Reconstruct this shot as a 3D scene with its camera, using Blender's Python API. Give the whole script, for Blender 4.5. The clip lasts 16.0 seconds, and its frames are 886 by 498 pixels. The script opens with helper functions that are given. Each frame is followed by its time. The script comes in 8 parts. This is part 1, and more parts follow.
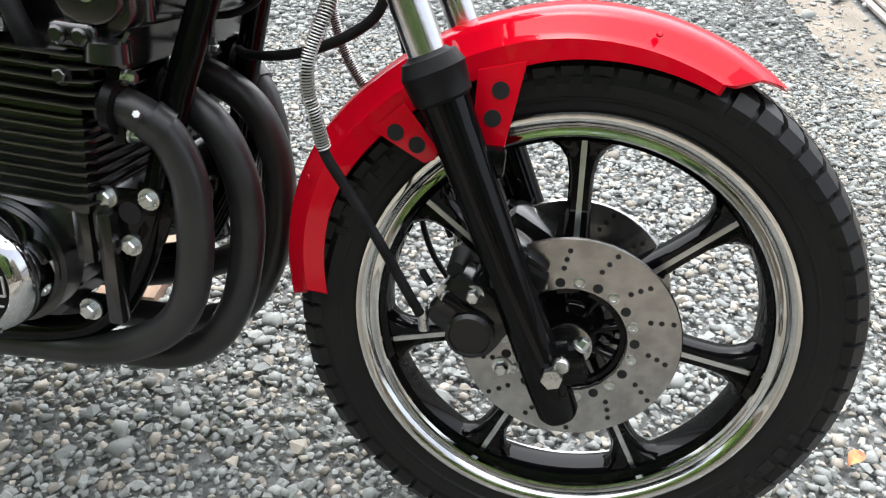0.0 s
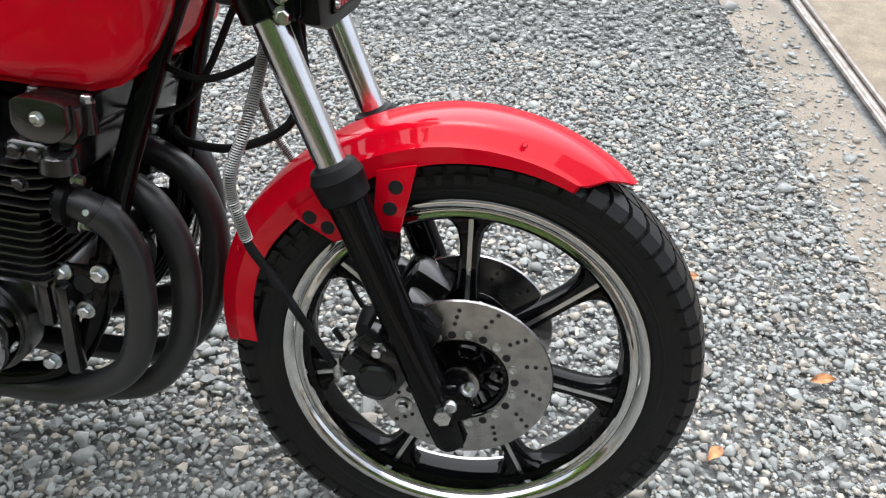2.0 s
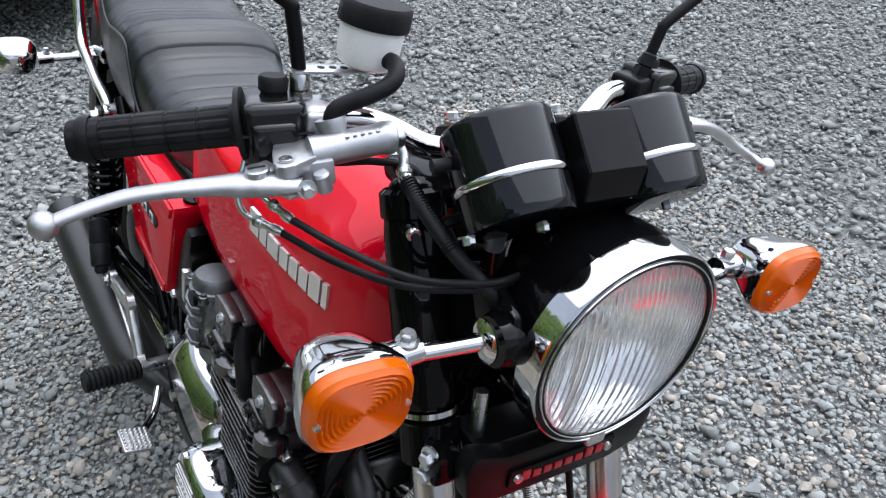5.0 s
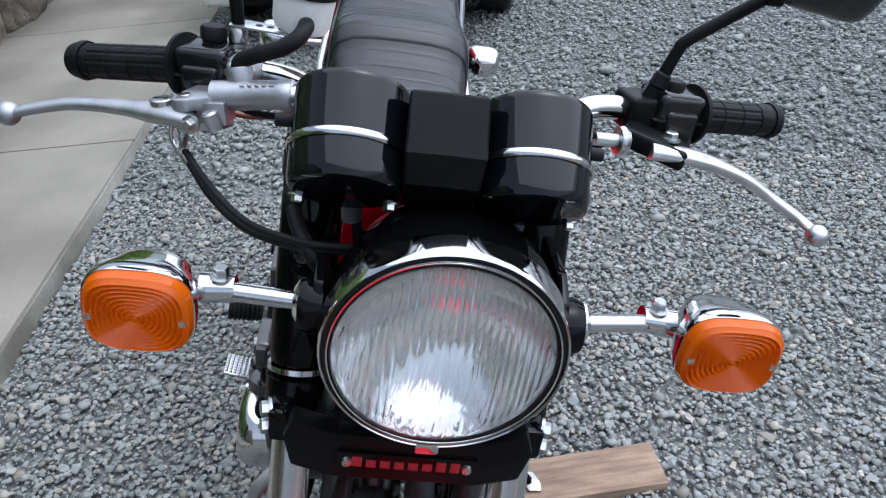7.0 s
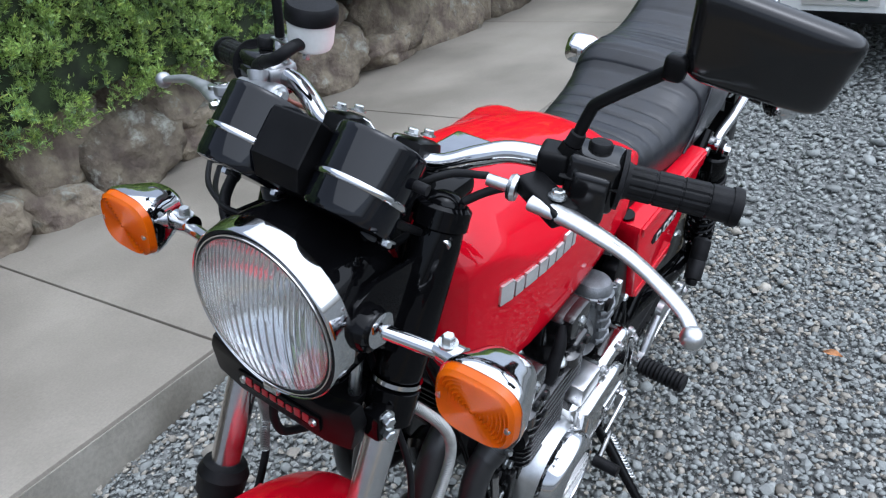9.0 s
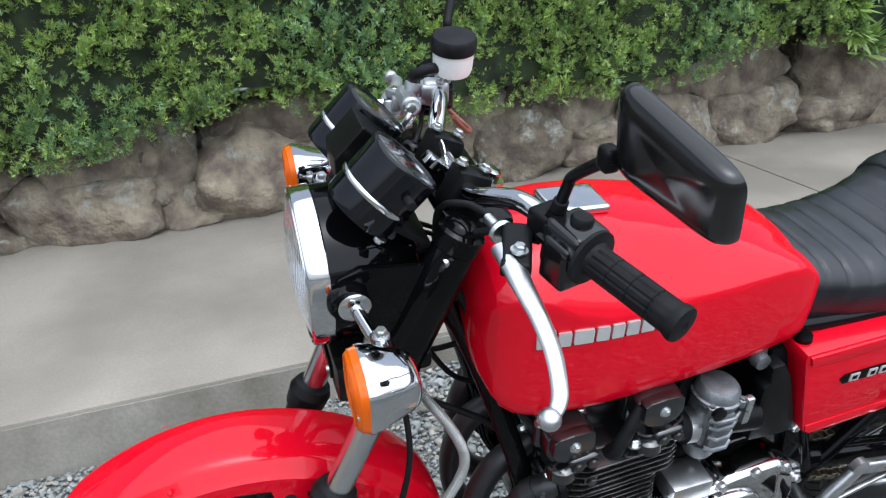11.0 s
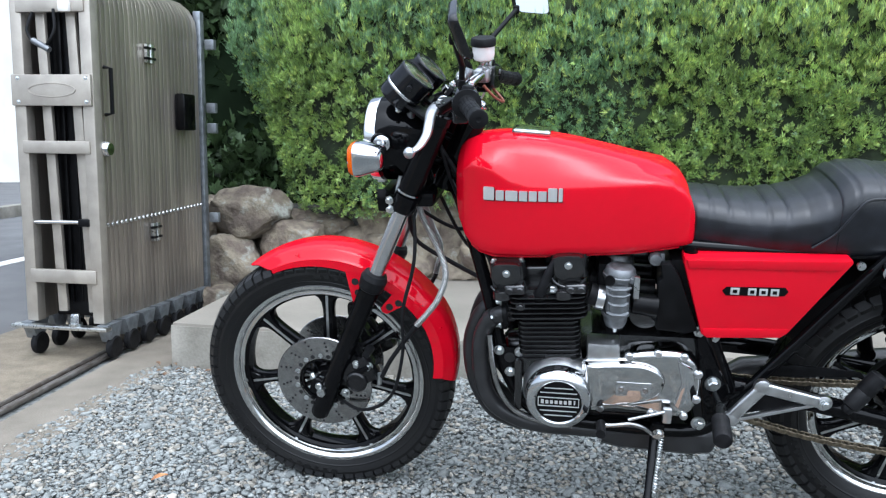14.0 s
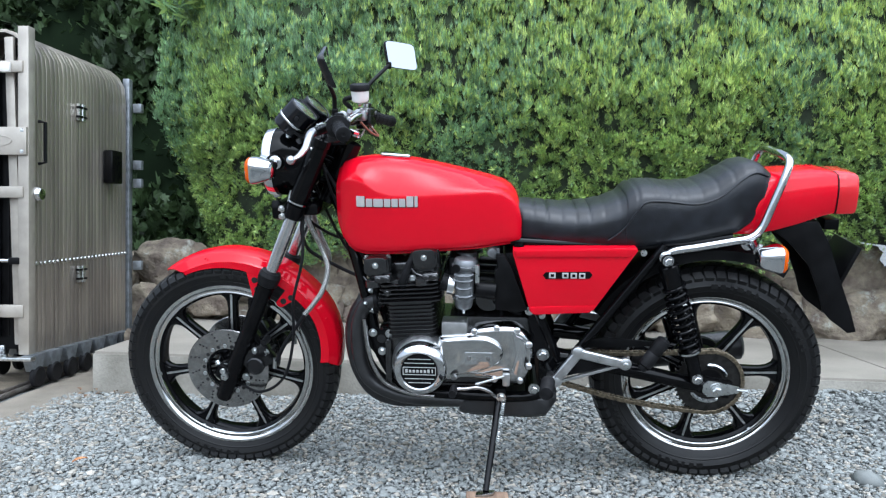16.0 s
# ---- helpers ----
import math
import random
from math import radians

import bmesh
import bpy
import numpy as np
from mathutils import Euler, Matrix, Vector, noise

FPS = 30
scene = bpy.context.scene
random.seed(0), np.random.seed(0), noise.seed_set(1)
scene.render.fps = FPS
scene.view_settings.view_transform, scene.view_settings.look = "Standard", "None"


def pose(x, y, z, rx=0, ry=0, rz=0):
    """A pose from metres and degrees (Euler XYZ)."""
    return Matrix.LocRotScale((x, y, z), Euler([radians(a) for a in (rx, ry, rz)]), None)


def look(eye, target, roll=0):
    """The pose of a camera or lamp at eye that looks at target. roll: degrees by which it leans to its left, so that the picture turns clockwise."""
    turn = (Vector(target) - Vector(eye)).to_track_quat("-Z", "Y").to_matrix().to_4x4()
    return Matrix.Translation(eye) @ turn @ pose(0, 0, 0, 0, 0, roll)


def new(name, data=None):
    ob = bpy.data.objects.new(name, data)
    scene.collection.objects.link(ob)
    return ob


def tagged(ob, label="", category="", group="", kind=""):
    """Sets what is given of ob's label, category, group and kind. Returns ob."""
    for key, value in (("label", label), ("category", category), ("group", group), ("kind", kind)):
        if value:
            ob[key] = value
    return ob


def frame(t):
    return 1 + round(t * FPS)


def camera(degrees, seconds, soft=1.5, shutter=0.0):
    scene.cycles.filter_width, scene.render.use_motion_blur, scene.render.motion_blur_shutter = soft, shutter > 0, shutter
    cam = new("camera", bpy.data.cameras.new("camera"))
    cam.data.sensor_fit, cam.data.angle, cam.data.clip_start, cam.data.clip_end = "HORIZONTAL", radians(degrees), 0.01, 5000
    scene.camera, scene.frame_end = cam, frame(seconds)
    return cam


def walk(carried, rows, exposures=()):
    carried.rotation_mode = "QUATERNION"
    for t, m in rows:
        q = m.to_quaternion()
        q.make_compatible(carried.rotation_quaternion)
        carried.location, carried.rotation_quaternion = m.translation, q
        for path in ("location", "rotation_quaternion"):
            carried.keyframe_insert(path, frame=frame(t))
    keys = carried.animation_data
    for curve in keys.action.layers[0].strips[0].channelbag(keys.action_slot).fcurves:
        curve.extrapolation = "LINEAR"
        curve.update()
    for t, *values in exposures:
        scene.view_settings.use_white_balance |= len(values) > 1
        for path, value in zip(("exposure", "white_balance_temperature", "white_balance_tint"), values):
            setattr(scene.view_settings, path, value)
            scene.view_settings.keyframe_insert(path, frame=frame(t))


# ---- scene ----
cam = camera(59.48, 16.0, soft=1.25)
EXPO = [(0, 1.68, 6250, 10), (1.5, 1.47, 6200, 11), (3, 1.24, 6150, 12), (4.7, 1.02, 5900, 12), (7, 0.66, 5500, 10), (8.2, 0.66, 5500, 10), (10.4, 0.78, 5600, 9), (11.5, 0.95, 5750, 8), (12.5, 1.13, 5500, 8), (13.5, 1.13, 5500, 8), (16, 1.06, 5450, 7)]
# t, x, y, z, pitch, roll, yaw
ROWS = [
    (0, 0.0539, 0.6293, 0.9099, -36.04, 0.91, -170.73),
    (0.5, 0.0446, 0.6623, 0.9393, -37.37, 2.99, -174.55),
    (1, 0.0234, 0.6809, 0.9624, -38.67, 4.24, -176.41),
    (1.5, -0.0064, 0.6818, 0.9991, -39.3, 4.6, -177.43),
    (2, -0.0137, 0.6517, 1.1242, -40.45, 2.94, -174.56),
    (2.5, 0.0349, 0.6011, 1.2676, -41.68, 0.34, -167.93),
    (3, 0.0923, 0.546, 1.3601, -44.25, -0, -162.82),
    (3.5, 0.0479, 0.4307, 1.3631, -43.1, 0.03, -153.24),
    (4, -0.0365, 0.2794, 1.359, -41.01, -0.43, -143.61),
    (4.5, -0.0724, 0.1814, 1.328, -39.87, -1.26, -132.65),
    (4.7, -0.0952, 0.1634, 1.3438, -38.94, -1.67, -127.42),
    (6.8, -0.2605, -0.1931, 1.2744, -32.75, -4.79, -94.84),
    (7, -0.2663, -0.2202, 1.2726, -32.7, -5.43, -90.49),
    (7.5, -0.285, -0.3722, 1.286, -31.15, -6.31, -80.12),
    (8, -0.292, -0.5244, 1.2696, -29.16, -7.65, -70.34),
    (8.2, -0.2781, -0.5598, 1.2686, -29.06, -8.34, -66.42),
    (10.3, -0.0469, -0.9956, 1.269, -25.36, -6.35, -30.91),
    (10.5, -0.012, -1.007, 1.2545, -24.83, -5.58, -28.09),
    (11, 0.084, -1.0596, 1.2581, -22.85, -3.66, -17.14),
    (11.5, 0.2238, -1.1815, 1.2266, -19.08, -2.44, -5.3),
    (12, 0.3314, -1.3107, 1.1757, -14.66, -1.99, 1.48),
    (12.5, 0.3891, -1.4788, 1.1085, -11.44, -1.65, 4.61),
    (13, 0.4763, -1.6188, 1.0397, -9.82, -0.82, 6.96),
    (13.5, 0.5567, -1.7682, 0.9522, -8.63, -0.5, 9.22),
    (14, 0.6093, -1.9495, 0.8881, -7.74, 0.72, 9.3),
    (14.5, 0.6657, -2.0753, 0.8662, -5.83, 1.16, 8.23),
    (15, 0.7646, -2.2222, 0.8314, -3.51, 0.76, 7.07),
    (15.5, 0.8263, -2.3261, 0.7538, -1.67, 0.24, 6.14),
    (16, 0.8185, -2.3628, 0.709, -1.35, 0.63, 4.41),
]
walk(cam, [(t, pose(x, y, z, 90 + p, 0, w) @ pose(0, 0, 0, 0, 0, r)) for t, x, y, z, p, r, w in ROWS],
     exposures=EXPO)

# ---- sky and sun: bright, thinly overcast day ----
world = bpy.data.worlds.new("sky")
scene.world = world
world.use_nodes = True
wn, wl = world.node_tree.nodes, world.node_tree.links
sky = wn.new("ShaderNodeTexSky")
sky.sky_type, sky.sun_disc = "NISHITA", False
sky.sun_elevation, sky.sun_rotation = radians(66), radians(164)
sky.air_density, sky.dust_density = 1.0, 4.0
grey = wn.new("ShaderNodeHueSaturation")
grey.inputs["Saturation"].default_value = 0.3
wl.new(sky.outputs["Color"], grey.inputs["Color"])
wl.new(grey.outputs["Color"], wn["Background"].inputs["Color"])
wn["Background"].inputs["Strength"].default_value = 0.15
sun_data = bpy.data.lights.new("sun", "SUN")
sun_data.energy, sun_data.angle, sun_data.color = 2.0, radians(120), (1.0, 0.97, 0.92)
sun = new("sun", sun_data)
sun.matrix_world = look((0.54, -1.9, 4.4), (0, 0, 0))

# ---- materials ----
def surface(name, col, rough=0.5, metal=0.0, var=0.12, scale=25.0, bump=0.0, bscale=300.0, coat=0.0, col2=None,
            spec=0.5, island=0.0, objrand=0.0, rvar=0.1, stretch=(1, 1, 1), coat_rough=0.03):
    """A painted, metal, stone or rubber surface with colour change at two scales, uneven gloss and fine relief."""
    m = bpy.data.materials.new(name)
    m.use_nodes = True
    n, l = m.node_tree.nodes, m.node_tree.links
    b = n["Principled BSDF"]
    b.inputs["Metallic"].default_value = metal
    b.inputs["Coat Weight"].default_value = coat
    b.inputs["Coat Roughness"].default_value = coat_rough
    b.inputs["Specular IOR Level"].default_value = spec
    tc, mp = n.new("ShaderNodeTexCoord"), n.new("ShaderNodeMapping")
    mp.inputs["Scale"].default_value = stretch
    l.new(tc.outputs["Object"], mp.inputs["Vector"])
    n1, n2 = n.new("ShaderNodeTexNoise"), n.new("ShaderNodeTexNoise")
    n1.inputs["Scale"].default_value, n1.inputs["Detail"].default_value = scale, 4
    n2.inputs["Scale"].default_value, n2.inputs["Detail"].default_value = bscale, 3
    l.new(mp.outputs["Vector"], n1.inputs["Vector"])
    l.new(mp.outputs["Vector"], n2.inputs["Vector"])
    c2 = col2 or tuple(max(0.0, c * (1 - 2 * var)) for c in col)
    ramp = n.new("ShaderNodeValToRGB")
    ramp.color_ramp.elements[0].position, ramp.color_ramp.elements[1].position = 0.35, 0.65
    ramp.color_ramp.elements[0].color, ramp.color_ramp.elements[1].color = (*c2, 1), (*col, 1)
    l.new(n1.outputs["Fac"], ramp.inputs["Fac"])
    out = ramp.outputs["Color"]
    fine = n.new("ShaderNodeHueSaturation")
    mr = n.new("ShaderNodeMapRange")
    mr.inputs["To Min"].default_value, mr.inputs["To Max"].default_value = 1 - var, 1 + var
    l.new(n2.outputs["Fac"], mr.inputs["Value"])
    l.new(mr.outputs["Result"], fine.inputs["Value"])
    l.new(out, fine.inputs["Color"])
    out = fine.outputs["Color"]
    for amount, node, socket in ((island, "ShaderNodeNewGeometry", "Random Per Island"), (objrand, "ShaderNodeObjectInfo", "Random")):
        if amount:
            g, hs, m2 = n.new(node), n.new("ShaderNodeHueSaturation"), n.new("ShaderNodeMapRange")
            m2.inputs["To Min"].default_value, m2.inputs["To Max"].default_value = 1 - amount, 1 + amount
            l.new(g.outputs[socket], m2.inputs["Value"])
            l.new(m2.outputs["Result"], hs.inputs["Value"])
            l.new(out, hs.inputs["Color"])
            out = hs.outputs["Color"]
    l.new(out, b.inputs["Base Color"])
    rr = n.new("ShaderNodeMapRange")
    rr.inputs["To Min"].default_value, rr.inputs["To Max"].default_value = max(0.02, rough - rvar * rough), min(1.0, rough + rvar * rough)
    l.new(n1.outputs["Fac"], rr.inputs["Value"])
    l.new(rr.outputs["Result"], b.inputs["Roughness"])
    if bump:
        bp = n.new("ShaderNodeBump")
        bp.inputs["Strength"].default_value, bp.inputs["Distance"].default_value = 1.0, bump
        l.new(n2.outputs["Fac"], bp.inputs["Height"])
        l.new(bp.outputs["Normal"], b.inputs["Normal"])
    return m


RED = surface("red_paint", (0.52, 0.0015, 0.0125), 0.45, var=0.03, scale=6, coat=0.55, col2=(0.495, 0.0014, 0.0115), bscale=60, rvar=0.05, spec=0.0, coat_rough=0.012)
BLACK = surface("black_gloss_paint", (0.003, 0.003, 0.0035), 0.25, var=0.2, scale=12, coat=0.34, spec=0.0, bscale=500, coat_rough=0.015)
SATIN = surface("black_satin_paint", (0.006, 0.006, 0.0065), 0.34, var=0.25, scale=20, spec=0.1, bump=0.00006, bscale=900)
ENGINE = surface("black_engine_paint", (0.009, 0.0088, 0.0094), 0.19, var=0.3, spec=0.85, scale=35, bump=0.0001, bscale=420, rvar=0.3)
SHELL = surface("mirror_shell_plastic", (0.008, 0.008, 0.0085), 0.15, var=0.2, scale=15, spec=0.4)
PIPE = surface("matt_black_exhaust_paint", (0.021, 0.021, 0.022), 0.36, var=0.2, scale=18, spec=0.46, bump=0.00008, bscale=1200)
RUBBER = surface("black_rubber", (0.011, 0.011, 0.012), 0.5, spec=0.13, var=0.3, scale=40, bump=0.0002, bscale=600)
TYRE = surface("tyre_rubber", (0.009, 0.009, 0.0095), 0.36, spec=0.2, var=0.3, scale=14, bump=0.0003, bscale=260, col2=(0.011, 0.0108, 0.0106))
CHROME = surface("chrome", (0.6, 0.605, 0.615), 0.07, 1.0, var=0.05, scale=30, rvar=0.4)
ALLOY = surface("polished_alloy", (0.62, 0.625, 0.63), 0.33, 1.0, var=0.1, scale=40, bump=0.00006, bscale=500, rvar=0.4)
LEVERMETAL = surface("satin_cast_lever", (0.44, 0.447, 0.46), 0.48, 1.0, var=0.08, scale=60, bump=0.00012, bscale=700, rvar=0.3)
PODBLACK = surface("gauge_black_enamel", (0.0036, 0.004, 0.0056), 0.2, var=0.2, scale=12, coat=0.75, spec=0.0, bscale=500, coat_rough=0.05)
CAST = surface("cast_alloy", (0.21, 0.22, 0.23), 0.48, 0.8, var=0.3, scale=40, bump=0.0004, bscale=450, rvar=0.3, col2=(0.13, 0.135, 0.14))
POLALLOY = surface("buffed_alloy", (0.56, 0.56, 0.555), 0.1, 1.0, var=0.07, scale=40, rvar=0.4)
RIMALLOY = surface("polished_rim_alloy", (0.62, 0.62, 0.61), 0.08, 1.0, var=0.06, scale=40, rvar=0.4)
DARKSTEEL = surface("dark_worn_steel", (0.045, 0.043, 0.04), 0.45, 0.8, var=0.25, scale=60)
STEEL = surface("brushed_steel", (0.4, 0.395, 0.39), 0.24, 1.0, var=0.14, scale=60, bump=0.00005, bscale=900)
ZINC = surface("zinc_plated_steel", (0.62, 0.64, 0.64), 0.28, 1.0, var=0.12, scale=90, bump=0.0001, bscale=800)
FORKTUBE = surface("ground_steel", (0.62, 0.62, 0.63), 0.2, 1.0, var=0.05, scale=20)
VINYL = surface("black_vinyl", (0.0085, 0.0098, 0.0135), 0.36, var=0.3, spec=0.42, scale=30, bump=0.0003, bscale=420, rvar=0.25)
WHITEPL = surface("milky_plastic", (0.75, 0.75, 0.72), 0.35, var=0.05, scale=30)
DARK = surface("dark_opening", (0.006, 0.006, 0.006), 0.8, var=0.3)
BRASS = surface("dull_chain_steel", (0.24, 0.2, 0.14), 0.4, 0.85, var=0.3, scale=120, bump=0.0002, bscale=900)
SILVERPAINT = surface("silver_badge", (0.75, 0.75, 0.74), 0.3, 0.7, var=0.06)
REDLETTER = surface("red_badge_paint", (0.3, 0.012, 0.018), 0.4, var=0.1)
DIAL = surface("dial_face", (0.015, 0.015, 0.017), 0.5, var=0.2)
CONCRETE = surface("concrete", (0.25, 0.226, 0.19), 0.85, var=0.16, scale=1.6, bump=0.001, bscale=140, col2=(0.155, 0.139, 0.114))
CONCFACE = surface("stained_concrete_face", (0.25, 0.235, 0.2), 0.9, var=0.25, scale=4.0, bump=0.002, bscale=90, col2=(0.12, 0.11, 0.088))
STRIP = surface("dusty_concrete", (0.195, 0.17, 0.135), 0.9, var=0.3, scale=7.0, bump=0.0025, bscale=240, col2=(0.14, 0.122, 0.095))
WASHED = surface("washed_aggregate", (0.2, 0.168, 0.12), 0.9, var=0.55, scale=14.0, bump=0.005, bscale=170, col2=(0.14, 0.115, 0.08))
ASPHALT = surface("asphalt", (0.11, 0.11, 0.11), 0.9, var=0.25, scale=3.0, bump=0.001, bscale=200, col2=(0.075, 0.075, 0.075))
GRAVELBED = surface("gravel_bed", (0.205, 0.21, 0.205), 0.95, var=0.4, scale=45.0, bump=0.006, bscale=70, col2=(0.1, 0.104, 0.101), spec=0.05)
PEBBLE = surface("grey_crushed_stone", (0.24, 0.248, 0.237), 0.92, var=0.14, scale=30, bump=0.0005, bscale=320, island=0.22, col2=(0.2, 0.213, 0.206), spec=0.08)
PEBBLEW = surface("warm_crushed_stone", (0.25, 0.235, 0.2), 0.92, var=0.14, scale=30, bump=0.0006, bscale=320, island=0.36, col2=(0.29, 0.27, 0.235), spec=0.05)
BOULDER = surface("weathered_boulder", (0.205, 0.176, 0.13), 0.92, var=0.3, scale=11, bump=0.014, bscale=38, col2=(0.1, 0.08, 0.066), objrand=0.3, spec=0.15)
_n, _l = BOULDER.node_tree.nodes, BOULDER.node_tree.links
_src = _n["Principled BSDF"].inputs["Base Color"].links[0].from_socket
_tc, _w1, _r1, _mx = _n.new("ShaderNodeTexCoord"), _n.new("ShaderNodeTexNoise"), _n.new("ShaderNodeValToRGB"), _n.new("ShaderNodeMixRGB")
_w1.inputs["Scale"].default_value, _w1.inputs["Detail"].default_value, _w1.inputs["Roughness"].default_value = 7.0, 8, 0.68
_r1.color_ramp.elements[0].position, _r1.color_ramp.elements[1].position = 0.55, 0.66
_mx.inputs[2].default_value = (0.27, 0.275, 0.24, 1)
_l.new(_tc.outputs["Object"], _w1.inputs["Vector"])
_l.new(_w1.outputs["Fac"], _r1.inputs["Fac"])
_l.new(_r1.outputs["Color"], _mx.inputs[0])
_l.new(_src, _mx.inputs[1])
_l.new(_mx.outputs["Color"], _n["Principled BSDF"].inputs["Base Color"])
MORTAR = surface("wall_mortar", (0.13, 0.125, 0.115), 0.95, var=0.3, scale=12, bump=0.004, bscale=70, col2=(0.05, 0.048, 0.042))
# near-black green that stands in for the shade between the hedge sprays
HEDGESHADE = surface("hedge_gap_shade", (0.025, 0.04, 0.014), 1.0, var=0.4, scale=14)
LEAF = surface("hedge_foliage", (0.35, 0.49, 0.13), 0.42, var=0.25, scale=9.0, island=0.55, col2=(0.16, 0.25, 0.07), bscale=24, spec=0.75)
# pale tip colour, also used to suggest sun on the hedge
LEAFT = surface("pale_sunlit_foliage", (0.6, 0.7, 0.17), 0.42, var=0.2, scale=9.0, island=0.4, col2=(0.42, 0.54, 0.14), bscale=24, spec=0.75)
LEAFB = surface("blue_green_foliage", (0.27, 0.43, 0.2), 0.42, var=0.25, scale=9.0, island=0.55, col2=(0.12, 0.22, 0.1), bscale=24, spec=0.75)
COIL = surface("dull_spring_wire", (0.42, 0.42, 0.4), 0.45, 0.75, var=0.1, scale=60)
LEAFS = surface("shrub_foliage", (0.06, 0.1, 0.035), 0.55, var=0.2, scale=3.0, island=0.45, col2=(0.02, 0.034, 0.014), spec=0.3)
# no leaf colour: near black for the deep shade inside the shrub
CORESHADE = surface("shrub_gap_shade", (0.012, 0.02, 0.01), 0.9, var=0.2, scale=5.0, island=0.4, spec=0.02)
for _k in (LEAF, LEAFB, LEAFT):
    _n, _l = _k.node_tree.nodes, _k.node_tree.links
    _t, _m = _n.new("ShaderNodeBsdfTranslucent"), _n.new("ShaderNodeMixShader")
    _m.inputs["Fac"].default_value = 0.3
    _l.new(_n["Principled BSDF"].inputs["Base Color"].links[0].from_socket, _t.inputs["Color"])
    _l.new(_n["Principled BSDF"].outputs["BSDF"], _m.inputs[1])
    _l.new(_t.outputs["BSDF"], _m.inputs[2])
    _l.new(_m.outputs["Shader"], _n["Material Output"].inputs["Surface"])
GATESTEEL = surface("bronze_steel", (0.385, 0.343, 0.288), 0.3, 0.7, var=0.14, scale=9, bump=0.0001, bscale=120, stretch=(1, 1, 0.12), col2=(0.215, 0.19, 0.165))
GATEPAINT = surface("champagne_alloy", (0.39, 0.355, 0.305), 0.45, 0.6, var=0.1, scale=14)
GALV = surface("galvanised_steel", (0.25, 0.27, 0.29), 0.45, 0.7, var=0.2, scale=30)
RAILSTEEL = surface("worn_rail_steel", (0.22, 0.205, 0.19), 0.42, 0.7, var=0.25, scale=25, col2=(0.12, 0.1, 0.085))
TIMBER = surface("raw_timber", (0.3, 0.205, 0.14), 0.8, var=0.25, scale=9, stretch=(8, 1, 8), col2=(0.17, 0.11, 0.075), bump=0.0008, bscale=60)
WHITECAR = surface("white_car_paint", (0.8, 0.8, 0.78), 0.25, var=0.02, coat=1.0)
PLASTER = surface("pale_plaster", (0.62, 0.6, 0.56), 0.9, var=0.06, scale=2)
BROWNLEAF = surface("brown_leaf_litter", (0.17, 0.1, 0.055), 0.85, var=0.3, scale=60)
DRYLEAF = surface("dry_leaf", (0.45, 0.2, 0.08), 0.8, var=0.3, scale=60)


def glassy(name, col, rough=0.03, weight=1.0, ior=1.45, bump_scale=0.0, bump=0.0, rings=None):
    m = surface(name, col, rough, var=0.02)
    n, l = m.node_tree.nodes, m.node_tree.links
    b = n["Principled BSDF"]
    b.inputs["Transmission Weight"].default_value = weight
    b.inputs["IOR"].default_value = ior
    for k in list(b.inputs["Roughness"].links):
        l.remove(k)
    b.inputs["Roughness"].default_value = rough
    return m


GLASS = glassy("clear_glass", (0.95, 0.96, 0.96))
AMBER = glassy("amber_lens", (0.9, 0.16, 0.0), 0.05, 0.5)
AMBER.node_tree.nodes["Principled BSDF"].inputs["Specular IOR Level"].default_value = 0.16
LENSGLASS = glassy("fluted_glass", (0.97, 0.98, 0.98), 0.02, 0.96)
REFLECTOR = surface("lamp_reflector", (0.8, 0.8, 0.8), 0.07, 1.0, var=0.03, scale=30)
REDLENS = glassy("red_lens", (0.75, 0.02, 0.03), 0.1, 0.4)
MIRROR = surface("mirror_glass", (0.9, 0.92, 0.92), 0.02, 1.0, var=0.0, rvar=0.0)


# ---- mesh helpers ----
def part(name, bm, material, parent=None, label="", smooth=38):
    """Links a bmesh as one mesh object, rounded where faces meet at less than the given angle."""
    bmesh.ops.recalc_face_normals(bm, faces=bm.faces)
    me = bpy.data.meshes.new(name)
    for f in bm.faces:
        f.smooth = True
    lim = radians(smooth)
    for e in bm.edges:
        e.smooth = not (len(e.link_faces) == 2 and e.calc_face_angle(0) > lim)
    bm.to_mesh(me)
    bm.free()
    me.materials.append(material)
    ob = new(name, me)
    if parent:
        ob.parent = parent
    if label:
        ob["label"] = label
    return ob


def thing(name, label, category, at=None, group="", kind=""):
    ob = new(name)
    ob.empty_display_size = 0.1
    if at is not None:
        ob.matrix_world = at
    return tagged(ob, label, category, group, kind)


V = Vector


def frames_along(pts):
    """A point, a side and an up vector for each point of a line, with no twist."""
    pts = [V(p) for p in pts]
    out, side = [], None
    for i, p in enumerate(pts):
        d = (pts[min(i + 1, len(pts) - 1)] - pts[max(i - 1, 0)]).normalized()
        if side is None:
            side = d.orthogonal().normalized()
        side = (side - d * side.dot(d)).normalized()
        out.append((p, side, d.cross(side), d))
    return out


def smooth_line(pts, n=6):
    """A Catmull-Rom line through the points, n pieces to each stretch."""
    P = [V(p) for p in pts]
    P = [P[0] * 2 - P[1]] + P + [P[-1] * 2 - P[-2]]
    out = []
    for i in range(1, len(P) - 2):
        a, b, c, d = P[i - 1:i + 3]
        for k in range(n):
            t = k / n
            out.append(0.5 * ((2 * b) + (c - a) * t + (2 * a - 5 * b + 4 * c - d) * t * t + (3 * b - a - 3 * c + d) * t ** 3))
    return out + [P[-2]]


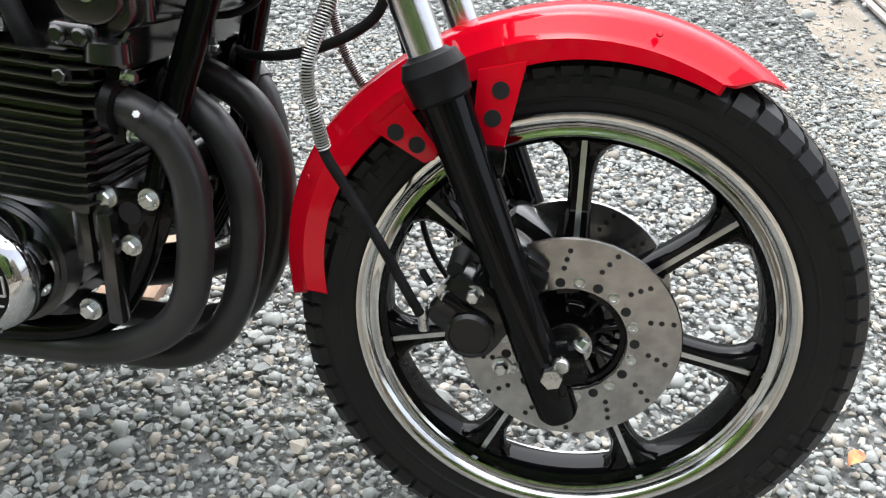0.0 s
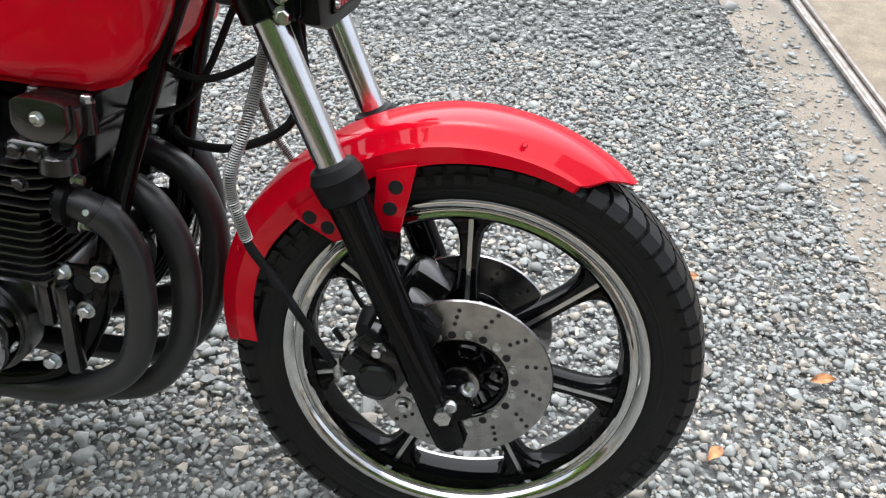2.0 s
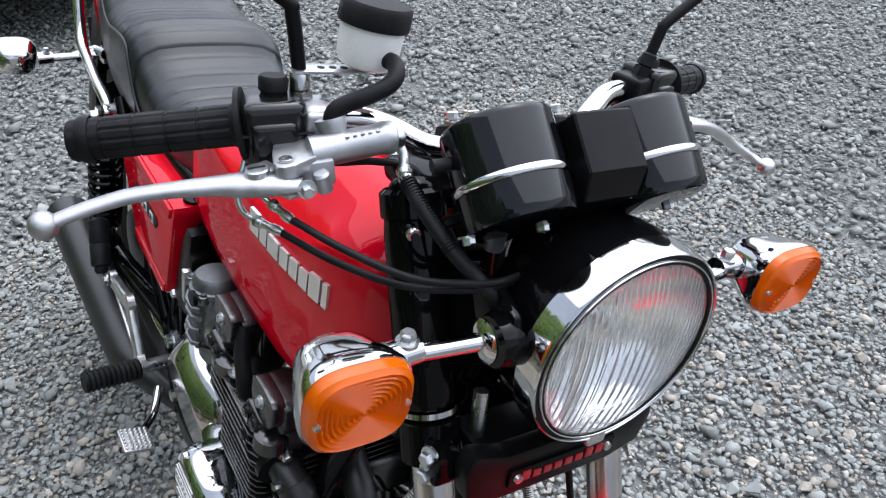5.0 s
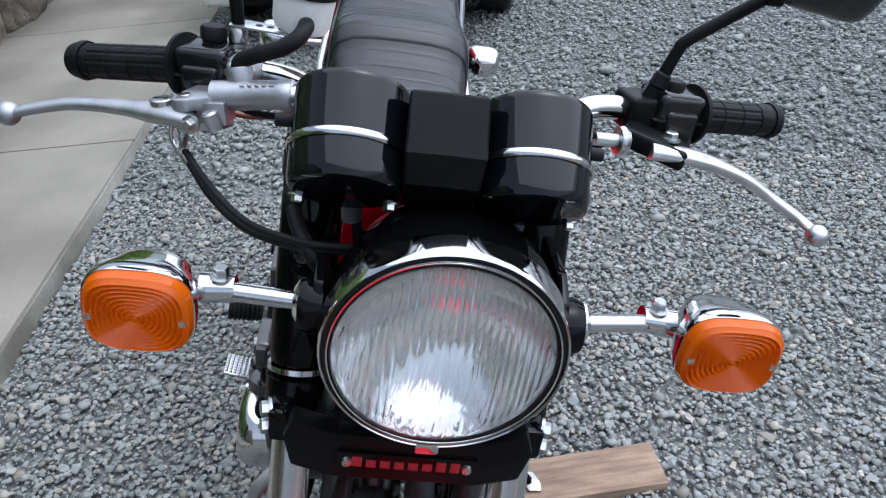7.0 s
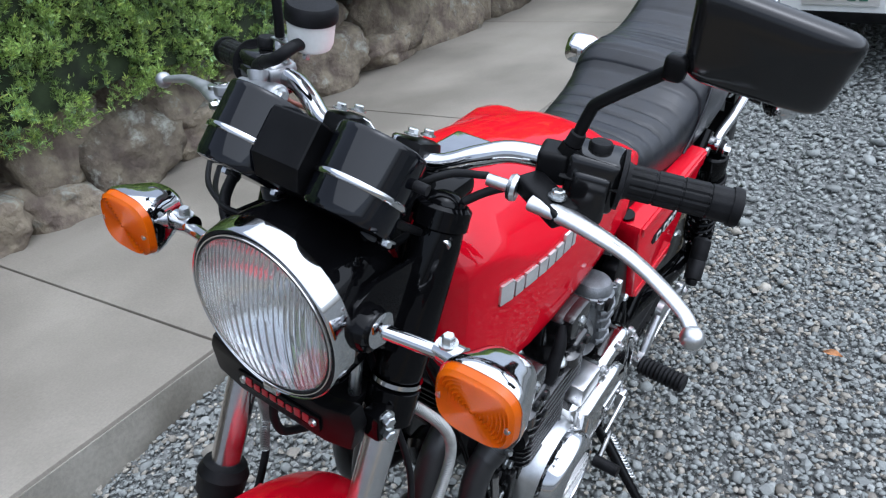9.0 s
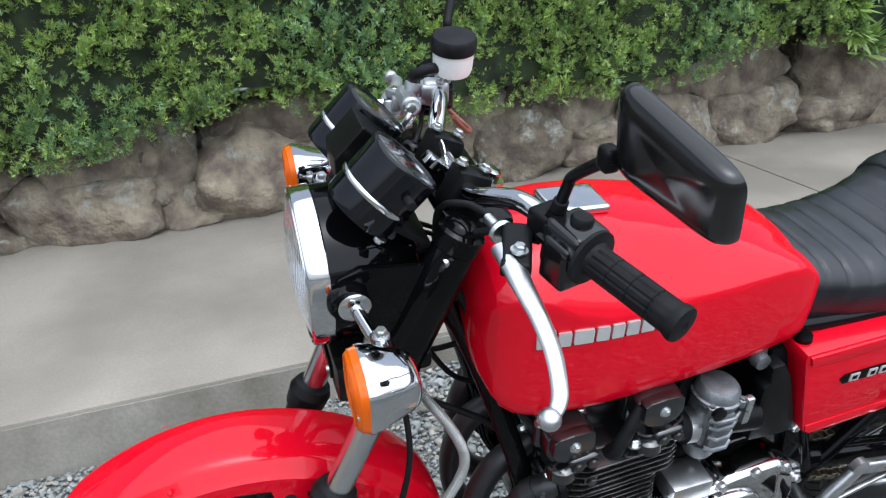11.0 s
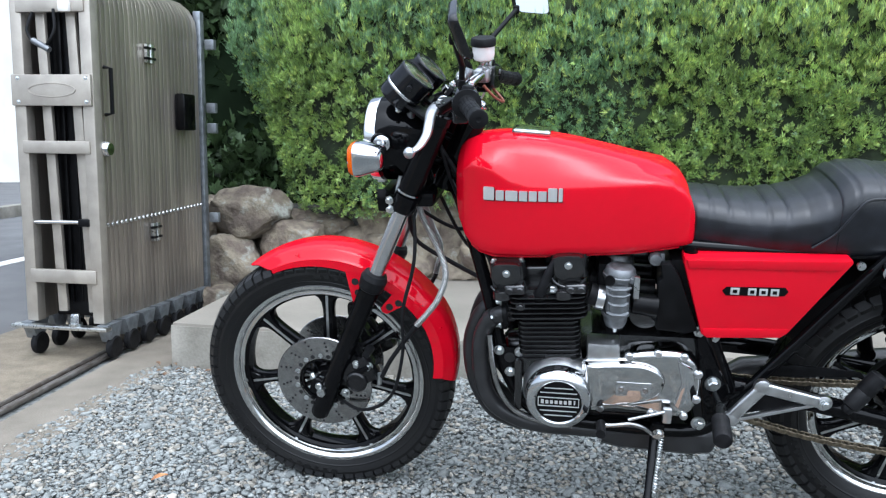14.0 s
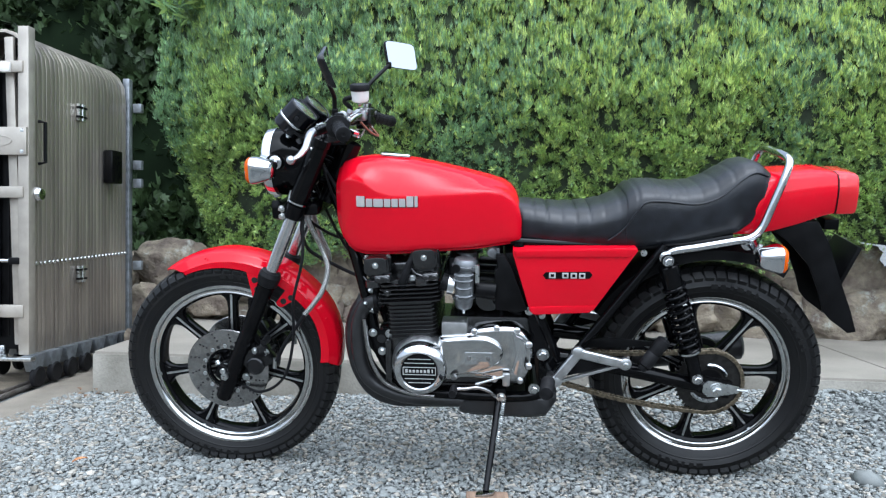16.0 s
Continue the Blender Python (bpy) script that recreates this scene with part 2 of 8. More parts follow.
def rings(bm, loops, closed=True, caps=True):
    """Skins a row of vertex loops."""
    vs = [[bm.verts.new(p) for p in lp] for lp in loops]
    k = len(vs[0])
    for a, b in zip(vs, vs[1:]):
        for i in range(k if closed else k - 1):
            j = (i + 1) % k
            bm.faces.new((a[i], a[j], b[j], b[i]))
    if caps and closed:
        bm.faces.new(vs[0][::-1])
        bm.faces.new(vs[-1])
    return bm


def tube(pts, r, seg=10, bm=None, caps=True):
    bm = bm or bmesh.new()
    fr = frames_along(pts)
    rs = r if isinstance(r, (list, tuple)) else [r] * len(fr)
    loops = [[p + (u * math.cos(a) + w * math.sin(a)) * q for a in (2 * math.pi * k / seg for k in range(seg))]
             for (p, u, w, _), q in zip(fr, rs)]
    return rings(bm, loops, caps=caps)


def lathe(profile, at, axis, seg=32, bm=None, caps=True):
    """Turns (radius, height) pairs about an axis."""
    bm = bm or bmesh.new()
    d = V(axis).normalized()
    u = d.orthogonal().normalized()
    w = d.cross(u)
    loops = [[V(at) + d * h + (u * math.cos(a) + w * math.sin(a)) * max(r, 1e-5) for a in (2 * math.pi * k / seg for k in range(seg))]
             for r, h in profile]
    return rings(bm, loops, caps=caps)


def ring(profile, at, axis, seg=48, bm=None):
    """Turns a closed (radius, height) outline about an axis: a tyre, a rim, a disc with a hole."""
    return lathe(profile + [profile[0]], at, axis, seg, bm, caps=False)


def box(at, size, bevel=0.0, turn=None, bm=None, seg=2):
    b2 = bmesh.new()
    bmesh.ops.create_cube(b2, size=1)
    bmesh.ops.scale(b2, vec=size, verts=b2.verts)
    if bevel:
        bmesh.ops.bevel(b2, geom=b2.edges[:], offset=bevel, segments=seg, profile=0.6, affect="EDGES", clamp_overlap=True)
    m = Matrix.Translation(at) @ (turn or Matrix())
    bmesh.ops.transform(b2, matrix=m, verts=b2.verts)
    return join(bm, b2)


def join(bm, other):
    if bm is None:
        return other
    me = bpy.data.meshes.new("tmp")
    other.to_mesh(me)
    other.free()
    bm.from_mesh(me)
    bpy.data.meshes.remove(me)
    return bm


def plate(outline, y0, y1, bevel=0.0, bm=None, axis="y"):
    """A flat plate: an (x, z) outline given thickness from y0 to y1 (or the same along another axis)."""
    b2 = bmesh.new()
    put = {"y": lambda a, b, c: (a, c, b), "x": lambda a, b, c: (c, a, b), "z": lambda a, b, c: (a, b, c)}[axis]
    lo = [b2.verts.new(put(a, b, y0)) for a, b in outline]
    hi = [b2.verts.new(put(a, b, y1)) for a, b in outline]
    n = len(outline)
    b2.faces.new(lo)
    b2.faces.new(hi[::-1])
    for i in range(n):
        j = (i + 1) % n
        b2.faces.new((lo[i], hi[i], hi[j], lo[j]))
    bmesh.ops.recalc_face_normals(b2, faces=b2.faces)
    if bevel:
        bmesh.ops.bevel(b2, geom=b2.edges[:], offset=bevel, segments=2, profile=0.6, affect="EDGES", clamp_overlap=True)
    return join(bm, b2)


def hexbolt(at, axis, r=0.008, h=0.006, bm=None, washer=True):
    if washer:
        bm = lathe([(0, 0), (r * 1.45, 0), (r * 1.45, h * 0.25), (0, h * 0.25)], at, axis, 14, bm)
    return lathe([(0, 0), (r, 0), (r, h * 0.85), (r * 0.8, h), (0, h)], at, axis, 6, bm)


def mirrored(bm):
    """The same mesh on the other side of the machine."""
    b2 = bm.copy()
    bmesh.ops.scale(b2, vec=(1, -1, 1), verts=b2.verts)
    bmesh.ops.reverse_faces(b2, faces=b2.faces)
    return b2


def moved(bm, m):
    bmesh.ops.transform(bm, matrix=m, verts=bm.verts)
    return bm


def skin_x(sections, bm=None):
    """Skins half outlines (x, [(y, z), ...] from the middle top round to the middle bottom), mirrored about y = 0."""
    loops = []
    for x, half in sections:
        lp = [(x, y, z) for y, z in half] + [(x, -y, z) for y, z in reversed(half) if y > 1e-6]
        loops.append(lp)
    return rings(bm or bmesh.new(), loops)

# ================= the yard =================
SLAB_Z = 0.18


def slab_front(x):
    return 0.815 + 0.02 * (x + 0.92)


def rail_x(y):
    return -1.19 - 0.08 * y


def slab_drop(x):
    """The walk falls a little along its length."""
    return 0.0155 * (x + 0.92)


def rise(x, y):
    """The gravel is banked up against the walk towards its far end."""
    a = np.clip((x + 0.35) / 1.7, 0, 1)
    b = np.clip((y - 0.18) / 0.62, 0, 1)
    return 0.078 * a * a * (3 - 2 * a) * b * b * (3 - 2 * b)


# one sheet of ground that reaches the horizon
g = bmesh.new()
N = 90
ticks = [-400, -60, -20, -8] + [-4 + 0.15 * i for i in range(N)] + [12, 16, 30, 80, 400]
gv = [[g.verts.new((x, y, 0.003 * noise.noise((x * 1.3, y * 1.3, 0)) - 0.008 + float(rise(x, y)) * (y < 3))) for y in ticks] for x in ticks]
for i in range(len(ticks) - 1):
    for j in range(len(ticks) - 1):
        g.faces.new((gv[i][j], gv[i + 1][j], gv[i + 1][j + 1], gv[i][j + 1]))
tagged(part("ground", g, GRAVELBED), "bed of grey crushed gravel covering the yard", "ground", kind="structure")


def sheet(name, outline, z0, z1, material, label, category, bevel=0.0):
    ob = part(name, plate(outline, z0, z1, bevel, axis="z"), material)
    return tagged(ob, label, category, kind="structure")


edge = [(-0.70 - 0.075 * (y + 2.4) + 0.012 * noise.noise((0, y * 2.1, 3)), y) for y in [-30, -8, -4, -3] + [-2.6 + 0.15 * i for i in range(30)]]
sheet("pavement", edge + [(rail_x(2.2) + 0.06, 2.2), (rail_x(-30) + 0.06, -30)], -0.04, 0.001, STRIP,
      "dusty pale concrete strip beside the sliding gate rail", "pavement")
sheet("pavement_2", [(rail_x(-30) + 0.0, -30), (rail_x(3) + 0.0, 3), (-1.95, 3), (-1.7 + 0.2, -30)], -0.04, 0.004, WASHED,
      "sandy washed-aggregate strip across the gateway", "pavement")
sheet("road", [(-1.95, 3), (-1.5, -30), (-30, -30), (-30, 40), (-1.95, 40)], -0.05, 0.0, ASPHALT,
      "grey asphalt street outside the gate", "road")
sheet("road_marking", [(-3.4, 2.5), (-3.28, 2.5), (-4.9, 30), (-5.05, 30)], -0.01, 0.004, PLASTER,
      "worn white edge line on the asphalt street", "line")

# gate rail: a grooved steel rail set in the concrete
rail = bmesh.new()
for off, w, z in ((-0.024, 0.009, 0.017), (0.024, 0.009, 0.017), (0.0, 0.017, 0.002)):
    tube_pts = [(rail_x(y) + off, y, z - 0.006) for y in (-30, -6, -2, 0, 2, 3.4)]
    tube(tube_pts, w, 8, rail)
tagged(part("rail", rail, RAILSTEEL), "worn steel guide rail set in the concrete", "rail", kind="structure")

# raised concrete walk below the rock wall
XS = [-0.92, 0.78, 2.5, 4.22, 5.94, 7.66]
walk_slab = thing("raised_walk", "raised pale concrete walk with a stained front face", "walkway", kind="structure")
for a, b in zip(XS, XS[1:]):
    o = [(a + 0.003, slab_front(a)), (b - 0.003, slab_front(b)), (b - 0.003, 2.5), (a - (0.1 if a < -0.5 else -0.003), 2.5)]
    sb = plate(o, -0.25, SLAB_Z, 0.008, axis="z")
    for v in sb.verts:
        v.co.z -= slab_drop(v.co.x)
    part("slab", sb, CONCRETE, walk_slab)
    o2 = [(a - (0.001 if a < -0.5 else 0), slab_front(a) - 0.004), (b, slab_front(b) - 0.004), (b, slab_front(b) + 0.02), (a - (0.001 if a < -0.5 else 0), slab_front(a) + 0.02)]
    sb = plate(o2, -0.25, SLAB_Z - 0.012, 0.002, axis="z")
    for v in sb.verts:
        v.co.z -= slab_drop(v.co.x)
    part("face", sb, CONCFACE, walk_slab)

# rock retaining wall
rock_wall = thing("rock_wall", "low retaining wall of rounded brown boulders", "rock wall", kind="structure")
core = plate([(-2.6, 2.32), (8.5, 2.32), (8.5, 3.2), (-2.6, 3.2)], -0.05, 0.5, axis="z")
part("mortar", core, MORTAR, rock_wall)
rnd = random.Random(4)


def boulder(size, seed, fine=4):
    bm = bmesh.new()
    bmesh.ops.create_icosphere(bm, subdivisions=fine, radius=1)
    rr = random.Random(int(seed * 1000))
    cuts = []
    for _ in range(14):
        nv = V((rr.gauss(0, 1), rr.gauss(0, 1), rr.gauss(0, 1))).normalized()
        cuts.append((nv, rr.uniform(0.72, 1.02)))
    cuts.append((V((rr.uniform(-0.2, 0.2), -1, rr.uniform(-0.15, 0.25))).normalized(), rr.uniform(0.55, 0.68)))
    for v in bm.verts:
        p = v.co.normalized()
        d = p / (abs(p.x) ** 3.6 + abs(p.y) ** 3.6 + abs(p.z) ** 3.6) ** (1 / 3.6) * 0.93
        for nv, h in cuts:
            over = d.dot(nv) - h
            if over > 0:
                d -= nv * over * 0.85
        q = p + V((seed, seed * 0.7, 0))
        d *= 1 + 0.14 * noise.noise(q * 1.7) + 0.1 * noise.noise(q * 3.6) + 0.055 * noise.noise(q * 8) + 0.03 * noise.noise(q * 19)
        v.co = V((d.x * size[0], d.y * size[1], d.z * size[2]))
    return bm


x = -2.3
while x < 8.2:
    w = rnd.uniform(0.28, 0.66)
    h = rnd.uniform(0.16, 0.34)
    ob = part("boulder", boulder((w / 2 * 1.36, 0.3, h / 2 * 1.5), rnd.random() * 50, 4 if x < 3.2 else 3), BOULDER, rock_wall, smooth=80)
    ob.location = (x + w / 2, 2.3 + rnd.uniform(-0.03, 0.03), (0.0 if x < -1.0 else SLAB_Z - slab_drop(x)) + h / 2 - 0.02)
    ob.rotation_euler = (0, rnd.uniform(-0.15, 0.15), rnd.uniform(-0.2, 0.2))
    h2 = 0.5 - h + rnd.uniform(-0.03, 0.06)
    ob = part("boulder", boulder((w / 2 * rnd.uniform(1.1, 1.4), 0.3, h2 / 2 * 1.5), rnd.random() * 50, 4 if x < 3.2 else 3), BOULDER, rock_wall, smooth=80)
    ob.location = (x + w / 2 + rnd.uniform(-0.1, 0.1), 2.36 + rnd.uniform(-0.03, 0.04), (0.0 if x < -1.0 else SLAB_Z - slab_drop(x)) + h + h2 / 2 - 0.05)
    ob.rotation_euler = (0, rnd.uniform(-0.2, 0.2), rnd.uniform(-0.2, 0.2))
    x += w * 0.93
# rounded rocks beside the end of the walk, behind the gate
for px, py, pz, sx, sy, sz, sd in ((-1.13, 2.08, 0.5, 0.23, 0.2, 0.15, 3), (-0.88, 2.08, 0.33, 0.17, 0.17, 0.15, 9), (-1.2, 1.98, 0.19, 0.19, 0.16, 0.2, 14),
                                   (-1.08, 1.62, 0.09, 0.1, 0.14, 0.1, 21), (-1.5, 2.1, 0.3, 0.2, 0.2, 0.28, 27)):
    ob = part("boulder", boulder((sx, sy, sz), sd), BOULDER, rock_wall, smooth=80)
    ob.location = (px, py, pz)


# ---- loose gravel ----
def hulls(n, pts, seed):
    """Small angular stones as vertex and face arrays."""
    r = np.random.default_rng(seed)
    out = []
    for _ in range(n):
        p = r.normal(size=(pts, 3))
        p /= np.linalg.norm(p, axis=1)[:, None]
        p *= r.uniform(0.82, 1.1, (pts, 1))
        bm = bmesh.new()
        for q in p:
            bm.verts.new(q)
        res = bmesh.ops.convex_hull(bm, input=bm.verts)
        bmesh.ops.delete(bm, geom=[e for e in res["geom_interior"] if isinstance(e, bmesh.types.BMVert)], context="VERTS")
        bmesh.ops.triangulate(bm, faces=bm.faces)
        bm.verts.index_update()
        out.append((np.array([v.co[:] for v in bm.verts]), np.array([[v.index for v in f.verts] for f in bm.faces])))
        bm.free()
    return out


def turns(r, n, tilt):
    """Random rotation matrices: any heading, tilted a little."""
    a, b, c = r.uniform(0, 2 * np.pi, n), r.normal(0, tilt, n), r.normal(0, tilt, n)
    ca, sa, cb, sb, cc, sc = np.cos(a), np.sin(a), np.cos(b), np.sin(b), np.cos(c), np.sin(c)
    z, o = np.zeros(n), np.ones(n)
    rz = np.stack([ca, -sa, z, sa, ca, z, z, z, o], 1).reshape(n, 3, 3)
    rx = np.stack([o, z, z, z, cb, -sb, z, sb, cb], 1).reshape(n, 3, 3)
    ry = np.stack([cc, z, sc, z, o, z, -sc, z, cc], 1).reshape(n, 3, 3)
    return rz @ rx @ ry


def mesh_from(name, verts, tris, material, smooth=True, quads=False):
    k = 4 if quads else 3
    me = bpy.data.meshes.new(name)
    me.vertices.add(len(verts))
    me.vertices.foreach_set("co", verts.astype(np.float32).ravel())
    me.loops.add(len(tris) * k)
    me.loops.foreach_set("vertex_index", tris.astype(np.int32).ravel())
    me.polygons.add(len(tris))
    me.polygons.foreach_set("loop_start", np.arange(0, len(tris) * k, k, dtype=np.int32))
    me.polygons.foreach_set("use_smooth", np.full(len(tris), smooth))
    me.update(calc_edges=True)
    me.materials.append(material)
    return new(name, me)


def scatter(shapes, pos, rot, size):
    """Joins a shape at each place, turned and sized, into one vertex and one face array."""
    vs, fs, base = [], [], 0
    kind = np.arange(len(pos)) % len(shapes)
    for k, (v, f) in enumerate(shapes):
        idx = np.where(kind == k)[0]
        if not len(idx):
            continue
        w = np.einsum("nij,nvj->nvi", rot[idx], v[None] * size[idx][:, None, :]) + pos[idx][:, None, :]
        fs.append((f[None] + (base + len(v) * np.arange(len(idx)))[:, None, None]).reshape(-1, f.shape[1]))
        vs.append(w.reshape(-1, 3))
        base += len(v) * len(idx)
    return np.concatenate(vs), np.concatenate(fs)


def gravel(x0, x1, y0, y1, step, size, pts, seed, keep=1.0):
    r = np.random.default_rng(seed)
    gx, gy = np.meshgrid(np.arange(x0, x1, step), np.arange(y0, y1, step))
    p = np.stack([gx.ravel(), gy.ravel()], 1) + r.uniform(-0.6, 0.6, (gx.size, 2)) * step
    side = p[:, 0] - (-0.70 - 0.075 * (p[:, 1] + 2.4))
    ok = (p[:, 1] < 0.812 + 0.02 * (p[:, 0] + 0.92) - 0.004)
    ok &= (side > 0) | (r.random(len(p)) < np.exp(side / 0.17) * 0.62)
    ok &= r.random(len(p)) < keep
    p = p[ok]
    n = len(p)
    s = size * np.exp(r.normal(0, 0.36, n))
    dims = np.stack([s, s * r.uniform(0.6, 0.95, n), s * r.uniform(0.34, 0.58, n)], 1)
    z = dims[:, 2] * 0.42 + r.uniform(-0.0012, 0.0012, n) + rise(p[:, 0], p[:, 1])
    return np.column_stack([p, z]), turns(r, n, 0.13), dims


def pebbles(n, pts, seed):
    """Worn stones: an even spread of corners over a lumpy ball."""
    r = np.random.default_rng(seed)
    out = []
    k = np.arange(pts) + 0.5
    for _ in range(n):
        th, ph = np.arccos(1 - 2 * k / pts), np.pi * (1 + 5 ** 0.5) * k + r.uniform(0, 6.3)
        p = np.stack([np.sin(th) * np.cos(ph), np.sin(th) * np.sin(ph), np.cos(th)], 1)
        p += r.normal(0, 0.3, p.shape)
        p /= np.linalg.norm(p, axis=1)[:, None]
        ax = r.normal(size=3)
        p *= (1 + 0.2 * np.sin(2.2 * p @ ax + r.uniform(0, 6)))[:, None]
        bm = bmesh.new()
        for q in p:
            bm.verts.new(q)
        bmesh.ops.convex_hull(bm, input=bm.verts)
        bmesh.ops.triangulate(bm, faces=bm.faces)
        bm.verts.index_update()
        out.append((np.array([v.co[:] for v in bm.verts]), np.array([[v.index for v in f.verts] for f in bm.faces])))
        bm.free()
    return out


SHAPES, SHARP = pebbles(28, 10, 5), pebbles(20, 10, 6)
near = gravel(-1.0, 2.1, -1.7, 0.86, 0.0122, 0.0075, 13, 11)
cut = np.arange(len(near[0]))
warm = np.random.default_rng(8).random(len(cut)) < 0.26
for mask, mtl, lab in ((~warm, PEBBLE, "loose blue-grey crushed stones of the yard"), (warm, PEBBLEW, "scattered warm grey and tan stones among the gravel")):
    for half, word in ((np.arange(len(mask)) % 5 < 3, ""), (np.arange(len(mask)) % 5 >= 3, ", sharp-edged")):
        mk = mask & half
        v, f = scatter(SHARP if word else SHAPES, near[0][mk], near[1][mk], near[2][mk])
        tagged(mesh_from("gravel", v, f, mtl, smooth=not word), lab + word, "gravel", kind="stuff")
fine = gravel(-1.0, 1.9, -1.7, 0.86, 0.0125, 0.0052, 8, 17, 0.42)
v, f = scatter(hulls(10, 8, 7), fine[0] + np.array([0, 0, -0.001]), fine[1], fine[2])
tagged(mesh_from("gravel", v, f, PEBBLE, smooth=True), "fine grey chips filling between the larger stones", "gravel", kind="stuff")
grit = gravel(-1.0, -0.5, -2.6, 0.8, 0.0125, 0.003, 8, 19)
v, f = scatter(hulls(8, 7, 9), grit[0] + np.array([0, 0, 0.004]), grit[1], grit[2])
tagged(mesh_from("gravel", v, f, PEBBLEW, smooth=True), "fine tan grit spilt over the edge of the concrete strip", "gravel", kind="stuff")
FARSH = hulls(12, 8, 6)
p, t, s = gravel(2.1, 4.9, -3.4, 1.0, 0.022, 0.013, 11, 12)
p2, t2, s2 = gravel(-1.0, 2.1, -4.4, -1.7, 0.0205, 0.012, 11, 13)
v, f = scatter(FARSH, np.concatenate([p, p2]), np.concatenate([t, t2]), np.concatenate([s, s2]))
tagged(mesh_from("gravel", v, f, PEBBLE, smooth=True), "grey gravel of the yard farther from the motorcycle", "gravel", kind="stuff")


# ---- hedge ----
def hedge_face(x, z):
    """How far forward the clipped face stands."""
    base = 1.98 - 0.22 * np.clip((z - 0.5) / 1.0, 0, 1) + 0.15 * np.clip((z - 1.55), 0, 2)
    left = np.clip((-0.4 - x) / 0.8, 0, 1)
    return base + 0.6 * left ** 2


def hedge_left(z):
    """The rounded, undercut end of the hedge beside the gate."""
    return np.interp(z, (0.5, 0.58, 0.72, 0.85, 1.0, 1.14, 1.4), (-0.9, -0.97, -1.02, -1.1, -1.18, -1.26, -1.33))


def hedge_low(x):
    return 0.56 + 0.06 * np.sin(x * 2.3 + 1) + 0.05 * np.sin(x * 5.1)


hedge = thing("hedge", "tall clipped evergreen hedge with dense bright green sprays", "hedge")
# sheet behind the sprays, coloured as the shade seen in the gaps
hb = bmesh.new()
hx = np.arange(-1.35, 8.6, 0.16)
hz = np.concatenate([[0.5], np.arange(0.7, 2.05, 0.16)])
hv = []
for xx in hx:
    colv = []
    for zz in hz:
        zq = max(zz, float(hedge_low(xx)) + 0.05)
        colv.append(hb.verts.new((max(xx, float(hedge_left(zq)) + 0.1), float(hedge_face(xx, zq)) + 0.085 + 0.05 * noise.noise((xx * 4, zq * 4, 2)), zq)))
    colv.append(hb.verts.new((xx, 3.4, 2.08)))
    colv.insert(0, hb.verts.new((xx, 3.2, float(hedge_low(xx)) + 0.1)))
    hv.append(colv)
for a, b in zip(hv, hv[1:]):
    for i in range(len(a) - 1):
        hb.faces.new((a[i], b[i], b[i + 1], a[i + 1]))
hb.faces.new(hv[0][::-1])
part("shade_core", hb, HEDGESHADE, hedge)


def frond(lobes, spread, narrow, w0=0.07):
    """One flat spray: a stem with pointed lobes to both sides and a tip, cupped a little."""
    v, f = [], []

    def lobe(x0, z0, x1, z1, w):
        d = np.array([x1 - x0, z1 - z0])
        q = np.array([-d[1], d[0]]) / np.linalg.norm(d) * w
        m = np.array([x0, z0]) + d * 0.55
        k = len(v)
        for px_, pz_ in ((x0, z0), tuple(m + q), (x1, z1), tuple(m - q)):
            v.append((px_, 0.5 * px_ * px_ + 0.12 * pz_ * pz_, pz_))
        f.extend(([k, k + 1, k + 2], [k, k + 2, k + 3]))
    for i in range(lobes):
        z0 = 0.12 + 0.5 * i / lobes
        ln = spread * (1 - 0.45 * i / lobes)
        for sd in (-1, 1):
            lobe(0, z0, sd * ln * 0.8, z0 + ln * (0.75 + narrow), w0)
    lobe(0, 0.0, 0.0, 1.0, w0 * 1.15)
    return np.array(v), np.array(f)


